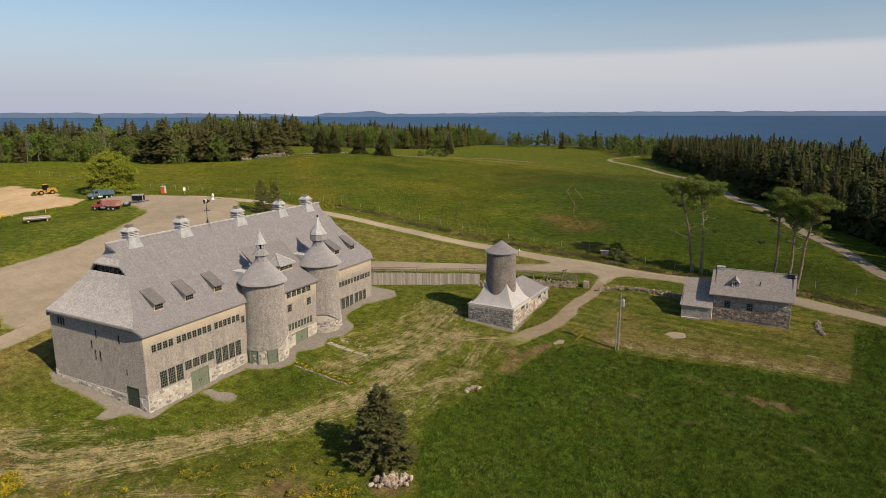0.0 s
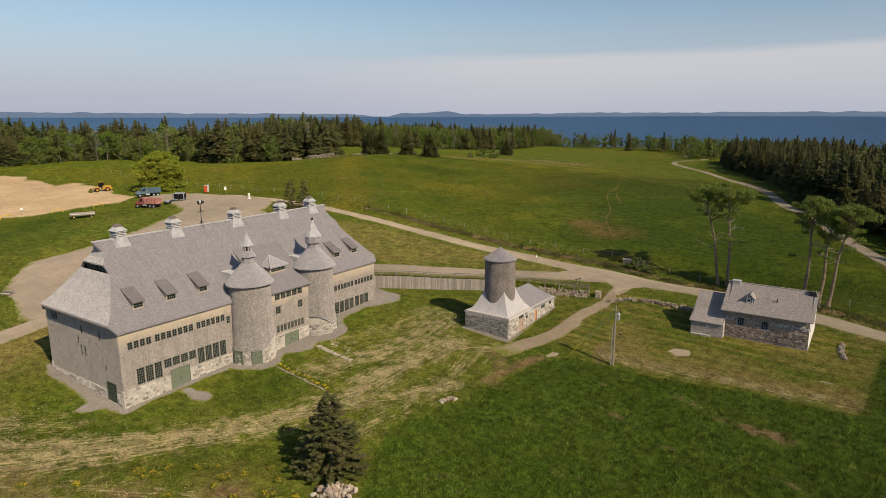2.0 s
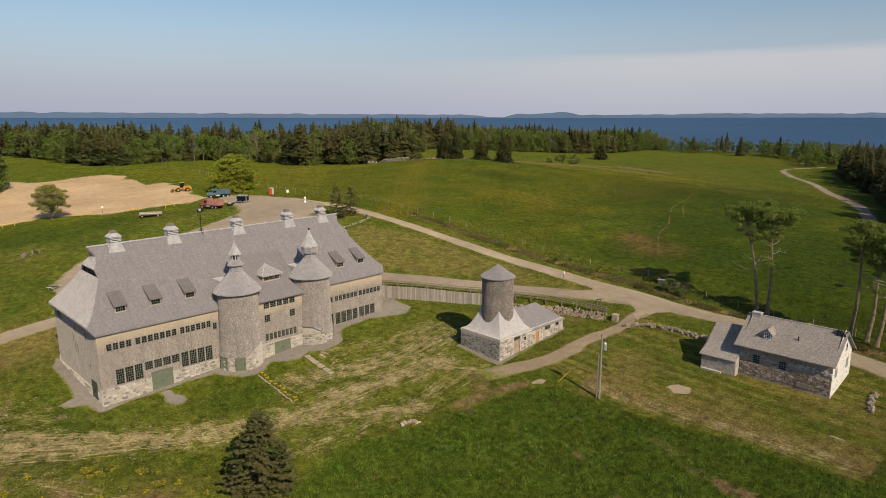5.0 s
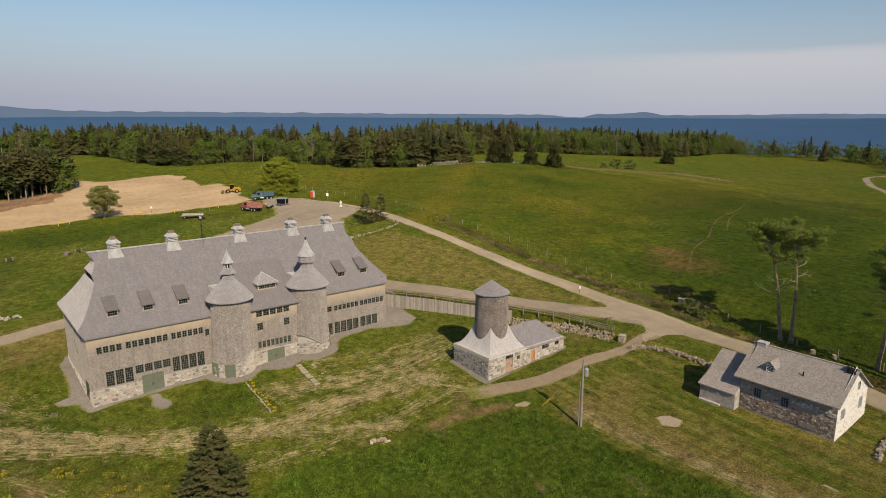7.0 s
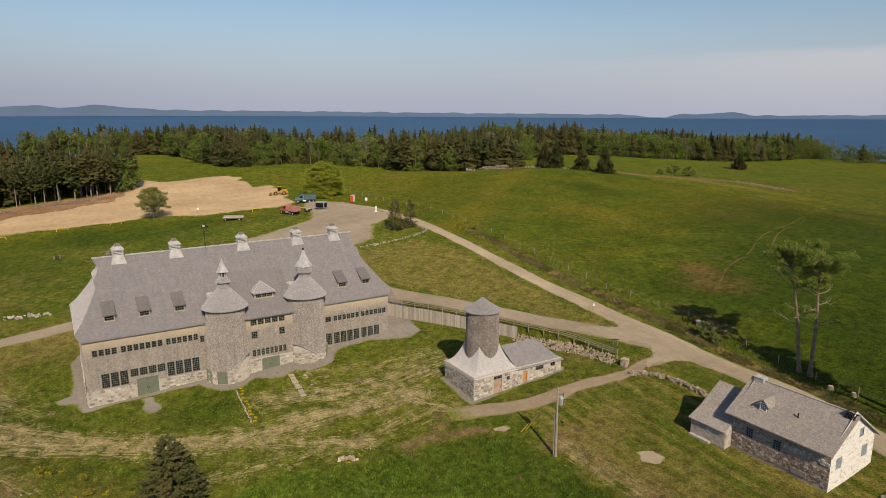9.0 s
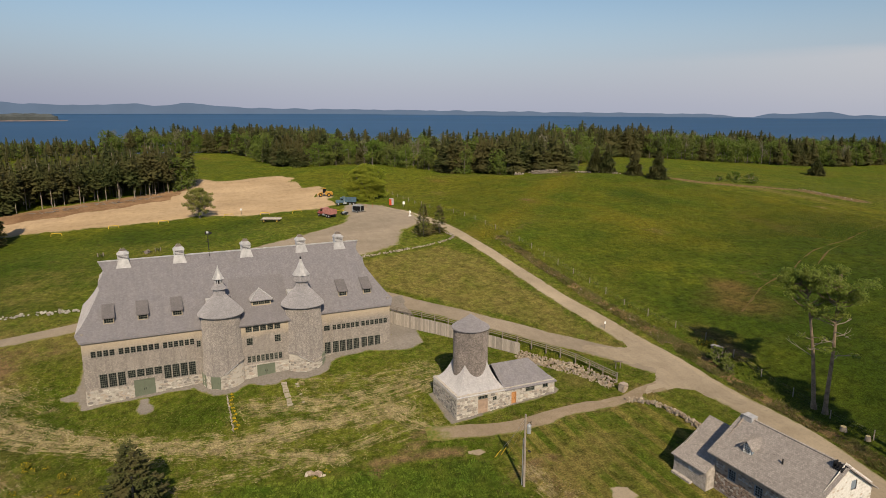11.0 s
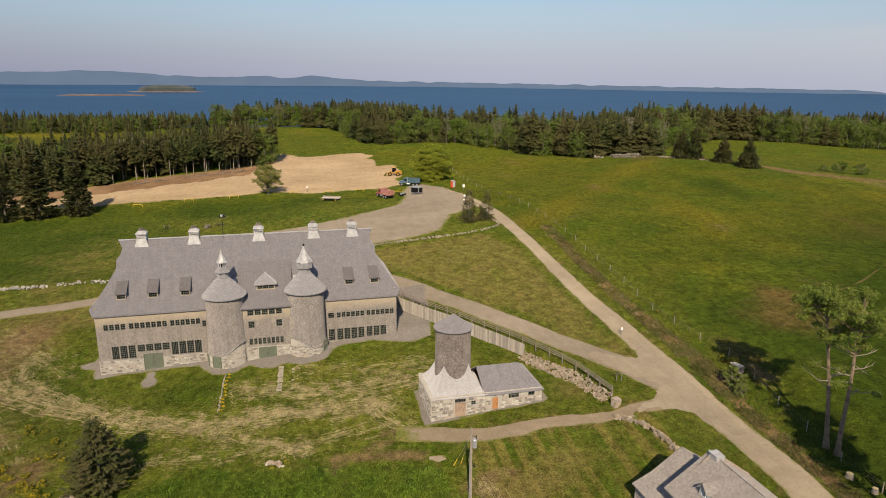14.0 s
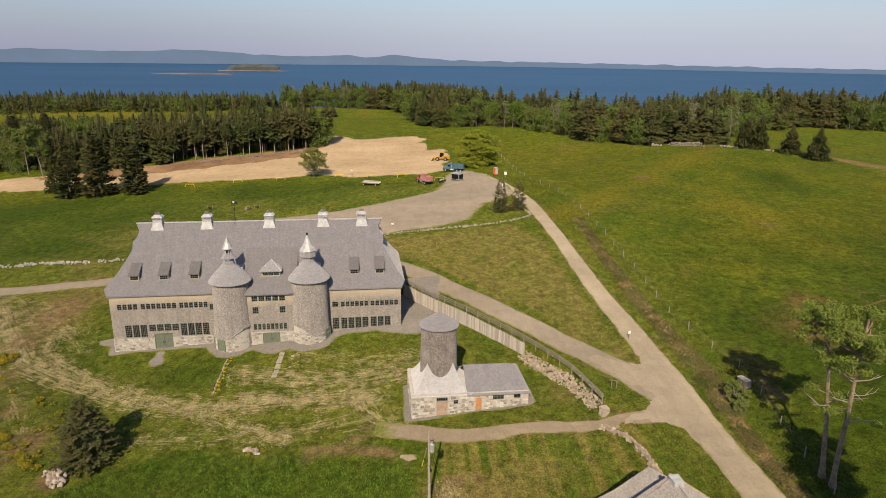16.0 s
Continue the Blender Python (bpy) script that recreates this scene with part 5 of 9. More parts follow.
def tower(u, v, left):
    """A round shingled tower on a stone foot; its cladding is cut off higher towards the middle bay."""
    t = part("tower", Shape().lathe(u, v, [(2.93, 9.0), (2.90, 12.25)], 48), M_TOWERSH, barn, "round shingled stair tower")
    s = Shape()
    n = 64
    for i in range(n):
        a, b = 2 * math.pi * i / n, 2 * math.pi * (i + 1) / n
        cut = lambda w: 2.75 + 1.7 * float(step(-0.1, 0.95, np.array((1 if left else -1) * math.cos(w) - 0.25 * math.sin(w))))
        levels = [0.0, 0.12, 0.3, 1.0]
        flare = [3.24, 3.10, 3.02, 2.93]
        for k in range(3):
            q = []
            for w, lv, fl in ((a, levels[k], flare[k]), (b, levels[k], flare[k]), (b, levels[k + 1], flare[k + 1]), (a, levels[k + 1], flare[k + 1])):
                z = cut(w) + (9.0 - cut(w)) * lv
                q.append((u + fl * math.cos(w), v + fl * math.sin(w), z))
            s.face(*q, uv=[(a * 3, q[0][2]), (b * 3, q[1][2]), (b * 3, q[2][2]), (a * 3, q[3][2])], smooth=True)
        r0, r1 = 3.24, 3.0
        s.face((u + r1 * math.cos(a), v + r1 * math.sin(a), cut(a)), (u + r1 * math.cos(b), v + r1 * math.sin(b), cut(b)), (u + r0 * math.cos(b), v + r0 * math.sin(b), cut(b)), (u + r0 * math.cos(a), v + r0 * math.sin(a), cut(a)))
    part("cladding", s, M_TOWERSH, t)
    line = Shape()
    for i in range(n):
        a, b = 2 * math.pi * i / n, 2 * math.pi * (i + 1) / n
        if cut(a) > 2.95 and cut(a) < 4.3:
            line.tube((u + 3.25 * math.cos(a), v + 3.25 * math.sin(a), cut(a)), (u + 3.25 * math.cos(b), v + 3.25 * math.sin(b), cut(b)), 0.05, 0.05, 5)
    if line.f:
        part("flashing", line, M_LEAD, t, "pale flashing strip")
    foot = Shape().lathe(u, v, [(3.14, -1.2), (3.10, 2.6), (2.97, 4.4)], 48, closed=False)
    part("foot", foot, M_MORTAR, t, "rubble stone foot")
    return t


T1, T2 = (19.25, -0.75), (31.85, -0.75)
tw1, tw2 = tower(*T1, True), tower(*T2, False)
for (u, v), tw in ((T1, tw1), (T2, tw2)):
    cone = Shape().lathe(u, v, [(2.9, 12.0), (3.42, 12.0), (3.38, 12.14), (2.68, 12.98), (1.98, 13.75), (1.45, 14.3), (1.08, 14.75), (0.98, 14.95)], 48, closed=False)
    part("tower_roof", cone, M_CAPSH, tw, "bell-shaped pale shingle roof")
u, v = T1
hood = Shape().lathe(u, v, [(1.12, 14.35), (0.95, 14.9), (0.86, 15.6), (1.0, 15.75), (1.22, 15.82), (1.1, 15.95), (0.8, 16.35), (0.62, 16.6)], 8, math.pi / 8, False)
hb = part("lantern", hood, M_CAPSH, tw1, "open lantern turret")
for i in range(8):
    a = math.pi / 8 + i * math.pi / 4
    part("post", Shape().tube((u + 0.52 * math.cos(a), v + 0.52 * math.sin(a), 16.55), (u + 0.52 * math.cos(a), v + 0.52 * math.sin(a), 17.4), 0.08, 0.08, 6), M_LEAD, hb)
part("core", Shape().lathe(u, v, [(0.26, 16.5), (0.26, 17.4)], 8), M_IRON, hb)
part("spire", Shape().lathe(u, v, [(0.5, 17.32), (0.92, 17.36), (0.8, 17.5), (0.42, 18.3), (0.16, 19.0), (0.07, 19.15), (0.07, 19.4), (0.0, 19.45)], 8, math.pi / 8, False), M_LEAD, hb, "pale metal-clad spire")
u, v = T2
hood = Shape().lathe(u, v, [(1.35, 14.1), (1.02, 14.9), (0.92, 15.4), (1.05, 15.55), (1.32, 15.75), (1.34, 16.5), (1.2, 16.75)], 8, math.pi / 8, False)
hb = part("lantern", hood, M_CAPSH, tw2, "closed eight-sided turret")
part("spire", Shape().lathe(u, v, [(1.1, 16.7), (1.42, 16.72), (1.3, 16.9), (0.75, 17.7), (0.35, 18.6), (0.16, 19.25), (0.0, 19.3)], 8, math.pi / 8, False), M_LEAD, hb, "pale metal-clad spire")
part("finial", Shape().lathe(u, v, [(0.15, 19.2), (0.15, 19.62), (0.0, 19.66)], 8), M_IRON, hb)
# small doors in the towers' feet, set square to the round wall
for (u, v), tw, angs in ((T1, tw1, (-121, -169)), (T2, tw2, (-28,))):
    for a in angs:
        w = radians(a)
        m = Matrix.Translation((u + 3.19 * math.cos(w), v + 3.19 * math.sin(w), 0.75 if tw is tw1 else 1.55)) @ pose(0, 0, 0, 0, 0, a + 90)
        plank_door(tw, 1.25, 1.9, m, M_GREEN, 1, "narrow green door", "tower_door")


for (u, v), tw in ((T1, tw1), (T2, tw2)):
    part("saddle", Shape().box(u - 1.8, u + 1.8, v + 1.6, v + 4.6, 11.4, 13.4), M_LEAD, tw, "boxed pale metal saddle behind the tower roof")


def cupola(u):
    c = part("cupola", Shape().frustum(u, HALF, 18.35, 19.7, 1.08, 1.08, 0.68, 0.68), M_LEAD, barn, "pale louvred ridge ventilator")
    body = Shape().box(u - 0.62, u + 0.62, HALF - 0.62, HALF + 0.62, 19.7, 20.45)
    part("louvre_box", body, M_IRON, c)
    for j in range(3):
        part("slat", Shape().frustum(u, HALF, 19.78 + j * 0.24, 19.92 + j * 0.24, 0.80, 0.80, 0.66, 0.66), M_LEAD, c)
    part("cap", Shape().frustum(u, HALF, 20.45, 20.56, 0.88, 0.88, 0.82, 0.82).frustum(u, HALF, 20.56, 20.95, 0.80, 0.80, 0.44, 0.44), M_LEAD, c)
    grille = Shape().box(u - 0.45, u + 0.45, HALF - 0.45, HALF + 0.45, 20.95, 21.06)
    for a, b in zip(range(7), range(1, 8)):
        x, w = u - 0.42 + a * 0.12, u - 0.42 + b * 0.12
        grille.box(x, w, HALF - 0.42, HALF + 0.42, 21.06, 21.30 if a % 2 else 21.12)
    part("crest", grille, M_RAIL, c, "dark cresting")


for u in (6.3, 14.4, 24.8, 34.0, 40.7):
    cupola(u)
vane = Shape().tube((19.0, HALF, 19.3), (19.0, HALF, 22.5), 0.055, 0.04, 6)
for du, dv in ((0.55, 0), (-0.55, 0), (0, 0.55), (0, -0.55)):
    vane.tube((19.0 + du, HALF + dv, 19.25 - 0.5 * abs(dv)), (19.0, HALF, 20.1), 0.03, 0.03, 5)
vane.tube((18.45, HALF, 21.35), (19.55, HALF, 21.35), 0.03, 0.03, 5).tube((19.0, HALF - 0.55, 21.35), (19.0, HALF + 0.55, 21.35), 0.03, 0.03, 5)
vane.lathe(19.0, HALF, [(0.05, 21.5), (0.16, 21.62), (0.05, 21.75)], 8)
wv = part("weathervane", vane, M_IRON, barn, "iron weathervane with a grazing figure")
fig = Shape().box(18.6, 19.35, HALF - 0.10, HALF + 0.10, 22.62, 22.98).box(19.3, 19.62, HALF - 0.07, HALF + 0.07, 22.55, 22.85)
for x in (18.64, 18.8, 19.12, 19.28):
    fig.box(x - 0.035, x + 0.035, HALF - 0.05, HALF + 0.05, 22.42, 22.62)
part("figure", fig, M_IRON, wv, "black and white plain figure")
part("patch", Shape().box(18.78, 19.12, HALF - 0.12, HALF + 0.12, 22.7, 23.0), M_LEAD, wv)

# --- the dairy with its silo ---
dairy = thing("dairy", (-45.6, 90.1, 11.0), "small stone dairy with a shingled silo rising through its roof", "outbuilding", turn=94.05)
DH = [(3.3, 4.8, -0.3, 2.72), (5.58, 6.22, 1.68, 2.27), (8.6, 9.36, 0.55, 2.4), (10.88, 12.4, 2.05, 2.93), (13.72, 14.68, 2.12, 2.83)]
s = Shape()
wall(s, 0, 15.75, -1.0, 3.2, DH, 0, 0.45)
wall(s, 0, 15.75, -1.0, 3.2, [], 8.1, -0.45)
wall(s, 0.45, 7.65, -1.0, 3.2, [], 0, 0.45, "v")
wall(s, 0.45, 7.65, -1.0, 3.2, [], 15.75, -0.45, "v")
part("wall", s, M_MORTAR, dairy, "limed rubble stone wall")
s = Shape()
CX, CY = 4.0, 4.05
levels = [(4.22 - k * 0.22, 3.05 + 0.06 * (k * 0.22) + 0.60 * (k * 0.22) ** 2) for k in range(12)]
for (m0, z0), (m1, z1) in zip(levels, levels[1:]):
    r = [(-1, -1), (1, -1), (1, 1), (-1, 1)]
    for i in range(4):
        a, b = r[i], r[(i + 1) % 4]
        s.face((CX + a[0] * m0 * 0.955, CY + a[1] * m0, z0), (CX + b[0] * m0 * 0.955, CY + b[1] * m0, z0), (CX + b[0] * m1 * 0.955, CY + b[1] * m1, z1), (CX + a[0] * m1 * 0.955, CY + a[1] * m1, z1))
m = levels[0][0]
s.box(CX - m * 0.955, CX + m * 0.955, CY - m, CY + m, 2.93, 3.05)
part("skirt_roof", s, M_PALESH, dairy, "flared pale shingle roof")
s = Shape().sheet([((7.4, -0.25, 3.0), (16.0, -0.25, 3.0), (15.3, 0.9, 3.5), (7.4, 0.9, 3.5)), ((7.4, 0.9, 3.5), (15.3, 0.9, 3.5), (13.6, 4.1, 5.35), (7.4, 4.1, 5.35)),
                   ((16.0, 8.35, 3.0), (7.4, 8.35, 3.0), (7.4, 7.2, 3.5), (15.3, 7.2, 3.5)), ((15.3, 7.2, 3.5), (7.4, 7.2, 3.5), (7.4, 4.1, 5.35), (13.6, 4.1, 5.35)),
                   ((16.0, -0.25, 3.0), (16.0, 8.35, 3.0), (15.3, 7.2, 3.5), (15.3, 0.9, 3.5)), ((15.3, 0.9, 3.5), (15.3, 7.2, 3.5), (13.6, 4.1, 5.35))], 0.16)
part("wing_roof", s, M_ROOFSH, dairy, "grey shingle roof")
s = Shape().lathe(CX, CY, [(2.52, 3.2), (2.5, 6.4), (2.44, 9.0), (2.42, 11.65)], 48)
silo = part("silo", s, M_SILO, dairy, "dark weathered shingle silo")
part("cap", Shape().lathe(CX, CY, [(2.4, 11.5), (2.72, 11.5), (2.68, 11.62), (1.6, 12.3), (0.55, 13.05), (0.0, 13.48)], 48, closed=False), M_ROOFSH, silo, "pointed grey shingle cap")
plank_door(dairy, 1.3, 2.2, pose(4.05, 0.06, -0.18), M_DOORWOOD, 1, "weathered plank door")
window(dairy, 1.5, 0.5, pose(4.05, 0.08, 2.22), 6, 1, M_SASH, 0.05)
window(dairy, 0.64, 0.59, pose(5.9, 0.08, 1.68), 2, 2, M_SASH, 0.06)
plank_door(dairy, 0.62, 1.75, pose(8.98, 0.06, 0.55), M_ORANGE, 1, "varnished orange plank door")
window(dairy, 1.52, 0.88, pose(11.64, 0.08, 2.05), 7, 2, M_SASH, 0.06)
window(dairy, 0.96, 0.71, pose(14.2, 0.08, 2.12), 2, 1, M_SASH, 0.1)

# --- the stone cottage ---
cottage = thing("cottage", (-19.41, 110.43, 12.2), "one-storey fieldstone cottage with a brown-grey shingle roof", "house", turn=5.4)
CH = [(1.6, 2.65, 1.55, 2.85), (4.92, 5.97, 1.5, 2.8)]
s = Shape()
wall(s, 0, 11.3, -0.8, 3.95, CH, 0, 0.4)
wall(s, 0, 11.3, -0.8, 3.95, [], 8.7, -0.4)
wall(s, 0.4, 8.3, -0.8, 3.95, [], 0, 0.4, "v")
part("wall", s, M_DARKRUBBLE, cottage, "brown rubble wall with worn limewash")
g = Shape()
GH = [(1.05, 2.2, 1.65, 3.0), (6.2, 7.4, 1.6, 3.05), (5.3, 6.15, 4.3, 5.3)]
wall(g, 0.0, 8.7, -0.8, 3.95, GH[:2], 11.32, -0.4, "v")
gz = lambda v: 4.35 + (v if v < 4.05 else 8.7 - v) * 0.70
for a, b in ((0.0, 4.05), (4.05, 5.3), (6.15, 8.7)):
    g.face((11.32, a, 3.95), (11.32, b, 3.95), (11.32, b, gz(b)), (11.32, a, gz(a)))
g.face((11.32, 5.3, 3.95), (11.32, 6.15, 3.95), (11.32, 6.15, 4.3), (11.32, 5.3, 4.3)).face((11.32, 5.3, 5.3), (11.32, 6.15, 5.3), (11.32, 6.15, gz(6.15)), (11.32, 5.3, gz(5.3)))
h = Shape().face((0.0, 8.7, 3.95), (0.0, 0.0, 3.95), (0.0, 0.0, 4.3), (0.0, 4.05, gz(4.05)), (0.0, 8.7, 4.3))
part("gable_wall", h, M_DARKRUBBLE, cottage)
part("gable_wall", g, M_LIMEWASH, cottage, "whitewashed stone gable")
s = Shape().sheet([((-0.65, -0.75, 3.88), (11.75, -0.75, 3.88), (11.75, 4.05, 7.27), (-0.65, 4.05, 7.27)), ((11.75, 9.2, 3.75), (-0.65, 9.2, 3.75), (-0.65, 4.05, 7.27), (11.75, 4.05, 7.27))], 0.14)
crf = part("roof", s, M_COTROOF, cottage, "brown-grey wooden shingle roof")
part("ridge_cap", Shape().box(-0.7, 11.8, 3.93, 4.17, 7.24, 7.34), M_COTROOF, crf)
part("chimney_cover", Shape().box(-0.15, 1.05, 3.6, 4.5, 6.9, 7.52).box(-0.2, 1.1, 3.55, 4.55, 7.52, 7.58), M_LEAD, cottage, "pale capped chimney stub")
vent = Shape()
for i in range(4):
    vent.box(10.55 + i * 0.28, 10.62 + i * 0.28, 3.3, 3.95, 6.7, 7.55 - 0.12 * i)
vent.box(10.5, 11.6, 3.25, 3.32, 6.85, 6.95).box(10.5, 11.6, 3.9, 3.97, 7.2, 7.3)
part("chimney_frame", vent, M_IRON, cottage, "dark metal chimney frame")
part("vent_pipe", Shape().tube((6.6, 1.6, 5.4), (6.6, 1.6, 6.1), 0.07, 0.07, 8), M_IRON, cottage)
for o in CH:
    window(cottage, o[1] - o[0], o[3] - o[2], pose((o[0] + o[1]) / 2, 0.1, o[2]), 3, 4, M_BLUEGREY, 0.12)
for o in GH:
    w = part("shutter", Shape().box(-0.5 * (o[1] - o[0]), 0.5 * (o[1] - o[0]), 0.0, 0.08, 0, o[3] - o[2]), M_BLUEGREY, cottage, "closed grey-blue shutter", pose(11.24, (o[0] + o[1]) / 2, o[2], 0, 0, 90))
    sl = Shape()
    for j in range(int((o[3] - o[2]) / 0.1) - 1):
        sl.box(-0.42 * (o[1] - o[0]), 0.42 * (o[1] - o[0]), -0.02, -0.005, 0.09 + j * 0.1, 0.14 + j * 0.1)
    part("slat", sl, M_BLUEGREY, w)
czz = lambda v: 3.88 + (v + 0.75) * 0.706
d = Shape()
cu, v0 = 3.0, 0.9
zb, zt = czz(v0), 5.95
d.sheet([((cu - 0.75, v0 - 0.25, zt - 0.25), (cu, v0 - 0.25, zt + 0.55), (cu, 3.55, zt + 0.55), (cu - 0.75, 2.6, zt - 0.25)), ((cu, v0 - 0.25, zt + 0.55), (cu + 0.75, v0 - 0.25, zt - 0.25), (cu + 0.75, 2.6, zt - 0.25), (cu, 3.55, zt + 0.55))], 0.1)
cd = part("dormer", d, M_COTROOF, cottage, "gabled dormer with a grey-blue sash")
d = Shape().face((cu - 0.55, v0, zb - 0.2), (cu + 0.55, v0, zb - 0.2), (cu + 0.55, v0, zt - 0.1), (cu, v0, zt + 0.45), (cu - 0.55, v0, zt - 0.1))
d.face((cu - 0.55, 3.0, zb + 0.6), (cu - 0.55, v0, zb - 0.2), (cu - 0.55, v0, zt - 0.1), (cu - 0.55, 3.0, zt - 0.1)).face((cu + 0.55, v0, zb - 0.2), (cu + 0.55, 3.0, zb + 0.6), (cu + 0.55, 3.0, zt - 0.1), (cu + 0.55, v0, zt - 0.1))
part("cheek", d, M_BLUEGREY, cd)
window(cd, 0.85, 0.95, pose(cu, v0 - 0.05, zb + 0.02), 3, 4, M_WHITE, 0.07)
part("drain_board", Shape().box(8.75, 9.05, -0.1, 0.0, 1.2, 2.9).box(8.65, 9.15, -0.14, 0.0, 1.05, 1.25), M_TRIM, cottage, "weathered board on the wall")
# dark box low on the front wall, where a dark patch lies
part("low_dark_box", Shape().box(7.3, 9.0, -0.12, 0.0, -0.1, 0.5), M_RAIL, cottage)
# lean-to at its end
shed = Shape()
wall(shed, -4.7, -0.02, -0.9, 1.85, [], -1.25, 0.14)
wall(shed, -1.11, 4.3, -0.9, 1.85, [], -4.7, 0.14, "v")
shed.face((-4.7, -1.25, 1.85), (-4.7, 6.9, 1.85), (-4.7, 6.9, 3.3), (-4.7, 4.1, 5.0))
shed.face((-4.7, 6.9, -0.9), (-0.02, 6.9, -0.9), (-0.02, 6.9, 3.3), (-4.7, 6.9, 3.3)[:3]).face((-4.7, 6.9, -0.9), (-4.7, 4.3, -0.9), (-4.7, 4.3, 1.85), (-4.7, 6.9, 1.85))
shed.face((-0.02, -1.25, -0.9), (-0.02, 0.0, -0.9), (-0.02, 0.0, 2.5), (-0.02, -1.25, 1.85))
lt = part("lean_to", shed, M_BOARD, cottage, "grey board lean-to")
for j in range(11):
    part("clapboard", Shape().box(-4.72, -0.02, -1.29, -1.25, -0.5 + j * 0.21, -0.31 + j * 0.21), M_BOARD, lt)
part("lean_to_roof", Shape().sheet([((-4.95, -1.55, 1.68), (0.0, -1.55, 1.68), (0.0, 0.6, 2.75), (-4.95, 0.6, 2.75)), ((-4.95, 0.6, 2.75), (0.0, 0.6, 2.75), (0.0, 4.1, 5.17), (-4.95, 4.1, 5.17)), ((0.0, 7.2, 3.2), (-4.95, 7.2, 3.2), (-4.95, 4.1, 5.17), (0.0, 4.1, 5.17))], 0.12), M_COTROOF, lt, "brown-grey shingle roof")
part("hatch", Shape().box(-2.5, -2.0, -1.33, -1.29, 0.75, 1.2), M_LEAD, lt)
part("step", Shape().box(-4.6, -1.8, -1.75, -1.3, -0.55, -0.32), M_BOARD, lt)

# ---- trees ----


def leaf_arrays(blobs, n, size, seed=0, flat=0.5):
    """Leaf sprays (quads) scattered in and near the skins of blobs (x, y, z, rx, rz)."""
    g = np.random.default_rng(seed)
    w = np.array([b[3] ** 2 for b in blobs])
    pick = g.choice(len(blobs), n, p=w / w.sum())
    b = np.array(blobs)[pick]
    d = g.normal(size=(n, 3))
    d /= np.linalg.norm(d, axis=1)[:, None]
    rad = g.uniform(0.55, 1.06, n)[:, None]
    c = b[:, :3] + d * rad * b[:, [3, 3, 4]]
    nrm = d * 0.7 + g.normal(size=(n, 3)) * 0.55 + [0, 0, flat]
    nrm /= np.linalg.norm(nrm, axis=1)[:, None]
    s = np.cross(nrm, g.normal(size=(n, 3)))
    s /= np.linalg.norm(s, axis=1)[:, None]
    t = np.cross(nrm, s)
    z = size * g.uniform(0.55, 1.35, n)[:, None]
    v = np.stack([c - s * z, c - t * z * 0.62, c + s * z, c + t * z * 0.62], 1).reshape(-1, 3)
    return v, np.arange(n * 4).reshape(n, 4)


def trunk_arrays(h, r0, r1, lean=(0, 0), n=6, bits=4):
    v, f = [], []
    for k in range(bits + 1):
        t = k / bits
        r = r0 + (r1 - r0) * t
        for i in range(n):
            a = 6.283 * i / n
            v.append((lean[0] * t * t + r * math.cos(a), lean[1] * t * t + r * math.sin(a), h * t - (0.5 if k == 0 else 0)))
    for k in range(bits):
        for i in range(n):
            j = (i + 1) % n
            f.append((k * n + i, k * n + j, (k + 1) * n + j, (k + 1) * n + i))
    return np.array(v), np.array(f)


def scatter(polys, gap, seed, thin=None):
    """Spots inside the polygons, about gap apart, unevenly."""
    g = np.random.default_rng(seed)
    out = []
    for poly in polys:
        x0, x1 = min(p[0] for p in poly), max(p[0] for p in poly)
        y0, y1 = min(p[1] for p in poly), max(p[1] for p in poly)
        a, b = np.meshgrid(np.arange(x0, x1, gap), np.arange(y0, y1, gap))
        a = a.ravel() + g.uniform(-0.46, 0.46, a.size) * gap
        b = b.ravel() + g.uniform(-0.46, 0.46, b.size) * gap
        ok = inside(poly, a, b)
        out.append(np.column_stack([a[ok], b[ok]]))
    return np.vstack(out)


def plant(name, spots, kinds, material, bark, label, category, scale=(0.75, 1.2), seed=1, grow=None, broad=1.0):
    """Many trees in one mesh: each spot takes one of the kinds (crown arrays, trunk arrays), turned and scaled."""
    g = np.random.default_rng(seed)
    V, F, I, base = [], [], [], 0
    z = height(spots[:, 0], spots[:, 1])
    for (x, y), zz in zip(spots, z):
        cv, cf, tv, tf = kinds[g.integers(len(kinds))]
        a = g.uniform(0, 6.28)
        swell = 0.5 + 0.9 * noise.noise(Vector((x * 0.07, y * 0.07, seed)))      # neighbours grow to like heights
        s = scale[0] + (scale[1] - scale[0]) * min(1.15, max(0.0, 0.5 * swell + 0.5 * g.random()))
        if grow:
            s *= grow(x, y)
        wide = broad * s * g.uniform(0.85, 1.15)
        ca, sa = math.cos(a), math.sin(a)
        for vv, ff, mi in ((cv, cf, 0), (tv, tf, 1)):
            p = np.column_stack([(vv[:, 0] * ca - vv[:, 1] * sa) * wide + x, (vv[:, 0] * sa + vv[:, 1] * ca) * wide + y, vv[:, 2] * s + zz])
            V.append(p)
            F.append(ff + base)
            I.append(np.full(len(ff), mi))
            base += len(p)
    ob = new(name, bulk(name, np.vstack(V), np.vstack(F), [material, bark], np.concatenate(I)))
    return tagged(ob, label, category, kind="stuff")


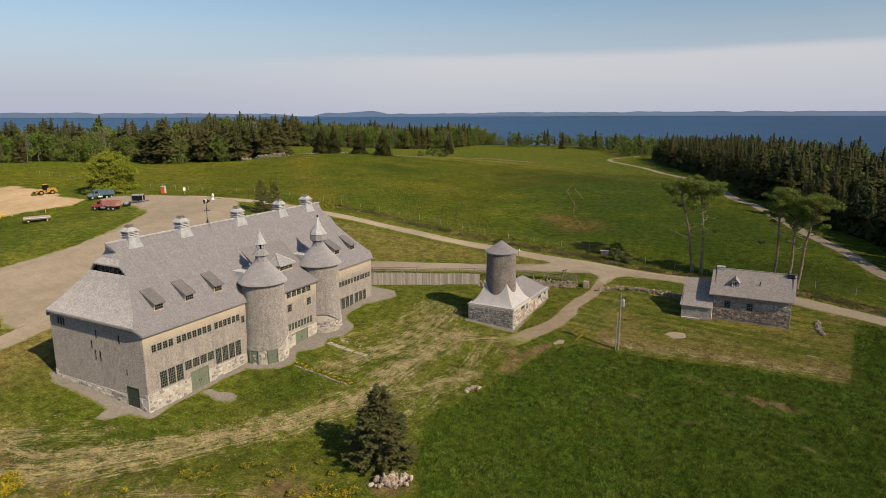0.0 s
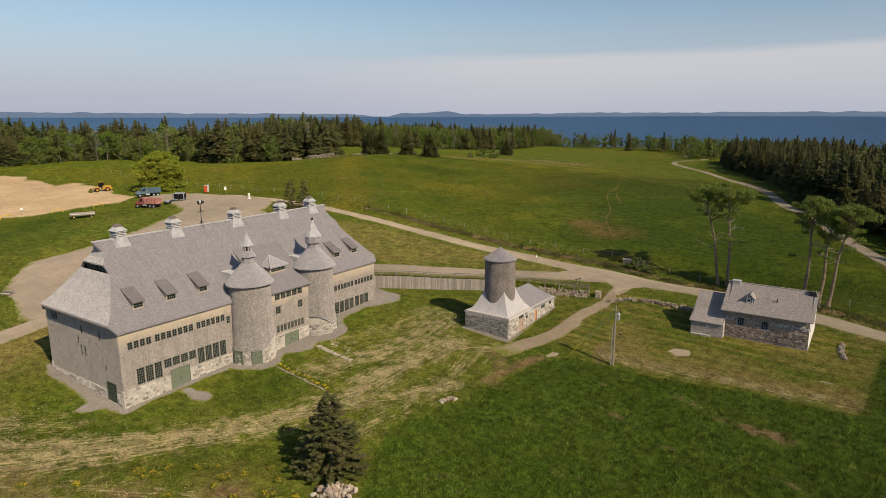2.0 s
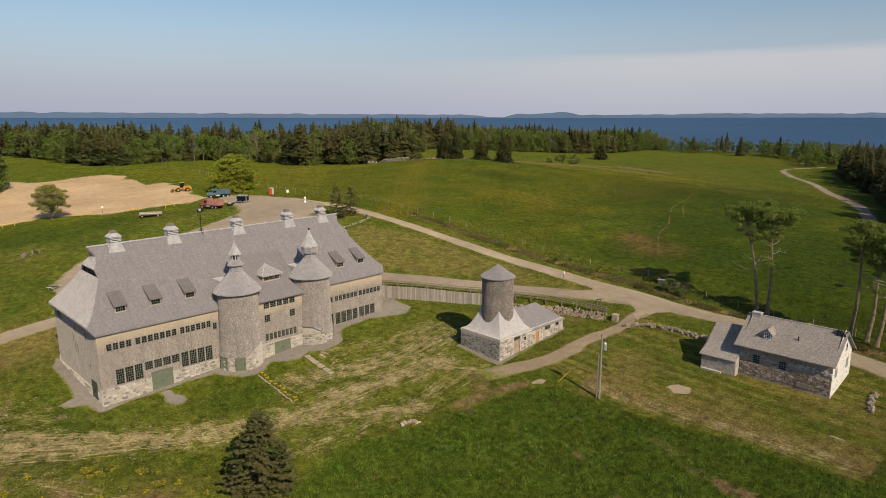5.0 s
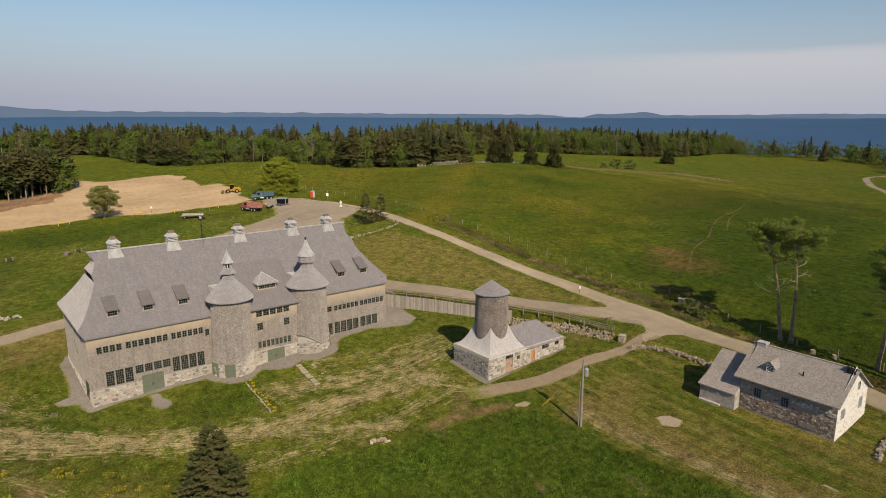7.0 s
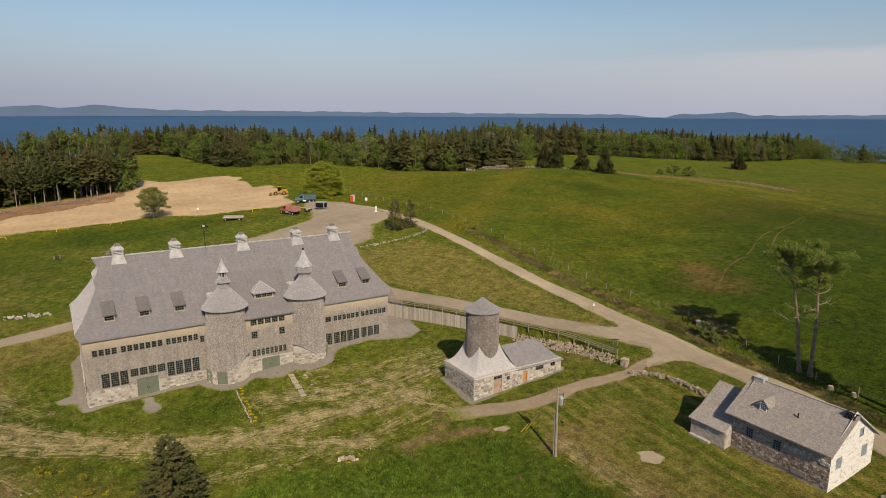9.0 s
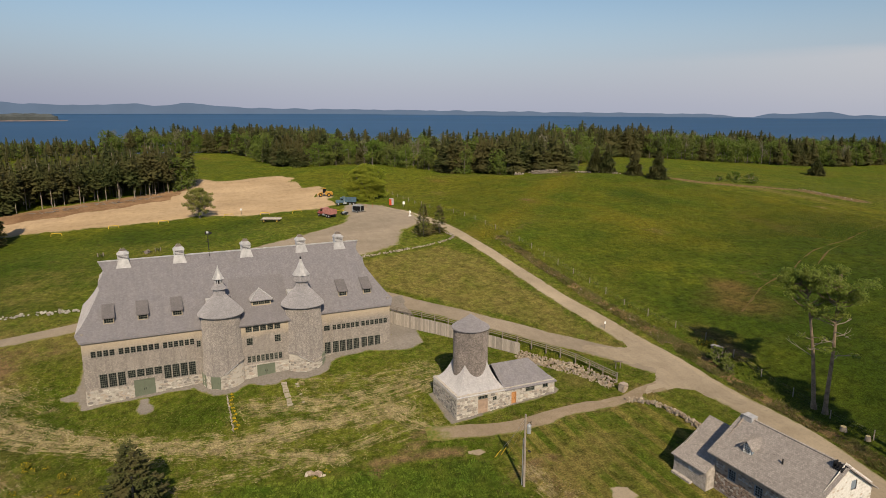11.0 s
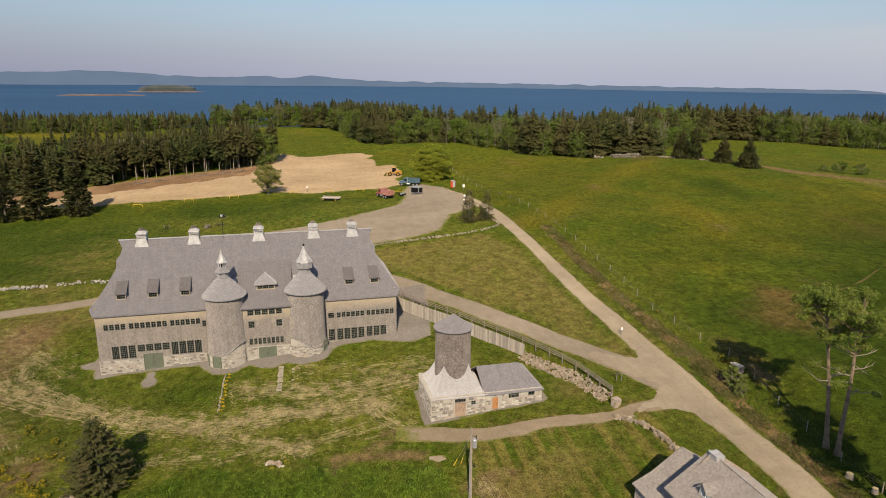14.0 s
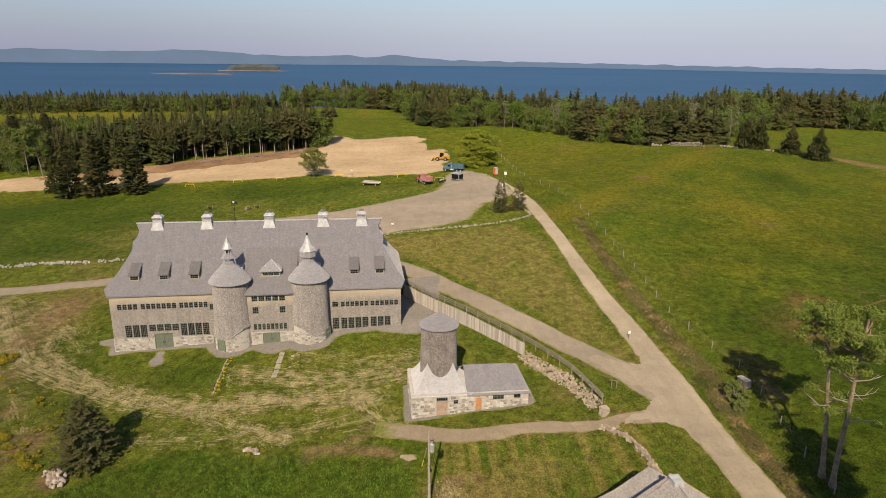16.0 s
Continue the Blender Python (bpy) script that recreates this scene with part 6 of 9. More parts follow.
def far_spruce(h, r, n, bare, seed, low=0.0, size=1.0, taper=0.64):
    """A conifer seen from afar: drooping sprays, denser low down, round a ragged inner cone; low leaves out what a wood hides."""
    g = np.random.default_rng(seed)
    lean = g.normal(size=2) * 0.2
    t = bare + (1 - bare) * (1 - np.sqrt(1 - g.random(n) * 0.985))
    t = t[t > low]
    n = len(t)
    lump = 1 + 0.22 * np.sin(t * 23 + g.uniform(0, 6)) + g.normal(size=n) * 0.16
    reach = r * ((1 - t) / (1 - bare)) ** taper * (0.62 + 0.38 * np.clip((t - bare) * 5 + 0.3, 0, 1)) * lump + 0.15
    a = g.uniform(0, 6.283, n)
    d = np.column_stack([np.cos(a), np.sin(a)])
    side = np.column_stack([-d[:, 1], d[:, 0]])
    w = (0.20 * reach + 0.16) * g.uniform(0.7, 1.3, n) * size
    z = t * h
    rise = reach * (0.28 * t - 0.22 + g.normal(size=n) * 0.14)
    inner_at = 0.25 + (1 - size) * g.uniform(0, 0.8, n)
    p, m, q = d * (inner_at * reach)[:, None], d * ((inner_at * 0.4 + 0.58) * reach)[:, None], d * reach[:, None]
    s1, s2 = m - side * w[:, None], m + side * w[:, None]
    v = np.stack([np.column_stack([p, z + 0.2]), np.column_stack([s1, z + rise * 0.6 - 0.14 * reach]), np.column_stack([q, z + rise]), np.column_stack([s2, z + rise * 0.6 - 0.14 * reach])], 1).reshape(-1, 3)
    f = np.arange(n * 4).reshape(n, 4)
    rings, i0 = [], len(v)
    for k in range(6):
        tt = max(bare, low) + (0.93 - max(bare, low)) * k / 5
        rr0 = r * 0.46 * ((1 - tt) / (1 - bare)) ** 0.75
        rings += [(rr0 * math.cos(6.283 * j / 6) * g.uniform(0.7, 1.2), rr0 * math.sin(6.283 * j / 6) * g.uniform(0.7, 1.2), tt * h) for j in range(6)]
    f2 = [(i0 + k * 6 + j, i0 + k * 6 + (j + 1) % 6, i0 + (k + 1) * 6 + (j + 1) % 6, i0 + (k + 1) * 6 + j) for k in range(5) for j in range(6)]
    v = np.vstack([v, rings])
    v[:, :2] += lean * (v[:, 2:3] / h) ** 2
    return v, np.vstack([f, f2])


def far_broad(h, w, n, size, seed, low=0.0):
    g = np.random.default_rng(seed)
    blobs = []
    for k in range(24):
        u, a = math.sqrt(g.random()), g.uniform(0, 6.283)
        zz = g.uniform(-1, 1)
        wide = w * (math.sqrt(max(0.15, 1 - zz * zz * 0.8)) if zz > -0.2 else 0.95 + 0.15 * zz)
        z = h * (0.52 + 0.42 * zz)
        if z > low * h:
            blobs.append((u * wide * math.cos(a), u * wide * math.sin(a), z, w * g.uniform(0.28, 0.46), w * g.uniform(0.26, 0.42)))
    return leaf_arrays(blobs, n, size, seed + 500, 0.6)


SPRUCES, INNER_SPRUCES, SHORE_SPRUCES, TALLBARE = [], [], [], []
for i, (h, r, bare) in enumerate(((13, 2.9, 0.04), (15, 3.1, 0.06), (11.5, 3.0, 0.03), (14, 2.7, 0.10), (12.5, 3.3, 0.04), (14.5, 2.5, 0.16))):
    stem = trunk_arrays(h * 0.96, 0.17, 0.04, n=4, bits=1)
    SPRUCES.append((*far_spruce(h, r * 0.95, 430, bare, 20 + i, 0.0, 0.62), *stem))
    INNER_SPRUCES.append((*far_spruce(h, r, 210, bare, 30 + i, 0.42), *trunk_arrays(h * 0.5, 0.15, 0.1, n=3, bits=1)))
    SHORE_SPRUCES.append((*far_spruce(h, r * 1.15, 90, bare, 36 + i, 0.25), *trunk_arrays(h * 0.4, 0.15, 0.1, n=3, bits=1)))
for i, (h, r, bare) in enumerate(((14, 2.6, 0.38), (13, 2.1, 0.50), (15, 2.7, 0.24), (14, 2.2, 0.46), (12.5, 2.7, 0.22), (14.5, 2.4, 0.42))):
    TALLBARE.append((*far_spruce(h, r, 300, bare, 46 + i, 0.0, 0.66), *trunk_arrays(h * 0.96, 0.17, 0.05, (0.3 * math.cos(i * 2), 0.3 * math.sin(i * 2)), n=5, bits=3)))
BROAD, INNER_BROAD, SHORE_BROAD = [], [], []
for i, (h, w) in enumerate(((10.5, 3.6), (9, 3.9), (11.5, 3.3), (9.5, 3.2))):
    BROAD.append((*far_broad(h, w, 660, 0.345, 60 + i), *trunk_arrays(h * 0.8, 0.16, 0.05, (0.4 * math.cos(i * 2), 0.4 * math.sin(i * 2)), n=5, bits=2)))
    INNER_BROAD.append((*far_broad(h, w, 180, 0.48, 64 + i, 0.5), *trunk_arrays(h * 0.6, 0.15, 0.05, n=3, bits=1)))
    SHORE_BROAD.append((*far_broad(h, w * 1.1, 130, 0.62, 68 + i, 0.22), *trunk_arrays(h * 0.6, 0.15, 0.05, n=3, bits=1)))
BARETWIG = []
for i in range(3):
    g = np.random.default_rng(80 + i)
    blobs = [(g.normal() * 0.9, g.normal() * 0.9, g.uniform(4.5, 10.5), 1.0, 1.2) for _ in range(9)]
    cv, cf = leaf_arrays(blobs, 190, 0.24, 90 + i, 0.0)
    tv, tf = trunk_arrays(10.8, 0.13, 0.02, (0.5 * math.cos(i * 2), 0.5 * math.sin(i * 2)), 5, 3)
    tv, tf = [tv], [tf]
    for k in range(9):      # thin ascending boughs
        bv, bf = trunk_arrays(g.uniform(2.0, 3.8), 0.06, 0.015, n=3, bits=1)
        a, z = g.uniform(0, 6.283), g.uniform(3, 8)
        tilt = bv[:, 2:3] * 0.55
        bv = bv + np.array([0, 0, z]) + np.column_stack([tilt * math.cos(a), tilt * math.sin(a), 0 * tilt])
        tf.append(bf + sum(len(b) for b in tv))
        tv.append(bv)
    BARETWIG.append((cv, cf, np.vstack(tv), np.vstack(tf)))

WEST = [(-438, 74), (-408, 84), (-362, 87), (-318, 94), (-301, 104), (-305, 132), (-270, 156), (-250, 161), (-238, 173), (-224, 179), (-222, 190), (-216, 202), (-228, 216), (-262, 228), (-302, 272), (-343, 318), (-346, 360), (-335, 420), (-322, 490), (-330, 620), (-450, 560), (-530, 330), (-530, 160), (-500, 60), (-490, 0), (-452, -4), (-450, 30)]
SOUTH_END = [(-229, -78), (-224, -56), (-234, -50), (-256, -38), (-270, -20), (-292, -48), (-318, -84), (-330, -118), (-300, -136), (-262, -116)]
SOUTH = [(-214, -46), (-219, -26), (-224, -6), (-228, 3), (-232, 18), (-240, 31), (-246, 43), (-262, 54), (-282, 44), (-274, 22), (-264, -8), (-254, -38), (-232, -52)]
FARSW = [(-400, -260), (-405, -120), (-400, -50), (-425, -20), (-462, -8), (-500, 0), (-500, -60), (-462, -120), (-462, -260)]
EAST_EDGE = [(-126, 452), (-108, 404), (-93, 364), (-76, 324), (-59, 288), (-47, 258), (-38, 236), (-30, 213), (-20, 197), (-13, 185), (-6, 178), (3, 164), (14, 150), (30, 138), (50, 126)]
EAST = EAST_EDGE + [(110, 120), (110, 260), (60, 380), (-40, 470)]
NORTH = [(-150, 470), (-172, 505), (-215, 545), (-316, 580), (-330, 690), (-60, 690), (-20, 480), (-60, 430), (-112, 452)]


def split(spots, share, seed):
    g = np.random.default_rng(seed)
    k = g.random(len(spots)) < share
    return spots[k], spots[~k]


def rim_of(poly, spots, width=11):
    """Parts the outer rows of a wood from those within."""
    off, _, _ = along(poly + poly[:1], spots[:, 0], spots[:, 1])
    return spots[off < width], spots[off >= width]


west = scatter([WEST], 5.6, 1)
off, _, _ = along(WEST + WEST[:1], west[:, 0], west[:, 1])
west = west[(off < 44) & (west[:, 0] > -486)]
mixed = np.array([noise.noise(Vector((x * 0.02, y * 0.02, 2.2))) + 0.8 * noise.noise(Vector((x * 0.11, y * 0.11, 5))) for x, y in west])
far_n = (west[:, 1] > 235) * 0.20
edge_w = 0.12 * (along(WEST + WEST[:1], west[:, 0], west[:, 1])[0] < 9)
con, dec = west[mixed + far_n + edge_w < 0.10], west[mixed + far_n + edge_w >= 0.10]
tw, dec = split(dec, 0.10, 5)
west_grow = lambda x, y: 1.0 + 0.22 * float(step(-300.0, -360.0, np.array(x))) + 0.12 * float(step(150.0, 175.0, np.array(y)))      # taller behind
a, b = rim_of(WEST, con)
plant("conifer_wood", a, SPRUCES, M_NEEDLE, M_BARK, "dense dark spruce wood behind the pasture", "forest", (0.72, 1.34), 3, west_grow, 1.22)
plant("conifer_canopy", b, INNER_SPRUCES, M_NEEDLE, M_BARK, "close canopy of dark spruces behind the pasture", "forest", (0.90, 1.38), 3, west_grow, 1.16)
a, b = rim_of(WEST, dec)
plant("broadleaf_wood", a, BROAD, M_LEAF, M_BARK, "light green spring broadleaf trees in the wood", "forest", (0.8, 1.4), 4, west_grow)
plant("broadleaf_canopy", b, INNER_BROAD, M_LEAF, M_PALEBARK, "close canopy of spring green broadleaf trees", "forest", (0.95, 1.4), 4, west_grow)
plant("leafless_wood", tw, BARETWIG, M_TWIG, M_PALEBARK, "thin pale trees barely in leaf", "forest", (1.0, 1.42), 6, west_grow)
scrub = scatter([WEST], 3.6, 41)
off, _, _ = along(WEST[-3:] + WEST[:3], scrub[:, 0], scrub[:, 1])
plant("edge_scrub", scrub[(off < 9) & (scrub[:, 0] > -486)], SHORE_BROAD, M_LEAF, M_PALEBARK, "dense low scrub under the wood's far edge", "scrub", (0.35, 0.6), 42)
south = scatter([SOUTH], 4.3, 2)
off, _, run_at = along([(-227, 0), (-232, 18), (-240, 31), (-246, 43), (-260, 53)], south[:, 0], south[:, 1])
rim = off < 10
front = (off[rim] < 8) & (south[rim][:, 1] > -2)
bare, full = south[rim][front], south[rim][~front]
plant("bare_stemmed_wood", bare, TALLBARE, M_NEEDLE, M_STEM, "tall spruces with bare pale stems at a cut edge", "forest", (0.95, 1.5), 8)
a, b = rim_of(SOUTH, south[~rim], 9)
sc, sd = split(b, 0.94, 9)
plant("spruce_plantation", np.vstack([a, full]), SPRUCES, M_NEEDLE, M_BARK, "dark spruce wood beside the sand field", "forest", (0.95, 1.5), 10)
plant("plantation_canopy", sc, INNER_SPRUCES, M_NEEDLE, M_BARK, "close dark spruce canopy beside the sand field", "forest", (1.05, 1.45), 10)
mixed_end = scatter([SOUTH_END], 4.8, 24)
ea, eb = split(mixed_end, 0.62, 25)
a, b = rim_of(SOUTH_END, ea, 9)
plant("end_spruces", a, SPRUCES, M_NEEDLE, M_BARK, "dark spruces at the wood's low end", "forest", (0.5, 0.98), 26)
plant("end_canopy", b, INNER_SPRUCES, M_NEEDLE, M_BARK, "dark spruce canopy at the wood's low end", "forest", (0.5, 0.98), 28)
a, b = rim_of(SOUTH_END, eb, 9)
plant("end_hardwoods", a, BROAD, M_LEAF, M_PALEBARK, "spring green trees at the wood's low end", "forest", (0.7, 1.15), 27)
plant("end_hardwood_canopy", b, INNER_BROAD, M_LEAF, M_PALEBARK, "spring green canopy at the wood's low end", "forest", (0.7, 1.15), 29)
plant("hardwood_patch", np.vstack([sd, [(-260, 53), (-256, 50.5), (-252.5, 47.5), (-262, 49)]]), BROAD, M_LEAF, M_PALEBARK, "green broadleaf trees among spruces", "forest", (1.0, 1.35), 11)
fsw = scatter([FARSW], 4.7, 12)
a, b = split(fsw, 0.6, 13)
plant("shore_spruces", a, SHORE_SPRUCES, M_NEEDLE, M_BARK, "far spruce wood along the shore", "forest", (0.5, 1.0), 14)
plant("shore_hardwoods", b, SHORE_BROAD, M_LEAF, M_PALEBARK, "far broadleaf scrub along the shore", "forest", (0.5, 1.0), 15)
east = scatter([EAST], 4.7, 16)
off, _, _ = along(EAST_EDGE, east[:, 0], east[:, 1])
east, off = east[off < 46], off[off < 46]
a, b = east[off < 10], east[off >= 10]
b, c = split(b, 0.86, 22)
plant("east_spruce_wood", a, SPRUCES, M_NEEDLE, M_BARK, "tall dark spruce wood beside the dirt road", "forest", (0.7, 1.4), 17)
plant("east_canopy", b, INNER_SPRUCES, M_NEEDLE, M_BARK, "close canopy of dark spruces beside the road", "forest", (0.8, 1.4), 17)
plant("east_hardwoods", c, INNER_BROAD, M_LEAF, M_BARK, "green broadleaf crowns among roadside spruces", "forest", (1.0, 1.4), 23)
north = scatter([NORTH], 8.5, 18)
north = north[np.array([noise.noise(Vector((x * 0.022, y * 0.022, 7.1))) + 0.3 * noise.noise(Vector((x * 0.1, y * 0.1, 1.1))) for x, y in north]) > -0.02]
clumps = np.array([(-223, 571), (-216, 563), (-209, 568), (-228, 580), (-290, 560), (-283, 556), (-276, 563), (-251, 590), (-243, 584), (-196, 545), (-190, 552), (-171, 522), (-164, 514), (-158, 522), (-320, 575), (-312, 569), (-334, 590), (-152, 478)], float)
plant("north_clumps", clumps, BROAD, M_LEAF, M_PALEBARK, "round green trees at the pasture's far end", "forest", (0.95, 1.5), 33)
spires = np.array([(-286, 612), (-232, 548), (-300, 596), (-262, 575), (-270, 600), (-205, 556), (-180, 535), (-345, 585), (-150, 500)], float)
plant("north_spires", spires, SPRUCES, M_NEEDLE, M_BARK, "lone tall spruces at the pasture's far end", "forest", (0.9, 1.4), 34)
a, b = split(north, 0.25, 19)
plant("north_spruces", a, SHORE_SPRUCES, M_NEEDLE, M_BARK, "scattered spruces at the pasture's far end", "forest", (0.5, 0.85), 20)
plant("north_hardwoods", b, SHORE_BROAD, M_LEAF, M_PALEBARK, "green trees at the pasture's far end", "forest", (0.7, 1.35), 21)


def near_spruce(h, r, whorls, boughs, twigs, seed):
    """A spruce seen close: whorls of boughs that droop and turn up at the tip, each set with small flat twigs."""
    g = np.random.default_rng(seed)
    v = []
    for w in range(whorls):
        t = 0.03 + 0.95 * (w / whorls) ** 0.92
        for k in range(max(4, int(boughs * (1 - 0.6 * t)))):
            ang = g.uniform(0, 6.283)
            ln = (r * (1 - t) ** 0.88 * g.uniform(0.62, 1.12) + 0.18) * (0.8 if t < 0.08 else 1)
            out = np.array([math.cos(ang), math.sin(ang), 0])
            z0, dip = t * h + g.normal() * 0.12, g.uniform(0.02, 0.3) - 0.25 * t
            m = max(4, int(twigs * (0.3 + 0.7 * ln / r)))
            for u in 0.22 + 0.78 * np.sqrt(g.random(m)):
                c = out * ln * u + [0, 0, z0 + ln * (-dip * u + 0.16 * u * u * u)]
                b = ang + g.choice((-1, 1)) * g.uniform(0.1, 1.0)
                d = np.array([math.cos(b), math.sin(b), g.normal() * 0.25])
                s = np.array([-d[1], d[0], g.normal() * 0.35])
                size = g.uniform(0.22, 0.48) * (0.6 + 0.11 * r) * max(1.0, h / 8.5) * (1.4 if twigs < 45 else 1.0)
                v += [c, c + d * size * 0.5 - s * size * 0.24, c + d * size, c + d * size * 0.5 + s * size * 0.24]
    return np.array(v), np.arange(len(v)).reshape(-1, 4)


def conifer(x, y, h, r, seed, label, whorls=20, arms=11, bare=0.03, group="", mat=None, twigs=46):
    t = thing("spruce", (x, y, ground_z(x, y) - 0.05), label, "tree", group)
    tv, tf = trunk_arrays(h * 0.94, 0.02 * h, 0.02, n=8, bits=4)
    part("trunk", bulk("trunk", tv, tf, [M_BARK], smooth=True), None, t)
    v, f = near_spruce(h, r, whorls, arms, twigs, seed) if arms > 14 else far_spruce(h, r, int(500 + 32 * h * r), bare, seed, 0.0, 0.32, 0.9)
    part("crown", bulk("crown", v, f, [mat or M_NEEDLENEAR]), None, t)
    return t


conifer(-41.0, 50.1, 8.9, 4.3, 101, "dark bushy spruce standing alone on the meadow's edge", 27, 19, 0.02)
conifer(-128.6, 112.6, 8.6, 2.7, 102, "young spruce beside the parking lot", 18, 15, group="spruces by the lot", mat=M_YOUNG, twigs=26)
conifer(-129.2, 117.2, 7.8, 2.3, 103, "young spruce beside the parking lot", 16, 15, group="spruces by the lot", mat=M_YOUNG, twigs=26)
for i, (x, y, h, r) in enumerate(((-179.2, 1.9, 17.0, 4.6), (-179.6, -9.4, 20.5, 4.9), (-180.2, -19.2, 15.0, 4.8), (-188, -27, 13, 3.8), (-282, -93, 15, 4.4), (-285, -80, 15, 4.2), (-268, -70, 13, 4.0))):
    conifer(x, y, h, r, 110 + i, "spruce with low dead boughs at the sand field's edge", 24, 15, group="spruces by the sand field", mat=M_NEEDLE, twigs=38)
for i, (x, y, h, r) in enumerate(((-177.2, 223.4, 11.5, 4.2), (-187.8, 220.3, 10.5, 3.9), (-197.0, 214.0, 13, 3.8), (-200.5, 211.0, 12.5, 3.8), (-204, 212.5, 11, 3.5), (-258, 400, 12, 5.2), (-262, 407, 9, 3.4), (-374.0, 43, 8, 3.0))):
    conifer(x, y, h, r, 130 + i, "lone spruce standing in the pasture", 20, 10, group="pasture spruces", mat=M_NEEDLE)


def limb(s, p, d, ln, r, g, depth, tips):
    """A crooked limb of tapering tubes that forks; its tips are gathered for the leaves."""
    p, d = Vector(p), Vector(d).normalized()
    bits = 4
    for i in range(bits):
        q = p + d * ln / bits
        s.tube(p, q, r * (1 - 0.16 * i), r * (1 - 0.16 * (i + 1)), 6)
        p = q
        d = (d + Vector((g.uniform(-0.28, 0.28), g.uniform(-0.28, 0.28), g.uniform(-0.06, 0.24)))).normalized()
        if depth > 0 and i >= 1:
            e = (d + Vector((g.uniform(-0.9, 0.9), g.uniform(-0.9, 0.9), g.uniform(-0.1, 0.55)))).normalized()
            limb(s, p, e, ln * g.uniform(0.4, 0.62), r * 0.5, g, depth - 1, tips)
    tips.append(tuple(p))


def broadleaf(x, y, h, spread, seed, label, leaf, bark, n, size, clear, trunk_r, lean, blob, group, name):
    """A leaning stem with boughs from clear of its height upwards, each ending in pads of leaves."""
    g = random.Random(seed)
    t = thing(name, (x, y, ground_z(x, y) - 0.1), label, "tree", group)
    s, tips = Shape(), []
    p, bits, way = Vector((0, 0, 0)), 7, Vector((lean[0], lean[1], h * 0.86))
    for i in range(bits):
        f = (i + 1) / bits
        q = way * f + Vector((g.uniform(-0.12, 0.12), g.uniform(-0.12, 0.12), 0))
        s.tube(p, q, trunk_r * (1 - 0.11 * i), trunk_r * (1 - 0.11 * (i + 1)), 8)
        if f > clear:
            for _ in range(3 if f > clear + 0.15 else 2):
                a = g.uniform(0, 6.283)
                reach = spread * g.uniform(0.55, 1.0) * (1 - 0.35 * abs(f - 0.72)) * (0.75 if f > 0.9 else 1)
                limb(s, q, (math.cos(a), math.sin(a), g.uniform(0.15, 0.8)), reach, trunk_r * 0.30, g, 1, tips)
        p = q
    part("trunk", s, bark, t)
    blobs = [(*p, blob * g.uniform(0.6, 1.25), blob * g.uniform(0.35, 0.7)) for p in tips if p[2] > h * (clear * 0.75)]
    v, f = leaf_arrays(blobs, n, size, seed + 1)
    part("crown", bulk("crown", v, f, [leaf]), None, t)
    return t


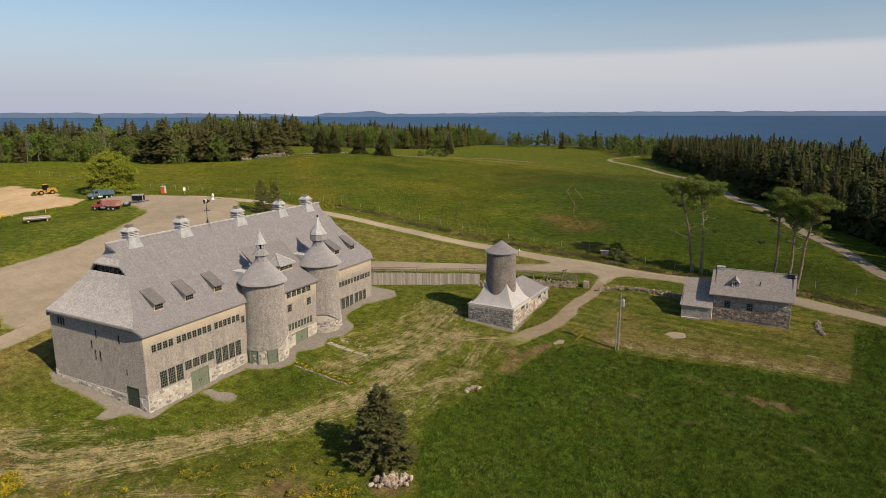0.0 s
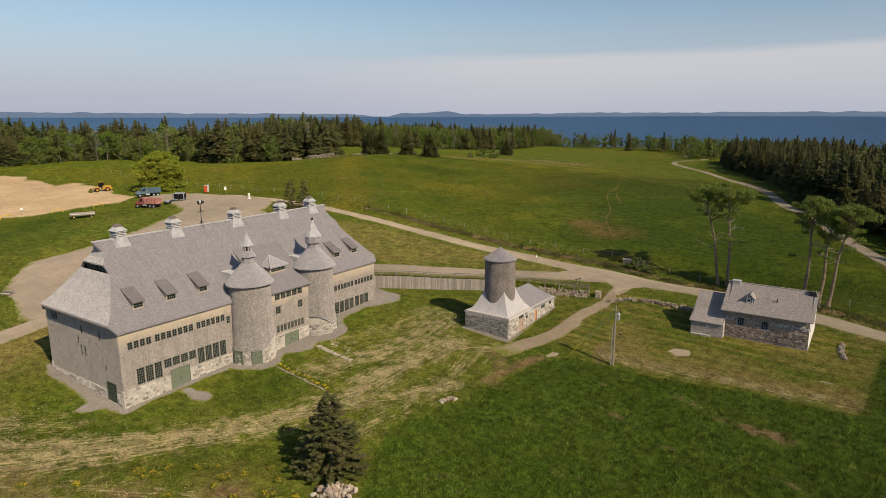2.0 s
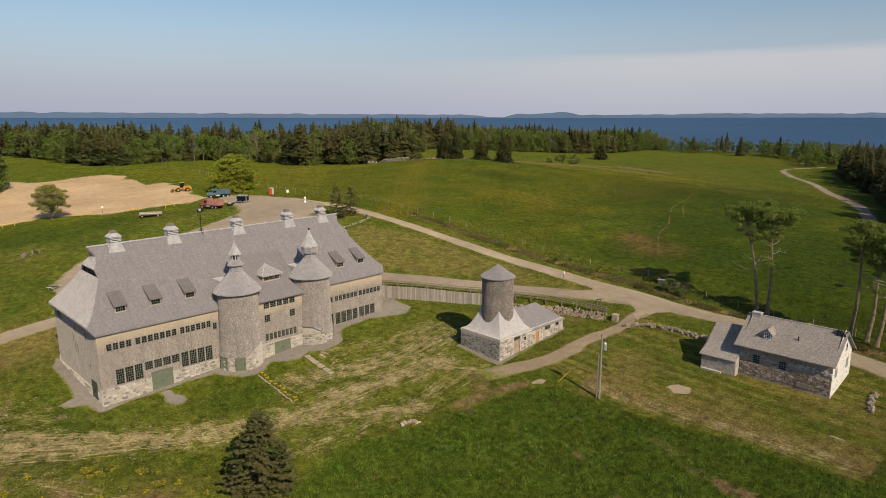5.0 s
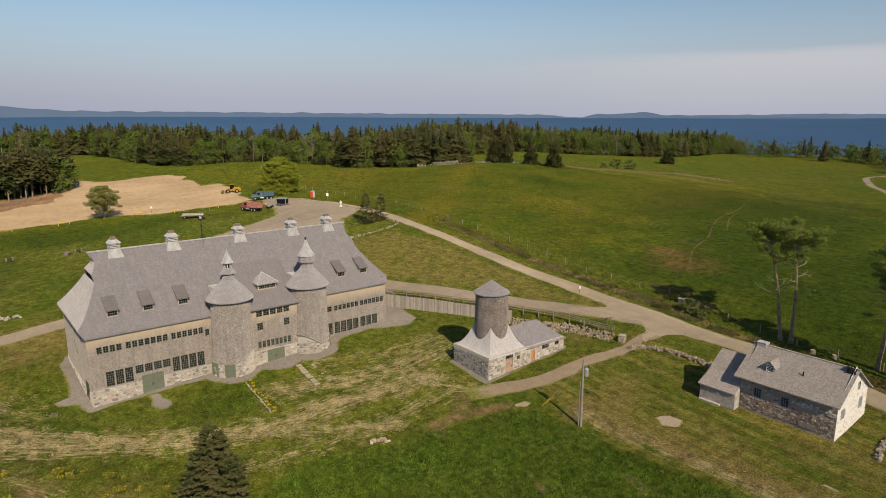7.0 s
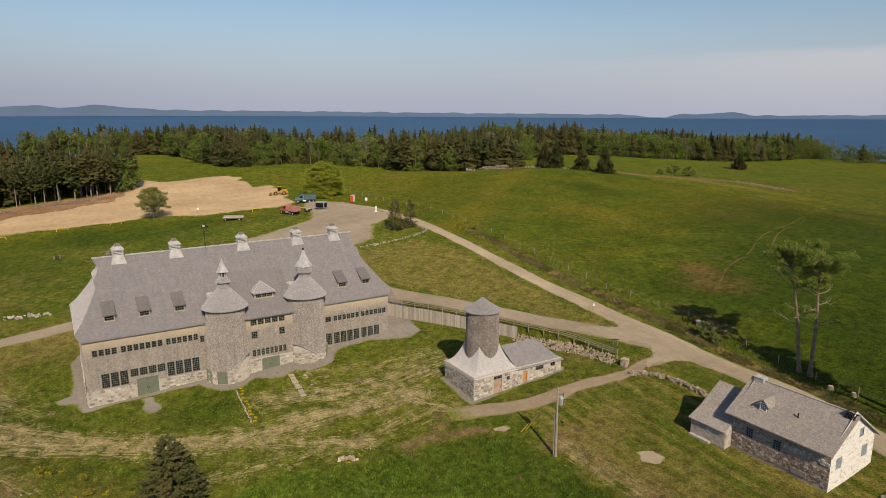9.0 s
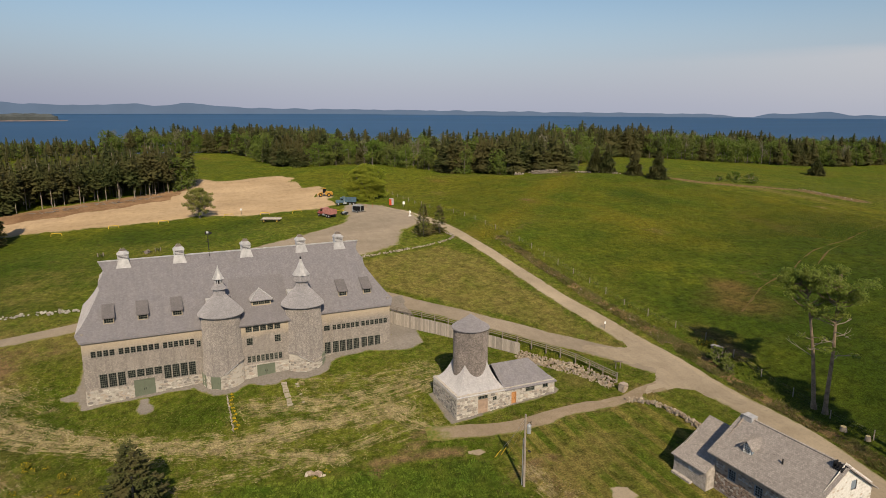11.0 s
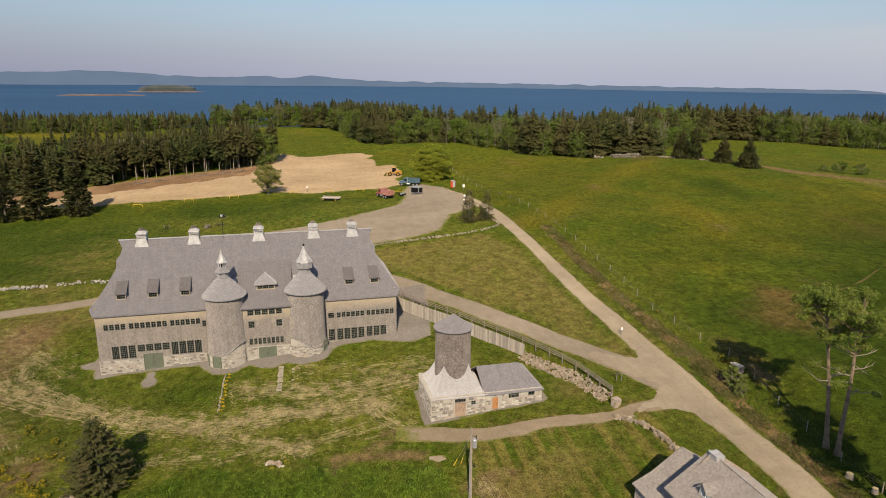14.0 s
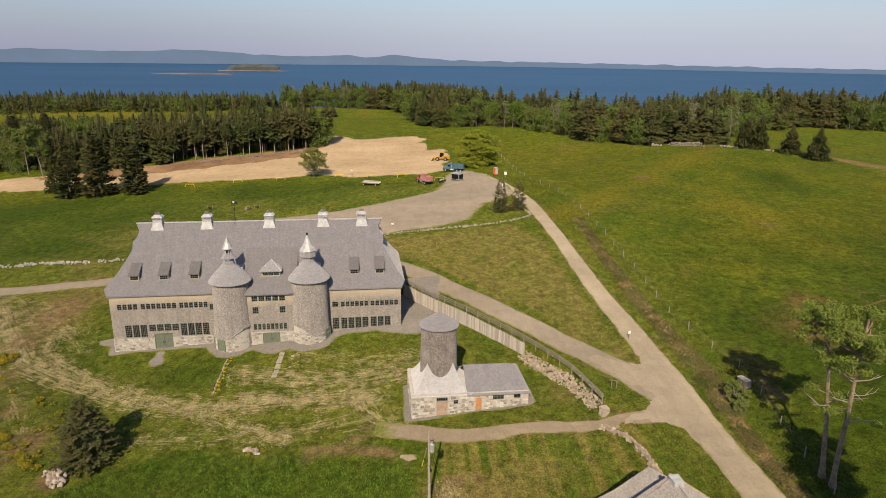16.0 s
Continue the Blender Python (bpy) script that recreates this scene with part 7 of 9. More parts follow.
def aspen(x, y, h, way, wide, fork, seed, label):
    """A tall bare stem that leans by way, forks at fork of its height and carries a flat fan of leaf pads; dead snags below."""
    g = random.Random(seed)
    t = thing("aspen", (x, y, ground_z(x, y) - 0.1), label, "tree", "aspens by the road")
    s, pads = Shape(), []
    stem = lambda f: Vector((way[0] * f ** 1.3 + 0.16 * math.sin(f * 9 + seed), way[1] * f ** 1.3 + 0.14 * math.sin(f * 7 + 2 * seed), h * f))
    bits = 14
    for i in range(bits):
        a, b = i / bits * 0.93, (i + 1) / bits * 0.93
        s.tube(stem(a), stem(b), 0.31 * (1 - 0.8 * a) + (0.14 if i == 0 else 0), 0.31 * (1 - 0.8 * b), 9)
    for k in range(40):      # boughs that end in flat pads of leaves, the top ones level with one another
        f = fork + (0.97 - fork) * math.sqrt(g.random())
        a, r = k * 2.399 + g.uniform(-0.4, 0.4), wide * math.sqrt(g.random()) * (0.62 + 0.5 * f)
        top = h * (1.0 - 0.10 * (r / wide) ** 2)
        p = stem(min(f, 0.9) - 0.05)
        q = stem(f) + Vector((math.cos(a) * r, math.sin(a) * r, 0.28 * r + g.uniform(-0.2, 0.5)))
        q.z = min(q.z, top - g.uniform(0, 1.0))
        m = p.lerp(q, 0.5) + Vector((g.uniform(-0.2, 0.2), g.uniform(-0.2, 0.2), -0.10 * r))
        s.tube(p, m, 0.085, 0.06, 6).tube(m, q, 0.06, 0.025, 5)
        pads.append((*q, g.uniform(0.55, 1.1), g.uniform(0.35, 0.7)))
        pads.append((*(m.lerp(q, 0.55) + Vector((g.uniform(-0.6, 0.6), g.uniform(-0.6, 0.6), 0.15))), g.uniform(0.4, 0.8), g.uniform(0.3, 0.55)))
    for k in range(9):      # dead, bleached boughs, some with a tuft left
        f = g.uniform(0.36, fork + 0.1)
        a, ln = g.uniform(0, 6.283), g.uniform(1.2, 3.2)
        p = stem(f)
        m = p + Vector((math.cos(a), math.sin(a), 0.25)) * ln * 0.5
        q = m + Vector((math.cos(a + 0.5), math.sin(a + 0.5), g.uniform(-0.1, 0.5))) * ln * 0.55
        snag = Shape().tube(p, m, 0.07, 0.05, 5).tube(m, q, 0.05, 0.018, 5)
        for _ in range(3):
            snag.tube(m.lerp(q, g.random()), q + Vector((g.uniform(-0.7, 0.7), g.uniform(-0.7, 0.7), g.uniform(-0.2, 0.6))), 0.028, 0.010, 4)
        part("dead_bough", snag, M_STEM, t, "bleached dead bough")
        if k % 3 == 0:
            pads.append((*q, g.uniform(0.5, 0.85), 0.3))
    part("trunk", s, M_ASPENBARK, t)
    v, f = leaf_arrays(pads, 11500, 0.122, seed + 1, 0.5)
    part("crown", bulk("crown", v, f, [M_ASPEN]), None, t)


ASP = "tall slender aspen with a flat sparse crown beside the road"
aspen(-28.1, 134.8, 19.3, (-4.2, 0.4), 3.2, 0.62, 211, ASP)
aspen(-26.4, 135.0, 20.2, (-1.6, 1.4), 4.2, 0.58, 218, ASP)
aspen(-13.3, 133.6, 18.6, (0.3, 0.4), 3.0, 0.60, 225, ASP)
aspen(-10.8, 132.6, 17.0, (1.0, 0.2), 2.6, 0.58, 232, ASP)
aspen(-9.2, 130.9, 18.0, (2.4, 0.2), 3.4, 0.60, 239, ASP)
# the maple and the small round tree


def dome_tree(name, x, y, label, leaf, bark, wide, lift, tall, trunk_r, pads, leaves, size, seed, under=0.95, group=""):
    """A broad dome of leaf pads on spreading boughs; lift is the crown's middle, tall its half height, under how wide it stays low down."""
    g = random.Random(seed)
    t = thing(name, (x, y, ground_z(x, y) - 0.1), label, name if name == "shrub" else "tree", group)
    s, tips = Shape(), []
    s.tube((0, 0, 0), (0.15, 0, lift * 0.5), trunk_r, trunk_r * 0.75, 9)
    for i in range(12):
        a = i * 2.4
        limb(s, (0.15, 0, lift * (0.32 + 0.03 * i)), (math.cos(a), math.sin(a), 0.25 + 0.09 * i), wide * 0.8, trunk_r * 0.36, g, 1, tips)
    part("trunk", s, bark, t)
    blobs = []
    for k in range(pads):
        d = g.uniform(-1, 1)
        ring = math.sqrt(max(0.0, 1 - d * d)) if d > 0 else under + (1 - under) * (1 + d)
        a, c = k * 2.399, ring * (g.uniform(0.55, 1.05) if g.random() < 0.75 else g.uniform(0.1, 0.6))
        bump = 1 + 0.12 * math.sin(a * 3 + d * 5)
        blobs.append((wide * math.cos(a) * c * bump, wide * math.sin(a) * c * bump, lift + tall * d * bump + g.uniform(-0.3, 0.3), wide * g.uniform(0.11, 0.21), wide * g.uniform(0.06, 0.12)))
    v, f = leaf_arrays(blobs, leaves, size, seed + 1)
    part("crown", bulk("crown", v, f, [leaf]), None, t)
    return t


dome_tree("maple", -198.0, 113.6, "dense rounded maple in fresh yellow-green leaf", M_MAPLE, M_BARK, 7.2, 6.0, 5.5, 0.55, 420, 36000, 0.22, 5)
dome_tree("tree", -190.0, 57.2, "small spreading tree half in leaf at the sand field's edge", M_ORCHARD, M_BARK, 5.0, 5.7, 3.6, 0.42, 190, 15000, 0.145, 31, 0.6)
for i, (x, y, h) in enumerate(((-215, -46, 19), (-222, -55, 17), (-232, -40, 16))):
    broadleaf(x, y, h, 4.6, 306 + i, "tall birch in fresh leaf with a pale leaning stem", M_LEAF, M_PALEBARK, 3600, 0.36, 0.3, 0.22, (1.5 - i, -1.2 + i), 1.4, "birches", "birch")
for i, (x, y, h) in enumerate(((-177, 261, 4.2), (-175.5, 268, 4.0), (-181, 257, 2.2), (-43.2, 132.4, 2.6), (-40.5, 131.6, 1.5), (-226, -62, 5))):
    dome_tree("shrub", x, y, "low bushy shrub in green leaf", M_LEAF, M_PALEBARK, h * 0.72, h * 0.5, h * 0.48, 0.12, 50, 1500, 0.10 + 0.03 * h, 320 + i, 0.9, "shrubs")

# ---- grass and flowers ----


def tufts(name, spots, blades, tall, wide, material, label, seed, lean=0.5):
    """Grass as bent three-cornered blades in tufts, all in one mesh."""
    g = np.random.default_rng(seed)
    n = len(spots)
    x, y = np.repeat(spots[:, 0], blades), np.repeat(spots[:, 1], blades)
    m = n * blades
    z = np.repeat(height(spots[:, 0], spots[:, 1]), blades)
    k = np.repeat(g.uniform(0.6, 1.35, n) * (1 + 0.7 * np.array([noise.noise(Vector((p * 0.55, q * 0.55, 8.8))) for p, q in zip(spots[:, 0], spots[:, 1])])), blades)
    x = x + g.normal(size=m) * wide * 1.6
    y = y + g.normal(size=m) * wide * 1.6
    a, w = g.uniform(0, 6.283, m), wide * g.uniform(0.6, 1.4, m)
    h = tall * k * g.uniform(0.65, 1.25, m)
    sway = np.array([noise.noise(Vector((p * 0.16, q * 0.16, 3.3))) for p, q in zip(spots[:, 0], spots[:, 1])])
    b = np.repeat(sway * 5 + g.normal(size=n) * 0.5, blades) + g.normal(size=m) * 0.8
    ca, sa = np.cos(a), np.sin(a)
    l = lean * h
    p0 = np.column_stack([x - ca * w, y - sa * w, z - 0.03])
    p1 = np.column_stack([x + ca * w, y + sa * w, z - 0.03])
    p2 = np.column_stack([x + l * np.cos(b), y + l * np.sin(b), z + h])
    v = np.stack([p0, p1, p2], 1).reshape(-1, 3)
    return tagged(new(name, bulk(name, v, np.arange(m * 3).reshape(m, 3), [material])), label, "grass", kind="stuff")


def spread(poly, gap, seed, keep=None):
    sp = scatter([poly], gap, seed)
    if keep is not None:
        sp = sp[keep(sp[:, 0], sp[:, 1])]
    return sp


def patchy(x, y, s, lo, seed):
    return np.array([noise.noise(Vector((a * s, b * s, seed))) for a, b in zip(x, y)]) > lo


BUILT = [[(-67.5, 40.5), (-88.5, 39.0), (-92.5, 87.0), (-71.5, 89.5), (-63.8, 74.0), (-64.0, 58.0)], [(-44.6, 89.2), (-54.6, 88.9), (-55.7, 106.6), (-45.7, 107.3)], [(-24.6, 107.8), (-7.4, 110.6), (-8.6, 120.6), (-25.0, 118.6)]]
WAYS = ((MAIN_ROAD, 2.3), (LANE, 3.0), (TRACK, 1.9), (FAR_ROAD, 2.2))


def open_ground(x, y):
    ok = np.ones(x.shape, bool)
    for poly in BUILT + [LOT, PIT]:
        ok &= ~inside(poly, x, y)
    for line, w in WAYS:
        ok &= along(line, x, y)[0] > w
    return ok


tall = spread([(-34.5, 47.5), (-39.3, 54), (-42.4, 60.5), (-40.3, 70), (-39.1, 76), (-38.0, 85.3), (-34.7, 90.4), (-29.8, 91.2), (-20.3, 92.5), (-9.6, 95.0), (0.8, 96.4), (0.6, 112.5), (1.2, 118.3), (12, 117), (14, 60), (-5, 40)], 0.212, 31)
tall = tall[patchy(tall[:, 0], tall[:, 1], 0.9, -0.45, 2.0)]
for cx, cy, rx, ry in ((-7.5, 86.2, 4.5, 1.2), (-17.6, 88.4, 2.6, 1.0), (-22.8, 80, 1.5, 0.8), (-12.8, 86.4, 1.6, 0.8), (-3, 78, 2.0, 0.9), (-15, 77, 1.4, 0.6), (-28, 86, 1.2, 0.6)):      # bare flecks
    tall = tall[np.hypot((tall[:, 0] - cx) / rx, (tall[:, 1] - cy) / ry) > 0.75 + 0.5 * np.sin(tall[:, 0] * 2.1 + tall[:, 1] * 1.7)]
tufts("tall_grass", tall, 4, 0.24, 0.042, M_TALL, "lush unmown meadow grass", 32, 0.45)
lawn = spread([(-100, 5), (-92, 60), (-92, 96), (-60, 118), (-38, 124), (0, 120), (0, 97), (-30, 92), (-40, 85), (-42, 62), (-36, 46), (-55, 22)], 0.55, 33, open_ground)
tufts("lawn_grass", lawn, 3, 0.10, 0.06, M_TURF, "short uneven lawn grass", 34, 0.8)
verge = np.vstack([spread([(-170, 118.5), (-120, 125.5), (-60, 129), (-38, 129.6), (-20, 129.6), (2, 124), (2, 128), (-20, 136), (-50, 138), (-62, 135), (-120, 134), (-172, 131)], 0.8, 35, open_ground)])
soil = np.vstack([spread([(-120, 128.8), (-96, 128.4), (-74, 128.8), (-57, 129.2), (-36, 128.8), (-20, 129.0), (-8, 127.4), (6, 124.4), (6, 127), (-8, 130.4), (-20, 131.8), (-34, 131.5), (-50, 133.2), (-57, 132.6), (-74, 131.6), (-96, 131.2), (-120, 131.6)], 0.34, 45)])
soil = soil[patchy(soil[:, 0], soil[:, 1], 0.3, -0.22, 6.0)]
tufts("bank_brush", soil, 8, 0.30, 0.06, M_BRUSH, "dead brush and bramble on the road bank", 46, 1.1)
tufts("verge_grass", verge, 4, 0.32, 0.09, M_GRAZED, "rough grass on the bank beside the road", 36, 0.7)
past = spread([(-175, 133), (-60, 136), (-10, 135), (0, 140), (-40, 200), (-100, 240), (-205, 225), (-215, 160)], 0.7, 37, open_ground)
past = past[np.hypot((past[:, 0] + 48) / 46, (past[:, 1] - 178) / 48) > 1]      # the shorter sward beside the aspens stays bare of tufts
tufts("pasture_grass", past, 4, 0.20, 0.07, M_GRAZED, "grazed pasture grass", 38, 0.8)
hay = []
g = np.random.default_rng(39)
for line, w, amount in HAYLINES:
    run = smooth_line(line, 1.0)
    n = int(len(run) * w * amount * 22)
    i = g.integers(0, len(run), n)
    q = np.array([(run[k].x, run[k].y) for k in i]) + g.normal(size=(n, 2)) * w * 0.75
    hay.append(q[patchy(q[:, 0], q[:, 1], 0.6, 0.0, 4.0)])
q = np.column_stack([g.uniform(-33, 0, 900), g.normal(0, 1.1, 900)])
q[:, 1] += 94.5 + (q[:, 0] + 33) * 0.125
hay.append(q)
hay = np.vstack(hay)
hay = hay[open_ground(hay[:, 0], hay[:, 1]) & ~inside(MEADOW, hay[:, 0], hay[:, 1])]
tufts("cut_hay", hay, 3, 0.05, 0.05, M_HAY, "pale dry hay lying in swaths", 40, 3.5)


def blossom(x, y, wide, h, seed, label="yellow-flowering broom bush in rough grass", thick=170):
    t = thing("flower_bush", (x, y, ground_z(x, y)), label, "bush", "yellow-flowering bushes")
    g = random.Random(seed)
    blobs = [(g.uniform(-wide, wide) * 0.6, g.uniform(-wide, wide) * 0.6, h * g.uniform(0.3, 0.7), wide * 0.5, h * 0.42) for _ in range(5)]
    v, f = leaf_arrays(blobs, int(200 * max(1, wide)), 0.12, seed)
    part("foliage", bulk("foliage", v, f, [M_GRAZED]), None, t)
    v, f = leaf_arrays([(b[0], b[1], b[2] + 0.06, b[3], b[4]) for b in blobs], int(thick * max(0.35, wide * wide)), 0.07, seed + 1)
    part("blossom", bulk("blossom", v, f, [M_FLOWER]), None, t)


for i, (x, y, w, h) in enumerate(((-46.5, 36.5, 1.9, 1.1), (-44.5, 38.6, 1.3, 0.8), (-42.6, 40.3, 1.4, 0.8), (-40.4, 42.4, 1.7, 1.0), (-39.6, 44.4, 1.1, 0.7), (-67.6, 24.9, 2.1, 1.5), (-66.2, 24.2, 1.7, 1.2), (-69.0, 25.6, 1.3, 1.0), (-55.6, 36.6, 1.1, 0.7), (-54.2, 37.4, 0.9, 0.6), (-54.2, 38.9, 0.7, 0.5), (-48.2, 41.8, 1.0, 0.7), (-47.9, 40.3, 0.7, 0.5), (-44.6, 40.4, 0.9, 0.6), (-42.5, 43.0, 1.0, 0.6), (-41.5, 41.4, 1.3, 0.8), (-49.8, 36.2, 0.8, 0.6), (-51.8, 41.2, 0.9, 0.6), (-50.4, 42.6, 0.6, 0.5), (-47.3, 43.6, 0.7, 0.5), (-45.8, 46.0, 0.8, 0.5), (-43.6, 45.2, 0.6, 0.5), (-42.2, 47.0, 0.7, 0.5), (-69.5, 23.5, 0.9, 0.7), (-62, 27.5, 0.7, 0.5), (-54.5, 36.5, 0.6, 0.5), (-58, 31, 0.9, 0.6), (-56, 28.5, 1.2, 0.8), (-52.5, 31.5, 1.4, 0.9), (-49, 33, 1.2, 0.8), (-41, 71.5, 0.5, 0.5), (-40.3, 69.8, 0.4, 0.4), (-48.5, 135.9, 1.6, 1.2), (-50, 134.9, 1.0, 0.9), (-68, 134, 0.8, 0.7))):
    blossom(x, y, w * 0.75, h * 0.75, 400 + i, thick=420 if h > 1.1 and x < -60 else 190)
g = random.Random(8)
for i in range(11):
    k = i / 10
    x, y = -65.0 + 10 * k, 61.3 + 0.4 * k
    blossom(x + g.uniform(-0.15, 0.15), y + g.uniform(-0.25, 0.25), 0.30, 0.28, 440 + i, "low yellow flowers along a stone edging", 420)

# ---- fences, walls and rocks ----
M_PLANK = plain("bleached_planks", (0.47, 0.42, 0.36), 0.9, 0, 0.3, 2.2)
M_SLAB = plain("slab_stone", (0.32, 0.28, 0.215), 0.95, 0, 0.35, 2.0)
ROCKS = []
rr = random.Random(77)
for k in range(8):
    bm = bmesh.new()
    bmesh.ops.create_icosphere(bm, subdivisions=1, radius=0.5)
    for v in bm.verts:
        v.co *= rr.uniform(0.78, 1.15)
    bm.normal_update()
    me_rock = bpy.data.meshes.new("rock")
    bm.to_mesh(me_rock)
    bm.free()
    ROCKS.append(me_rock)


def rock_meshes(material):
    made = []
    for r in ROCKS:
        c = r.copy()
        c.materials.append(material)
        made.append(c)
    return made


BOULDERS, PINKS, WALLERS = rock_meshes(M_BOULDER), rock_meshes(M_PINKROCK), rock_meshes(stonework("single_wall_rocks", [(0.29, 0.24, 0.185), (0.37, 0.315, 0.245), (0.20, 0.165, 0.13), (0.45, 0.395, 0.32)]))


PALERS = rock_meshes(stonework("bleached_wall_rocks", [(0.42, 0.39, 0.34), (0.50, 0.46, 0.41), (0.30, 0.275, 0.24), (0.56, 0.52, 0.46)]))


def rocks(parent, spots, meshes, name="rock"):
    """Rocks at (x, y, z, size) in the world, as parts of a thing that stands unturned."""
    o = parent.location
    for x, y, z, sz in spots:
        m = Matrix.LocRotScale((x - o.x, y - o.y, z - o.z), Euler((rr.uniform(0, 6.3), rr.uniform(0, 6.3), rr.uniform(0, 6.3))), (sz * rr.uniform(0.85, 1.35), sz * rr.uniform(0.8, 1.1), sz * rr.uniform(0.6, 0.9)))
        part(name, rr.choice(meshes), None, parent, "", m)


def dry_wall(name, line, high, wide, size, n, label, meshes=None):
    """A dry-stone wall of single rocks, heaped narrower towards the top."""
    run = smooth_line(line, 0.5)
    x0, y0 = line[0]
    t = thing(name, (x0, y0, ground_z(x0, y0)), label, "stone wall")
    spots = []
    for _ in range(n):
        p = rr.choice(run)
        k = rr.random()
        h = high * k
        w = wide * (1 - 0.55 * k)
        x, y = p.x + rr.uniform(-w, w), p.y + rr.uniform(-w, w)
        spots.append((x, y, ground_z(x, y) + h, size * rr.uniform(0.6, 1.3)))
    rocks(t, spots, meshes or WALLERS)
    return t


dry_wall("dry_stone_wall", [(-39.9, 113.9), (-38.0, 115.6), (-35.5, 116.8), (-31.0, 117.4), (-26.0, 117.5)], 0.55, 0.45, 0.46, 260, "low tumbled fieldstone wall beside the cottage", BOULDERS)
dry_wall("field_wall", [(-112.0, -26.0), (-112.6, -2.0), (-113.5, 5.0), (-113.0, 12.6), (-112.6, 25.0), (-111.4, 34)], 0.6, 0.55, 0.62, 260, "tumbled wall of pale fieldstones behind the lane", PALERS)
dry_wall("lot_wall", [(-116.2, 82.0), (-117.1, 94.4), (-118.1, 105.1), (-119.5, 112.6), (-121.6, 117.6), (-124.5, 119.4), (-128.3, 118.6)], 0.4, 0.34, 0.38, 300, "long low fieldstone wall edging the parking lot")
dry_wall("rubble_row", [(-3.6, 111.6), (-4.3, 113.6), (-4.5, 116.0)], 0.3, 0.45, 0.42, 60, "row of loose fieldstones beside the cottage")
dry_wall("far_wall", [(-158, 274), (-148, 271), (-138, 268.5), (-129, 267)], 0.12, 1.2, 0.5, 30, "scattered line of stones across the pasture")
dry_wall("clearance_pile", [(-219.0, 191.5), (-215.6, 195.2), (-212, 199)], 1.5, 1.9, 0.5, 280, "heap of cleared fieldstones at the wood's edge")
dry_wall("boundary_stones", [(-205, 204), (-199, 210), (-192, 216)], 0.5, 0.8, 0.8, 50, "tumbled old boundary stones under spruces")
dry_wall("stone_heap", [(-221.5, 184.6), (-219.5, 186.4)], 0.9, 1.0, 0.8, 30, "small heap of cleared fieldstones")
dry_wall("rubble_pile", [(-38.4, 46.8), (-37.6, 47.8), (-36.6, 48.5)], 0.75, 1.05, 0.54, 115, "heap of pinkish rubble beside the spruce", PINKS)
dry_wall("small_rubble_pile", [(-41.6, 69.4), (-41.0, 70.6)], 0.25, 0.5, 0.4, 36, "small heap of broken stones in the grass", PINKS)
bank_rocks = thing("boulder_bank", (-55, 110, ground_z(-55, 110)), "bank of pale boulders under the lane's rail fence", "boulders")
run = smooth_line([(-62.0, 107.5), (-57.5, 109.8), (-53.2, 112.0), (-48.8, 113.7), (-45.0, 114.6)], 0.4)
spots = []
for _ in range(300):
    p = rr.choice(run)
    d = rr.random()
    x, y = p.x + 1.5 * d * 0.45 + rr.uniform(-0.3, 0.3) - 0.2, p.y - 1.5 * d + 0.75 + rr.uniform(-0.3, 0.3)
    spots.append((x, y, ground_z(x, y) + 0.8 * (1 - d) + rr.uniform(-0.12, 0.08), rr.uniform(0.24, 0.54)))
rocks(bank_rocks, spots, BOULDERS, "boulder")
o = bank_rocks.location
V, F, base_n = [], [], 0
shape_v = np.array([v.co[:] for v in ROCKS[0].vertices])
shape_f = np.array([p.vertices[:] for p in ROCKS[0].polygons])
for _ in range(520):      # small stones that fill the gaps
    p = rr.choice(run)
    d = rr.random()
    x, y, sz = p.x + 1.5 * d * 0.45 + rr.uniform(-0.4, 0.4) - 0.2, p.y - 1.5 * d + 0.75 + rr.uniform(-0.4, 0.4), rr.uniform(0.16, 0.36)
    turn = np.array(Euler((rr.uniform(0, 6.3), rr.uniform(0, 6.3), rr.uniform(0, 6.3))).to_matrix())
    V.append(shape_v @ turn * sz + [x - o.x, y - o.y, ground_z(x, y) + 0.7 * (1 - d) - o.z])
    F.append(shape_f + base_n)
    base_n += len(shape_v)
tagged(part("rubble_fill", bulk("rubble_fill", np.vstack(V), np.vstack(F), [M_BOULDERFILL]), None, bank_rocks), kind="stuff")
# verge bank stones above the main road
vb = thing("bank_stones", (-90, 131, ground_z(-90, 131)), "loose stones and soil on the road bank", "stones")
spots = []
for _ in range(80):
    k = rr.random()
    x = -118 + 66 * k
    y = 128.6 + 2.2 * k + rr.uniform(-0.9, 1.6)
    spots.append((x, y, ground_z(x, y) + 0.05, rr.uniform(0.15, 0.42)))
rocks(vb, spots, rock_meshes(stonework("bank_stone", [(0.22, 0.17, 0.13), (0.30, 0.24, 0.19), (0.18, 0.14, 0.11), (0.36, 0.30, 0.24)])), "stone")


def fence_post(parent, p, h, r, material, label=""):
    o = parent.location
    s = Shape().tube((p[0] - o.x, p[1] - o.y, p[2] - o.z - 0.4), (p[0] - o.x, p[1] - o.y, p[2] - o.z + h), r, r * 0.92, 7)
    return part("post", s, material, parent, label)


def even(line, gap):
    run = smooth_line(line, 0.25)
    out, left = [run[0]], gap
    for a, b in zip(run, run[1:]):
        left -= (b - a).length
        if left <= 0:
            out.append(b)
            left = gap
    return out


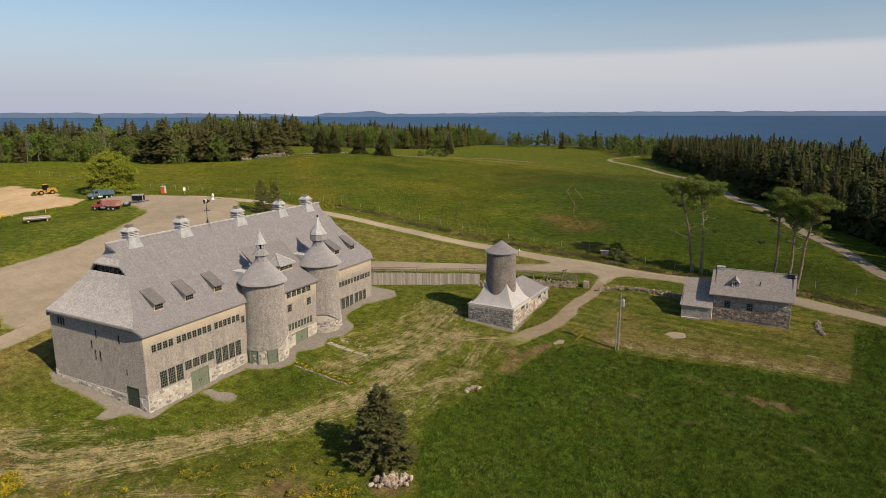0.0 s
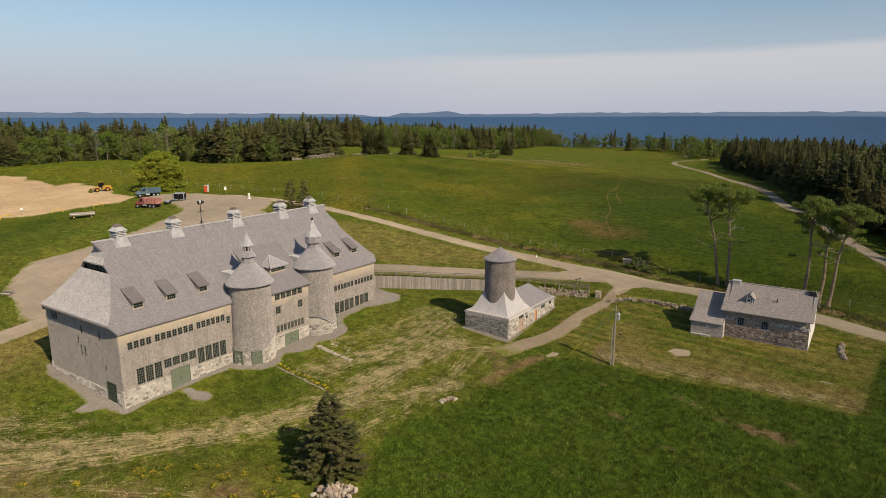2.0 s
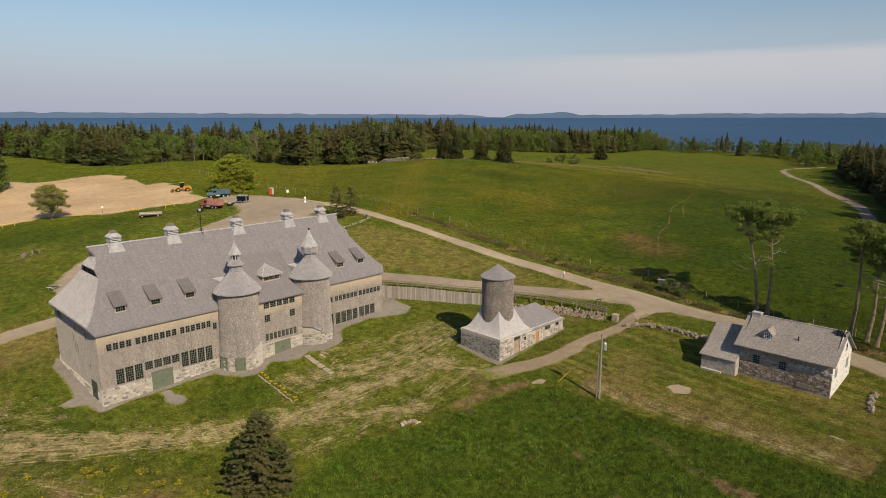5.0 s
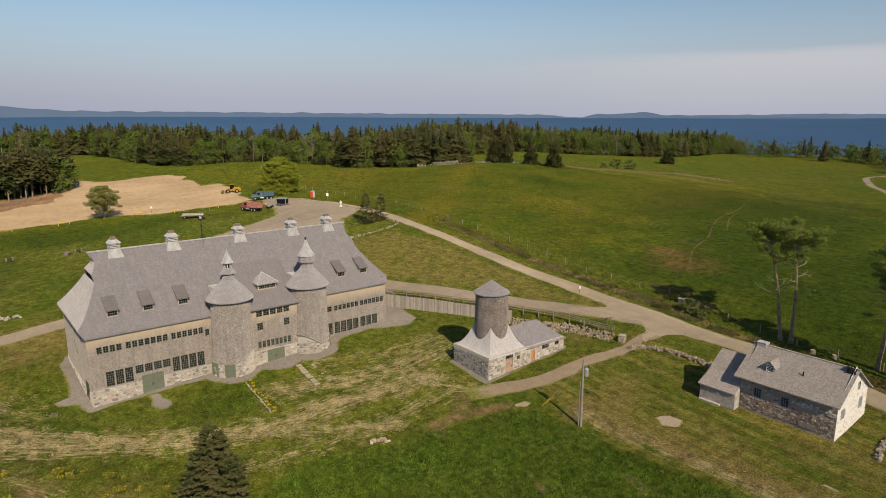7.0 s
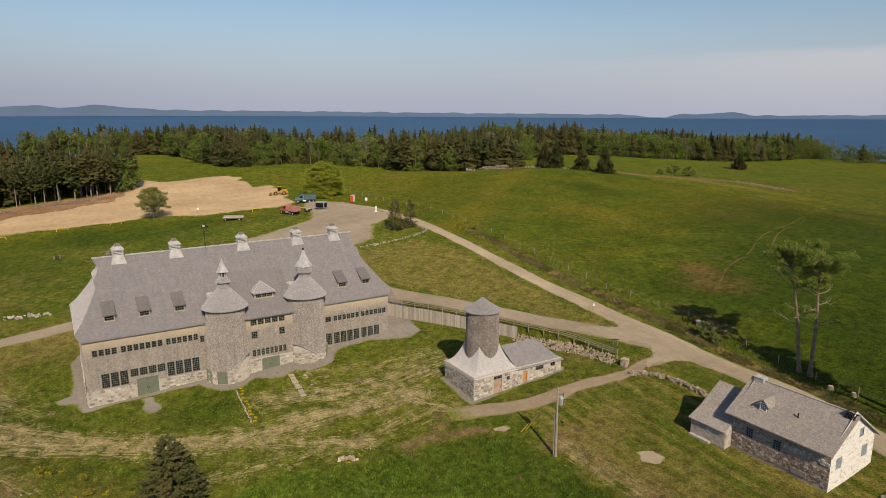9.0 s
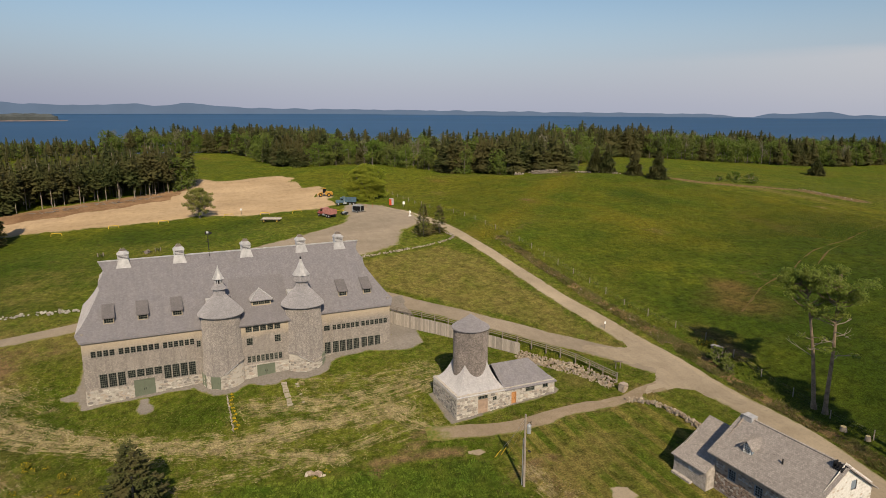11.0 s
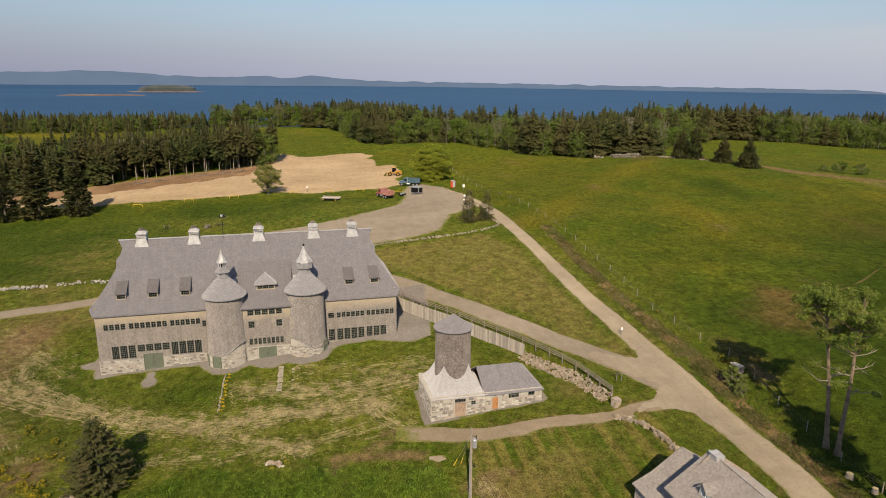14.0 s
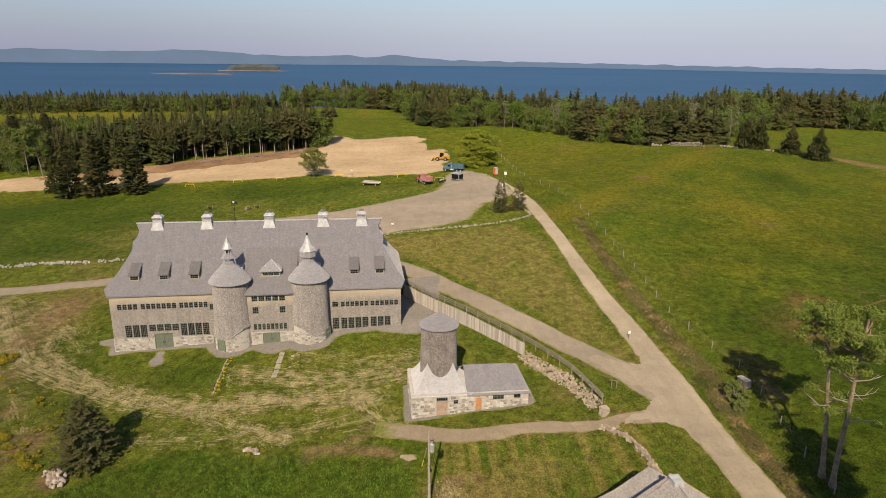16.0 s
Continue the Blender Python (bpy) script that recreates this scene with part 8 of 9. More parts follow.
# retaining fence: upright boards, posts and rails
rf = thing("board_fence", (-81.5, 93.0, ground_z(-81.5, 93.0)), "grey board retaining fence topped by dark rails", "fence")
o = rf.location
boards = even(BANK[:4], 0.24)
for i, (a, b) in enumerate(zip(boards, boards[1:])):
    d = (b - a).normalized()
    n = Vector((d.y, -d.x, 0))
    c = (a + b) / 2
    lo = ground_z(c.x + n.x * 0.7, c.y + n.y * 0.7) - 0.3
    hi = ground_z(c.x - n.x * 1.6, c.y - n.y * 1.6) + 0.34 + 0.03 * math.sin(i * 2.3)
    s = Shape()
    A, B = a + n * 0.02 - o, b + n * 0.02 - o - d * 0.012
    for p, q, w in ((A, B, n * 0.035),):
        c0 = [(p.x, p.y), (q.x, q.y), (q.x - w.x, q.y - w.y), (p.x - w.x, p.y - w.y)]
        s.face(*[(*k, hi - o.z) for k in c0])
        for e, g2 in zip(c0, c0[1:] + c0[:1]):
            s.face((*e, lo - o.z), (*g2, lo - o.z), (*g2, hi - o.z), (*e, hi - o.z))
    part("board", s, M_FENCEBOARD, rf)
posts = even([(p[0] - 0.35, p[1] + 0.5) for p in BANK], 2.75)
tops = []
for p in posts:
    z = ground_z(p.x - 0.9, p.y + 1.2)
    tops.append((p.x, p.y, z))
    fence_post(rf, (p.x, p.y, z), 1.25, 0.10, M_RAIL)
for a, b in zip(tops, tops[1:]):
    for h in (0.55, 0.88, 1.18):
        part("rail", Shape().tube((a[0] - o.x, a[1] - o.y, a[2] + h - o.z), (b[0] - o.x, b[1] - o.y, b[2] + h - o.z), 0.065, 0.06, 6), M_RAIL, rf)
pil = thing("stone_pillar", (-43.0, 115.1, ground_z(-43, 115.1) - 0.2), "short square fieldstone pillar ending the fence", "pillar", turn=15)
part("core", Shape().frustum(0, 0, 0, 1.35, 0.52, 0.52, 0.46, 0.46), M_DARKRUBBLE, pil)
for k, (axis, v, out) in enumerate((("u", -0.5, 0), ("v", 0.5, math.pi / 2))):
    rubble(pil, -0.5, 0.5, 0.05, 1.32, [], v, axis, out, M_BOULDER, 0.34, 14, 30 + k)

# wire fence along the pasture
wf = thing("wire_fence", (-60, 132.5, ground_z(-60, 132.5)), "pasture fence of grey posts and thin wire", "fence")
o = wf.location
LINE = [(-258, 121), (-234, 122.8), (-213, 124.2), (-195, 124.6), (-178, 125), (-164, 126), (-154, 129), (-140, 131.4), (-126, 132.3), (-112, 133.2), (-98, 133.3), (-82, 133.8), (-70, 133.4), (-57, 135.2), (-48, 136.6), (-36, 135.4), (-22, 134.2), (-8, 133.0), (2, 131.5), (12, 127.5), (25, 121)]
prev = None
for i, p in enumerate(even(LINE, 6.2)):
    z = ground_z(p.x, p.y)
    fence_post(wf, (p.x, p.y, z), 1.3 + 0.12 * math.sin(i * 3.7), 0.075, M_POLE)
    if prev:
        for h in (0.45, 0.8, 1.12):
            part("wire", Shape().tube((prev[0] - o.x, prev[1] - o.y, prev[2] + h - o.z), (p.x - o.x, p.y - o.y, z + h - o.z), 0.007, 0.007, 3), M_RAIL, wf)
    prev = (p.x, p.y, z)

# gravel aprons, stepping slabs and bare spots
patch("barn_apron", [(-67.9, 40.4), (-68.9, 44.6), (-69.1, 47.9), (-69.3, 52.0), (-69.0, 56.0), (-67.6, 57.0), (-65.6, 58.8), (-65.2, 60.6), (-66.2, 62.6), (-67.4, 64.2), (-66.2, 66.0), (-66.0, 68.0), (-66.8, 70.4), (-66.0, 72.4), (-66.2, 74.8), (-67.6, 76.6), (-70.6, 78.4), (-71.2, 84.0), (-69.9, 88.6), (-69.6, 91.0), (-72.5, 94.4), (-78.5, 95.2), (-92, 96), (-89.2, 39.2), (-86.0, 38.4), (-78, 39.0), (-74.6, 38.8), (-73.8, 36.6), (-72.1, 37.2), (-71.0, 39.9)], 0.10, M_GRAVEL, "grey gravel strip round the barn's foot", 0.6, 0.2, "gravel", soft=0.75)
patch("door_gravel", [(-69.3, 48.0), (-69.2, 50.4), (-67.6, 50.2), (-66.4, 50.7), (-64.4, 50.7), (-63.6, 49.8), (-63.8, 48.5), (-65.6, 48.0), (-67.6, 48.3)], 0.09, M_GRAVEL, "tongue of grey gravel before the barn's door", 0.5, 0.22, "gravel", soft=0.75)
patch("dairy_apron", [(-44.8, 88.9), (-54.4, 88.5), (-55.6, 106.9), (-46.2, 107.2)], 0.11, M_GRAVEL, "grey gravel strip round the dairy's foot", 1.0, 0.15, "gravel", soft=0.4)
patch("bare_spot", [(-24.6, 100.2), (-22.6, 99.6), (-21.2, 100.8), (-21.8, 102.4), (-23.8, 102.6)], 0.08, M_ROAD, "bare pale earth in the lawn", 0.6, 0.35, "ground", soft=0.6)
patch("bare_strip", [(-5.2, 102.2), (-2.0, 102.6), (-1.8, 103.3), (-5.0, 103.0)], 0.08, M_ROAD, "bare pale earth in the lawn", 0.6, 0.25, "ground", soft=0.6)
patch("bare_oval", [(-38.4, 88.8), (-37.4, 88.4), (-36.4, 89.6), (-36.8, 91.0), (-38.0, 90.6)], 0.09, M_ROAD, "bare pale earth beside the track", 0.6, 0.12, "ground", soft=0.6)
path = thing("slab_path", (-62.5, 69.4, ground_z(-62.5, 69.4)), "short path of flat pale stepping slabs", "path")
o = path.location
for i in range(9):
    for j in range(2):
        if j and rr.random() < 0.6:
            continue
        x, y = -66.0 + i * 0.85 + rr.uniform(-0.05, 0.05), 69.2 + j * 1.9 + 0.02 * i + rr.uniform(-0.05, 0.05)
        z = ground_z(x, y)
        m = pose(x - o.x, y - o.y, z - o.z, rr.uniform(-3, 3), rr.uniform(-3, 3), rr.uniform(-8, 8))
        a, b = (rr.uniform(0.30, 0.42), rr.uniform(0.34, 0.52)) if not j else (rr.uniform(0.15, 0.25), rr.uniform(0.15, 0.3))
        part("slab", Shape().frustum(0, 0, -0.1, rr.uniform(0.08, 0.14), a, b, a - 0.05, b - 0.05), M_SLAB, path, "", m)
edge = thing("stone_edging", (-60, 61.0, ground_z(-60, 61.0)), "line of small stones edging the flowers", "edging")
rocks(edge, [(-65 + 10 * k / 39, 60.8 + 0.4 * k / 39 + rr.uniform(-0.1, 0.1), ground_z(-65 + 10 * k / 39, 60.9) + 0.05, rr.uniform(0.2, 0.36)) for k in range(40)], WALLERS)

# ---- pole, signs and small things ----
px, py = -28.95, 92.0
pz = ground_z(px, py)
pole = thing("utility_pole", (px, py, pz), "weathered wooden utility pole with a grey transformer", "utility pole")
part("pole", Shape().tube((0, 0, -0.5), (0.05, -0.08, 9.0), 0.15, 0.105, 10), M_POLE, pole)
part("service_pole", Shape().tube((-0.34, -0.1, -0.5), (-0.28, -0.1, 5.9), 0.07, 0.07, 8), M_METAL, pole, "grey service mast")
part("transformer", Shape().lathe(0.32, 0.25, [(0.05, 6.75), (0.24, 6.8), (0.25, 7.7), (0.2, 7.8), (0.06, 7.84)], 14), M_METAL, pole, "light grey transformer can")
part("bushing", Shape().tube((0.32, 0.25, 7.8), (0.32, 0.25, 8.15), 0.05, 0.03, 6), M_LEAD, pole)
part("cutout", Shape().tube((0.1, 0.0, 8.1), (0.55, 0.35, 8.2), 0.035, 0.035, 6).tube((0.55, 0.35, 7.9), (0.55, 0.35, 8.4), 0.04, 0.04, 6), M_IRON, pole)
part("street_light", Shape().tube((0.1, 0, 5.0), (0.8, 0.1, 4.9), 0.03, 0.03, 6).box(0.62, 0.98, 0.02, 0.22, 4.78, 4.9), M_IRON, pole)
for i, (gx2, gy2) in enumerate(((-35.6, 92.2), (-35.5, 91.3), (-35.3, 93.0))):
    gz2 = ground_z(gx2, gy2) - pz
    part("guy_wire", Shape().tube((0.02, -0.04, 8.6 - i * 0.4), (gx2 - px, gy2 - py, gz2), 0.012, 0.012, 3), M_METAL, pole)
    a, b = Vector((gx2 - px, gy2 - py, gz2)), Vector((0.02, -0.04, 8.6 - i * 0.4))
    part("guard", Shape().tube(a, a + (b - a).normalized() * 2.2, 0.05, 0.05, 6), M_YELLOW, pole, "yellow guy-wire guard")
part("service_wire", Shape().tube((0.3, 0.25, 7.9), (-19.5 - px + 6, 113.5 - py, 18.2 - pz), 0.006, 0.006, 3), M_IRON, pole)


def sign(x, y, turn, h, w, tall, board, post, label, category="sign", tilt=0):
    t = thing("sign", (x, y, ground_z(x, y)), label, category, turn=turn)
    part("post", Shape().box(-0.05, 0.05, -0.05, 0.05, -0.3, h), post, t)
    part("panel", Shape().box(-w / 2, w / 2, -0.03, 0.03, 0, tall), board, t, "", pose(0, -0.07, h - tall * 0.6, tilt, 0, 0))
    return t


lect = thing("information_stand", (-48.6, 118.0, ground_z(-48.6, 118.0)), "wooden information stand with a sloping panel", "sign", turn=70)
for x in (-0.35, 0.35):
    part("post", Shape().box(x - 0.06, x + 0.06, -0.06, 0.06, -0.3, 1.05), M_RAIL, lect)
part("panel", Shape().box(-0.62, 0.62, -0.4, 0.4, 0, 0.07), M_RAIL, lect, "", pose(0, 0, 1.05, -28, 0, 0))
sign(-61.9, 124.3, 95, 1.2, 0.34, 0.46, M_WHITE, M_POLE, "small white notice on a roadside post")
sign(-121.3, 85.6, 85, 1.0, 0.6, 0.3, M_WHITE, M_POLE, "small white parking notice on a post")
sign(-170.2, 119.6, 80, 1.6, 0.75, 0.95, M_WHITE, M_POLE, "white notice board beside the lot")
sign(-189.0, 70.0, 80, 1.9, 0.6, 0.6, M_WHITE, M_POLE, "white notice at the sand field's edge")
hyd = thing("dispenser", (-153.0, 116.4, ground_z(-153, 116.4)), "white pedestal dispenser at the lot's edge", "dispenser")
part("base", Shape().lathe(0, 0, [(0.5, -0.1), (0.45, 0.25), (0.2, 0.4), (0.18, 0.9)], 12), M_WHITE, hyd)
part("head", Shape().lathe(0, 0, [(0.2, 0.9), (0.32, 1.05), (0.34, 1.4), (0.16, 1.75), (0, 1.8)], 12), M_WHITE, hyd)
for x, y in ((-177.0, 111.0), (-178.4, 109.0)):
    st = thing("stake", (x, y, ground_z(x, y)), "orange marker stake in the gravel lot", "stake", "marker stakes")
    part("rod", Shape().tube((0, 0, -0.2), (0.03, 0, 1.2), 0.05, 0.04, 6), M_ORANGERED, st)
for i, (x, y, w) in enumerate(((-21.9, 132.6, 0.5), (-19.1, 133.2, 0.4))):
    st = thing("stump", (x, y, ground_z(x, y)), "pale cut tree stump on the bank", "stump", "stumps")
    part("bole", Shape().lathe(0, 0, [(w * 1.1, -0.2), (w * 0.8, 0.2), (w * 0.72, 0.6)], 10), M_PALEBARK, st)
    part("cut_face", Shape().lathe(0, 0, [(w * 0.68, 0.6), (w * 0.66, 0.62)], 10), M_HAY, st)
cr = thing("trough", (-46.8, 135.2, ground_z(-46.8, 135.2)), "pale board lid over a dark trough", "trough", turn=15)
part("lid", Shape().box(-0.8, 0.9, -0.45, 0.45, 0.85, 0.93), M_PLANK, cr)
part("box", Shape().box(-0.6, 1.0, -0.45, 0.45, -0.2, 0.84), M_RAIL, cr)


def barrier(x, y, turn):
    t = thing("barrier", (x, y, ground_z(x, y)), "low yellow pipe barrier at the sand field's edge", "barrier", "yellow barriers", turn)
    part("bar", Shape().tube((-1.3, 0, 0.85), (1.3, 0, 0.85), 0.09, 0.09, 8), M_YELLOW, t)
    for sx in (-1, 1):
        part("leg", Shape().tube((sx * 1.5, 0, -0.1), (sx * 1.3, 0, 0.85), 0.08, 0.08, 6), M_YELLOW, t)


for i, (x, y) in enumerate(((-184, 17.5), (-186.4, 32.5), (-187.2, 46.5), (-187.8, 66), (-184.0, 77), (-182.2, 87), (-172.5, 99), (-185.5, 3))):
    barrier(x, y, 88 + (i % 3) * 7)

# ---- vehicles ----


def wheels(t, spots, r, w, rim):
    for x, y in spots:
        tyre = part("wheel", Shape().wheel((0, 0, 0), r, w, 18), M_TYRE, t, "", pose(x, y, r))
        part("rim", Shape().wheel((0.04 if x > 0 else -0.04, 0, 0), r * 0.52, w, 12), rim, tyre)


def dump_truck(x, y, turn, paint, bed, label):
    t = thing("dump_truck", (x, y, ground_z(x, y) + 0.02), label, "truck", turn=turn)
    part("chassis", Shape().box(-0.45, 0.45, -3.2, 3.3, 0.75, 1.0).box(-1.15, 1.15, -3.45, -3.2, 0.6, 0.95), M_IRON, t)
    cab = part("cab", Shape().frustum(0, -1.35, 1.0, 2.55, 1.15, 0.75, 1.02, 0.6), paint, t)
    part("windscreen", Shape().box(-0.9, 0.9, -2.06, -2.0, 1.85, 2.4), M_GLASS, cab, "", pose(0, 0.02, 0))
    for sx in (-1, 1):
        part("side_window", Shape().box(sx * 1.09 - 0.02, sx * 1.09 + 0.02, -1.75, -0.95, 1.75, 2.35), M_GLASS, cab)
        part("fender", Shape().frustum(sx * 0.98, -2.55, 0.95, 1.2, 0.28, 0.75, 0.24, 0.6), paint, t)
        part("headlight", Shape().box(sx * 0.8 - 0.14, sx * 0.8 + 0.14, -3.42, -3.36, 1.05, 1.25), M_LEAD, t)
        part("fuel_tank", Shape().tube((sx * 0.95, -0.9, 0.75), (sx * 0.95, 0.2, 0.75), 0.28, 0.28, 10), M_METAL, t)
    part("hood", Shape().frustum(0, -2.7, 1.0, 1.72, 0.85, 0.7, 0.72, 0.62), paint, t)
    part("grille", Shape().box(-0.6, 0.6, -3.44, -3.38, 1.0, 1.6), M_METAL, t)
    part("exhaust", Shape().tube((0.95, -0.55, 1.0), (0.95, -0.55, 3.0), 0.07, 0.07, 8), M_METAL, t)
    b = Shape()
    zb, zt, y0, y1 = 1.15, 2.55, -0.45, 3.55
    for sx in (-1, 1):
        b.box(min(sx * 1.2, sx * 1.12), max(sx * 1.2, sx * 1.12), y0, y1, zb, zt)
    b.box(-1.12, 1.12, y0, y1, zb, zb + 0.1).box(-1.12, 1.12, y1 - 0.08, y1, zb + 0.1, zt - 0.15).box(-1.12, 1.12, y0, y0 + 0.08, zb + 0.1, zt + 0.25)
    b.box(-1.2, 1.2, y0 - 0.75, y0, zt + 0.17, zt + 0.27)
    body = part("dump_body", b, bed, t)
    for sx in (-1, 1):
        for k in range(5):
            yy = y0 + 0.35 + k * 0.82
            part("rib", Shape().box(sx * 1.26 - 0.05, sx * 1.26 + 0.05, yy - 0.06, yy + 0.06, zb, zt), bed, body)
    wheels(t, [(sx * 1.0, yy) for sx in (-1, 1) for yy in (-2.55, 1.35, 2.6)], 0.52, 0.36, M_METAL)
    return t


def heading(ax, ay, bx, by):
    """Turn that puts local -y on the way from b to a."""
    return math.degrees(math.atan2(ay - by, ax - bx)) + 90


dump_truck(-188.4, 104.4, heading(-189.2, 101.2, -187.7, 107.8), M_BLUE, M_BLUE, "dusty blue dump truck parked on the sand")
dump_truck(-167.8, 94.2, heading(-170.5, 92.9, -165.1, 95.5), M_RED, M_PINKISH, "faded red dump truck parked on the grass")
t = thing("wheel_loader", (-214.3, 101.4, ground_z(-214.3, 101.4) + 0.02), "yellow wheel loader with its bucket lowered", "loader", turn=heading(-214.8, 98.8, -213.9, 104.0))
part("rear_body", Shape().frustum(0, 1.7, 0.8, 1.95, 0.85, 1.35, 0.75, 1.25), M_AMBER, t)
part("counterweight", Shape().box(-0.9, 0.9, 2.9, 3.3, 0.7, 1.4), M_AMBER, t)
cab = part("cab", Shape().frustum(0, 0.2, 1.5, 3.1, 0.68, 0.7, 0.62, 0.62), M_BLACK, t, "dark glazed cab")
part("cab_roof", Shape().box(-0.72, 0.72, -0.5, 0.9, 3.1, 3.22), M_AMBER, cab)
part("front_frame", Shape().box(-0.4, 0.4, -2.0, -0.3, 0.75, 1.5), M_AMBER, t)
for sx in (-1, 1):
    part("arm", Shape().tube((sx * 0.55, -0.7, 1.75), (sx * 0.55, -2.7, 0.55), 0.16, 0.12, 6), M_AMBER, t)
bk = Shape().box(-1.35, 1.35, -2.85, -2.75, 0.1, 1.15).box(-1.35, 1.35, -3.75, -2.75, 0.05, 0.15)
for sx in (-1.35, 1.28):
    bk.face((sx, -3.75, 0.1), (sx, -2.8, 0.1), (sx, -2.8, 1.15)).box(sx, sx + 0.07, -3.4, -2.75, 0.1, 0.6)
part("bucket", bk, M_CLEARED, t, "soil-stained bucket")
wheels(t, [(sx * 0.98, yy) for sx in (-1, 1) for yy in (-1.35, 1.75)], 0.72, 0.5, M_AMBER)
t = thing("box_trailer", (-169.6, 104.4, ground_z(-169.6, 104.4)), "small enclosed trailer with dark open ends", "trailer", turn=heading(-172.0, 106.4, -167.6, 102.4) + 90)
part("body", Shape().frustum(0, 0, 0.5, 2.35, 1.05, 1.55, 1.0, 1.4), M_METAL, t, "silver trailer shell")
for k, (x, w) in enumerate(((-0.47, 0.42), (0.47, 0.42))):
    part("door", Shape().box(x - w, x + w, -1.60, -1.56, 0.65, 2.1), M_BLACK, t, "black rear door")
part("tongue", Shape().tube((0, 1.5, 0.5), (0, 2.7, 0.5), 0.06, 0.06, 6), M_IRON, t)
part("fascia", Shape().box(-1.10, -1.04, -1.3, 1.3, 0.7, 2.1), M_BLACK, t)
part("side_panel", Shape().box(1.04, 1.10, -1.3, 1.3, 0.7, 2.1), M_BLACK, t)
part("nose_panel", Shape().box(-0.9, 0.9, 1.52, 1.60, 0.7, 2.1), M_BLACK, t)
wheels(t, [(-1.0, 0.1), (1.0, 0.1)], 0.35, 0.22, M_METAL)
t = thing("utility_trailer", (-167.2, 99.6, ground_z(-167.2, 99.6)), "small dark utility trailer on two wheels", "trailer", turn=40)
part("bed", Shape().box(-0.75, 0.75, -1.0, 1.0, 0.45, 0.6).box(-0.75, -0.7, -1.0, 1.0, 0.6, 0.9).box(0.7, 0.75, -1.0, 1.0, 0.6, 0.9), M_IRON, t)
part("load", Shape().frustum(0, 0, 0.6, 1.05, 0.5, 0.7, 0.35, 0.5), M_METAL, t)
wheels(t, [(-0.85, 0), (0.85, 0)], 0.33, 0.2, M_METAL)
t = thing("hay_wagon", (-169.4, 77.6, ground_z(-169.4, 77.6)), "flat grey board hay wagon on yellow wheels", "wagon", turn=heading(-170.4, 75.0, -168.4, 80.2))
part("frame", Shape().box(-0.5, -0.35, -2.6, 2.6, 0.62, 0.8).box(0.35, 0.5, -2.6, 2.6, 0.62, 0.8), M_RAIL, t)
for k in range(9):
    x = -1.1 + k * 0.245
    part("plank", Shape().box(x, x + 0.23, -2.9, 2.9, 0.82, 0.88), M_PLANK, t)
for sx in (-1.12, 1.12):
    part("side_rail", Shape().box(sx - 0.05, sx + 0.05, -2.9, 2.9, 0.72, 1.0 if sx > 0 else 1.3), M_RAIL if sx > 0 else M_BOARD, t)
wheels(t, [(sx * 0.95, yy) for sx in (-1, 1) for yy in (-2.0, 2.0)], 0.36, 0.2, M_YELLOW)
t = thing("portable_toilet", (-177.1, 117.4, ground_z(-177.1, 117.4)), "portable toilet with red sides and a grey front", "toilet", turn=115)
part("cabin", Shape().frustum(0, 0, 0.1, 2.1, 0.56, 0.56, 0.54, 0.54), M_ORANGERED, t)
part("door", Shape().box(-0.47, 0.47, -0.62, -0.565, 0.2, 2.0), M_LEAD, t, "pale grey door")
part("roof", Shape().frustum(0, 0, 2.1, 2.32, 0.6, 0.6, 0.42, 0.42), M_LEAD, t)
part("skid", Shape().box(-0.6, 0.6, -0.6, 0.6, -0.05, 0.1), M_IRON, t)
for i, (x, y, tn) in enumerate(((-153.1, 33.0, 20), (-149.2, 44.4, 70), (-150.2, 46.9, 10))):
    t = thing("farm_implement", (x, y, ground_z(x, y)), "rusty old farm implement standing in the grass", "farm implement", "old implements", tn)
    part("frame", Shape().tube((-1.2, 0, 0.6), (1.4, 0, 0.5), 0.07, 0.07, 6).tube((0, -0.6, 0.6), (0, 0.6, 0.6), 0.06, 0.06, 6), M_IRON, t)
    for sy in (-0.65, 0.65):
        part("wheel", Shape().tube((0, sy - 0.05, 0.5), (0, sy + 0.05, 0.5), 0.5, 0.5, 14), M_RAIL, t)
    for k in range(4):
        part("tine", Shape().tube((0.3 + k * 0.25, 0.1, 0.55), (0.4 + k * 0.25, 0.15, 0.02), 0.03, 0.02, 5), M_IRON, t)
t = thing("picnic_table", (-121.0, 45.3, ground_z(-121.0, 45.3)), "low weathered picnic table beside the lot", "table", turn=30)
for k in range(5):
    part("plank", Shape().box(-0.95, 0.95, -0.42 + k * 0.17, -0.27 + k * 0.17, 0.70, 0.75), M_RAIL, t)
for sy in (-0.78, 0.78):
    part("seat", Shape().box(-0.95, 0.95, sy - 0.14, sy + 0.14, 0.42, 0.46), M_PLANK, t, "bleached plank seat")
for sx in (-0.7, 0.7):
    part("brace", Shape().box(sx - 0.05, sx + 0.05, -0.9, 0.9, 0.34, 0.42), M_BOARD, t)
    for sy in (-1, 1):
        part("leg", Shape().tube((sx, sy * 0.3, 0.7), (sx, sy * 0.7, -0.05), 0.05, 0.05, 5), M_BOARD, t)
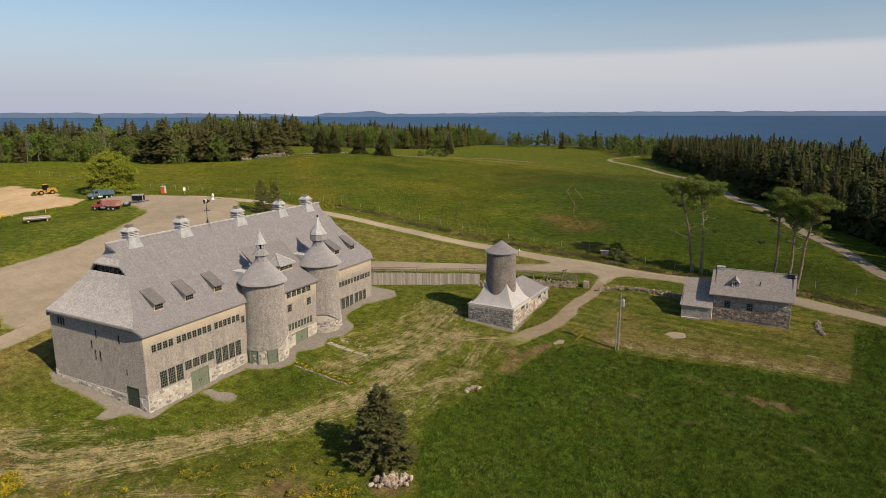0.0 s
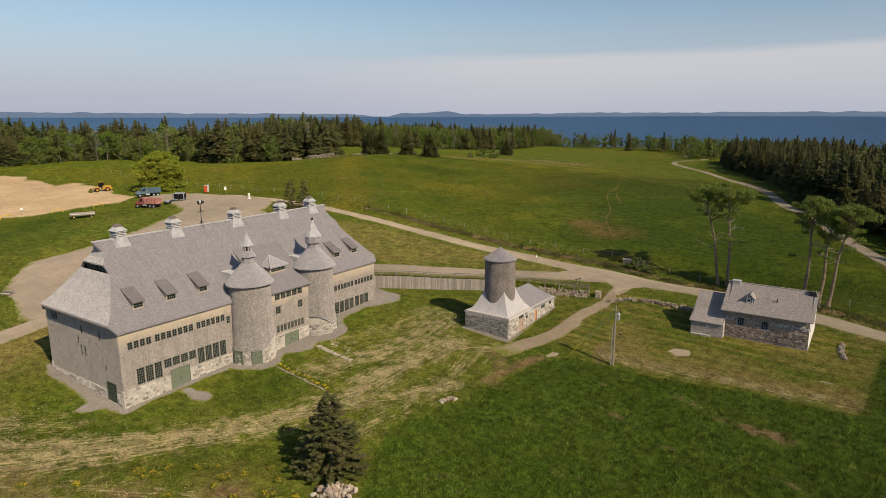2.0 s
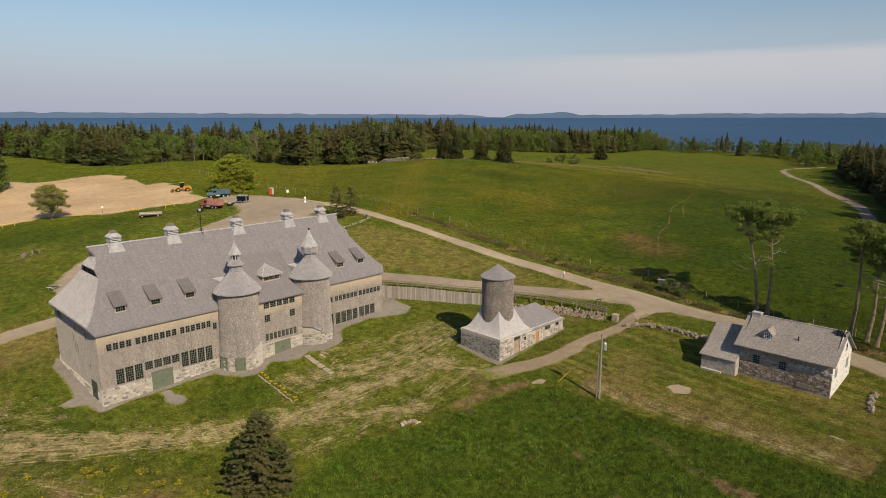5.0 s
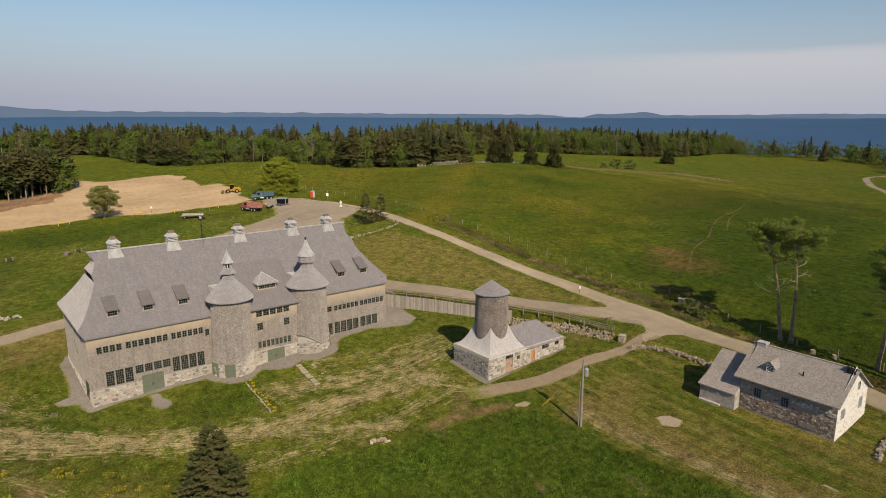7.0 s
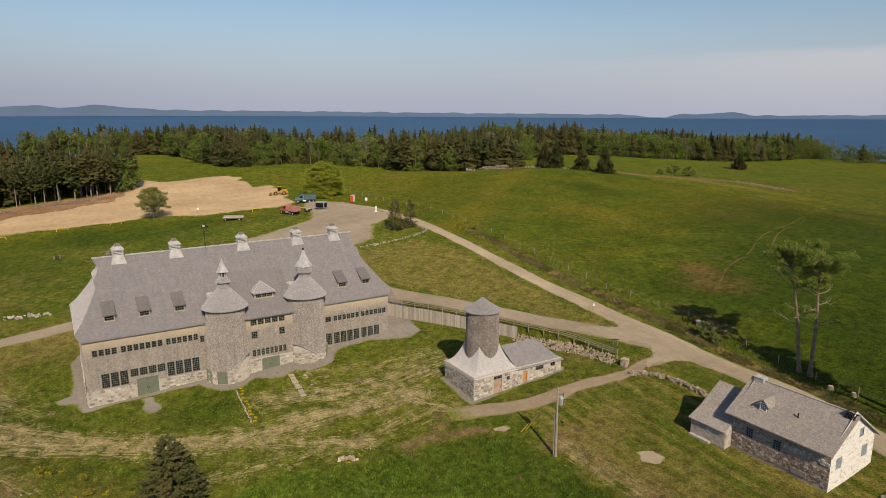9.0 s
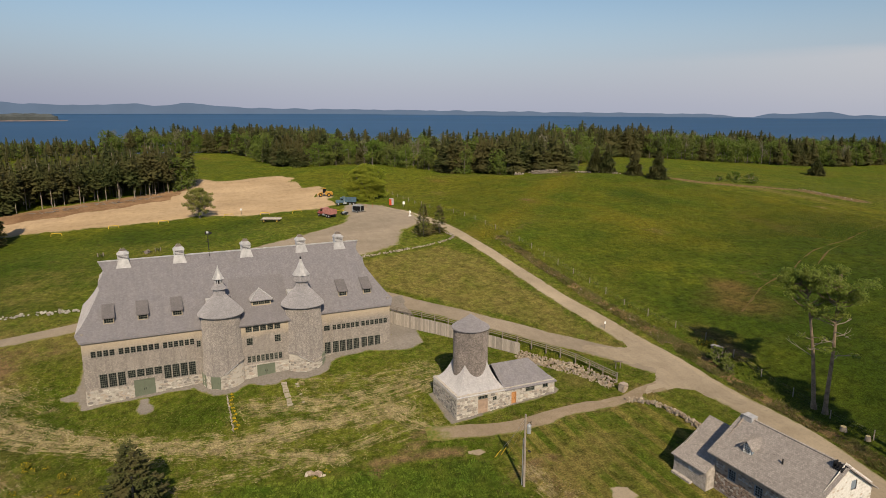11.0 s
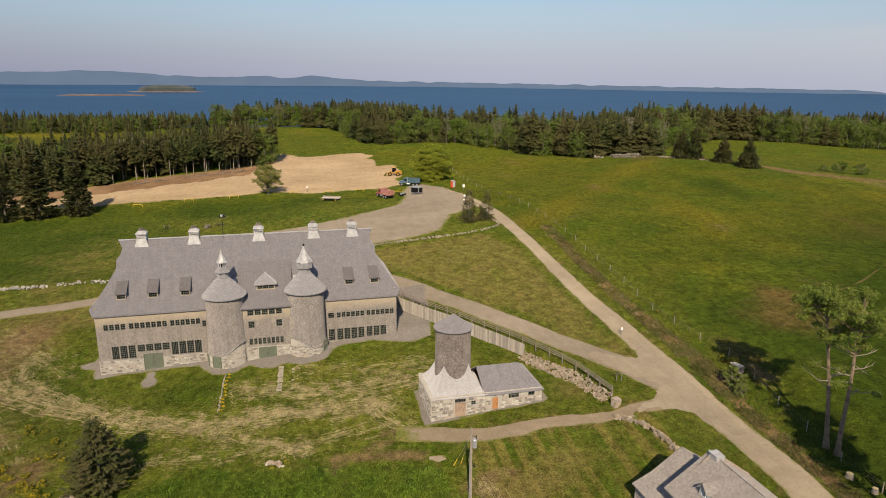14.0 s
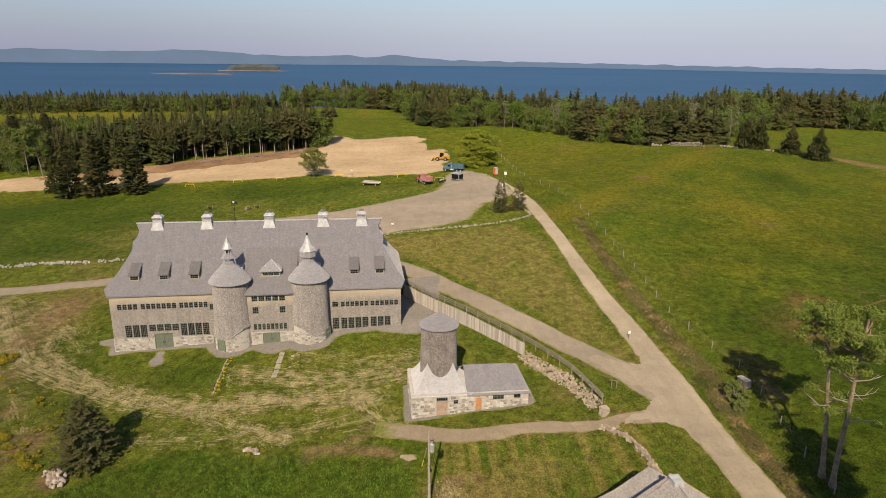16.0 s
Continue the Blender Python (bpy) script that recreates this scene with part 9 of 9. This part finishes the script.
brush = thing("brush_pile", (-238, 32, ground_z(-238, 32)), "grey dead brush along the cut wood's edge", "brush")
o = brush.location
for i in range(70):
    k = rr.random()
    x, y = -224 - 20 * k + rr.uniform(-2, 2) + 3, 4 + 38 * k + rr.uniform(-2, 2)
    z = ground_z(x, y) + 0.15
    a, ln = rr.uniform(0, 6.28), rr.uniform(1.5, 4.5)
    part("branch", Shape().tube((x - o.x, y - o.y, z - o.z), (x + ln * math.cos(a) - o.x, y + ln * math.sin(a) - o.y, z + rr.uniform(0, 0.7) - o.z), 0.12, 0.04, 5), M_PALEBARK, brush)

# ---- stones of the walls, last ----
rubble(dairy, 0.05, 15.7, -0.25, 3.0, DH, -0.004, "u", 0.0, M_STONE, 0.50, 230, 3)
rubble(dairy, 0.1, 8.0, -0.1, 3.0, [], -0.004, "v", -math.pi / 2, M_GREYSTONE, 0.46, 150, 4)
rubble(cottage, 0.05, 11.25, -0.2, 2.2, CH, -0.004, "u", 0.0, M_BROWNSTONE, 0.30, 300, 5, skip=0.03)
rubble(cottage, 0.05, 11.25, 2.2, 2.9, CH, -0.004, "u", 0.0, M_WASHSTONE, 0.34, 80, 15, skip=0.05)
rubble(base, 0.05, 16.1, -0.3, SILL - 0.05, [BIG_DOOR] + LOW_L, -0.064, "u", 0.0, M_STONE, 0.55, 130, 6, skip=0.25)
rubble(base, 35.0, 46.9, 0.9, SILL - 0.05, LOW_R, -0.064, "u", 0.0, M_STONE, 0.5, 70, 7, skip=0.25)
rubble(base, 0.4, 17.6, 0.0, SILL - 0.65, [END_DOOR], -0.064, "v", -math.pi / 2, M_STONE, 0.5, 90, 8, skip=0.2)
rubble(base, 22.3, 28.9, 0.6, 3.2, [MID_DOOR], MID - 0.064, "u", 0.0, M_STONE, 0.5, 60, 9, skip=0.25)

for (u, v), tw, lowest, doors in ((T1, tw1, 0.2, (-58, -118)), (T2, tw2, 0.9, (-28,))):
    round_rubble(tw, u, v, 3.14, lowest, 3.3, 8, 40 + int(u), doors)
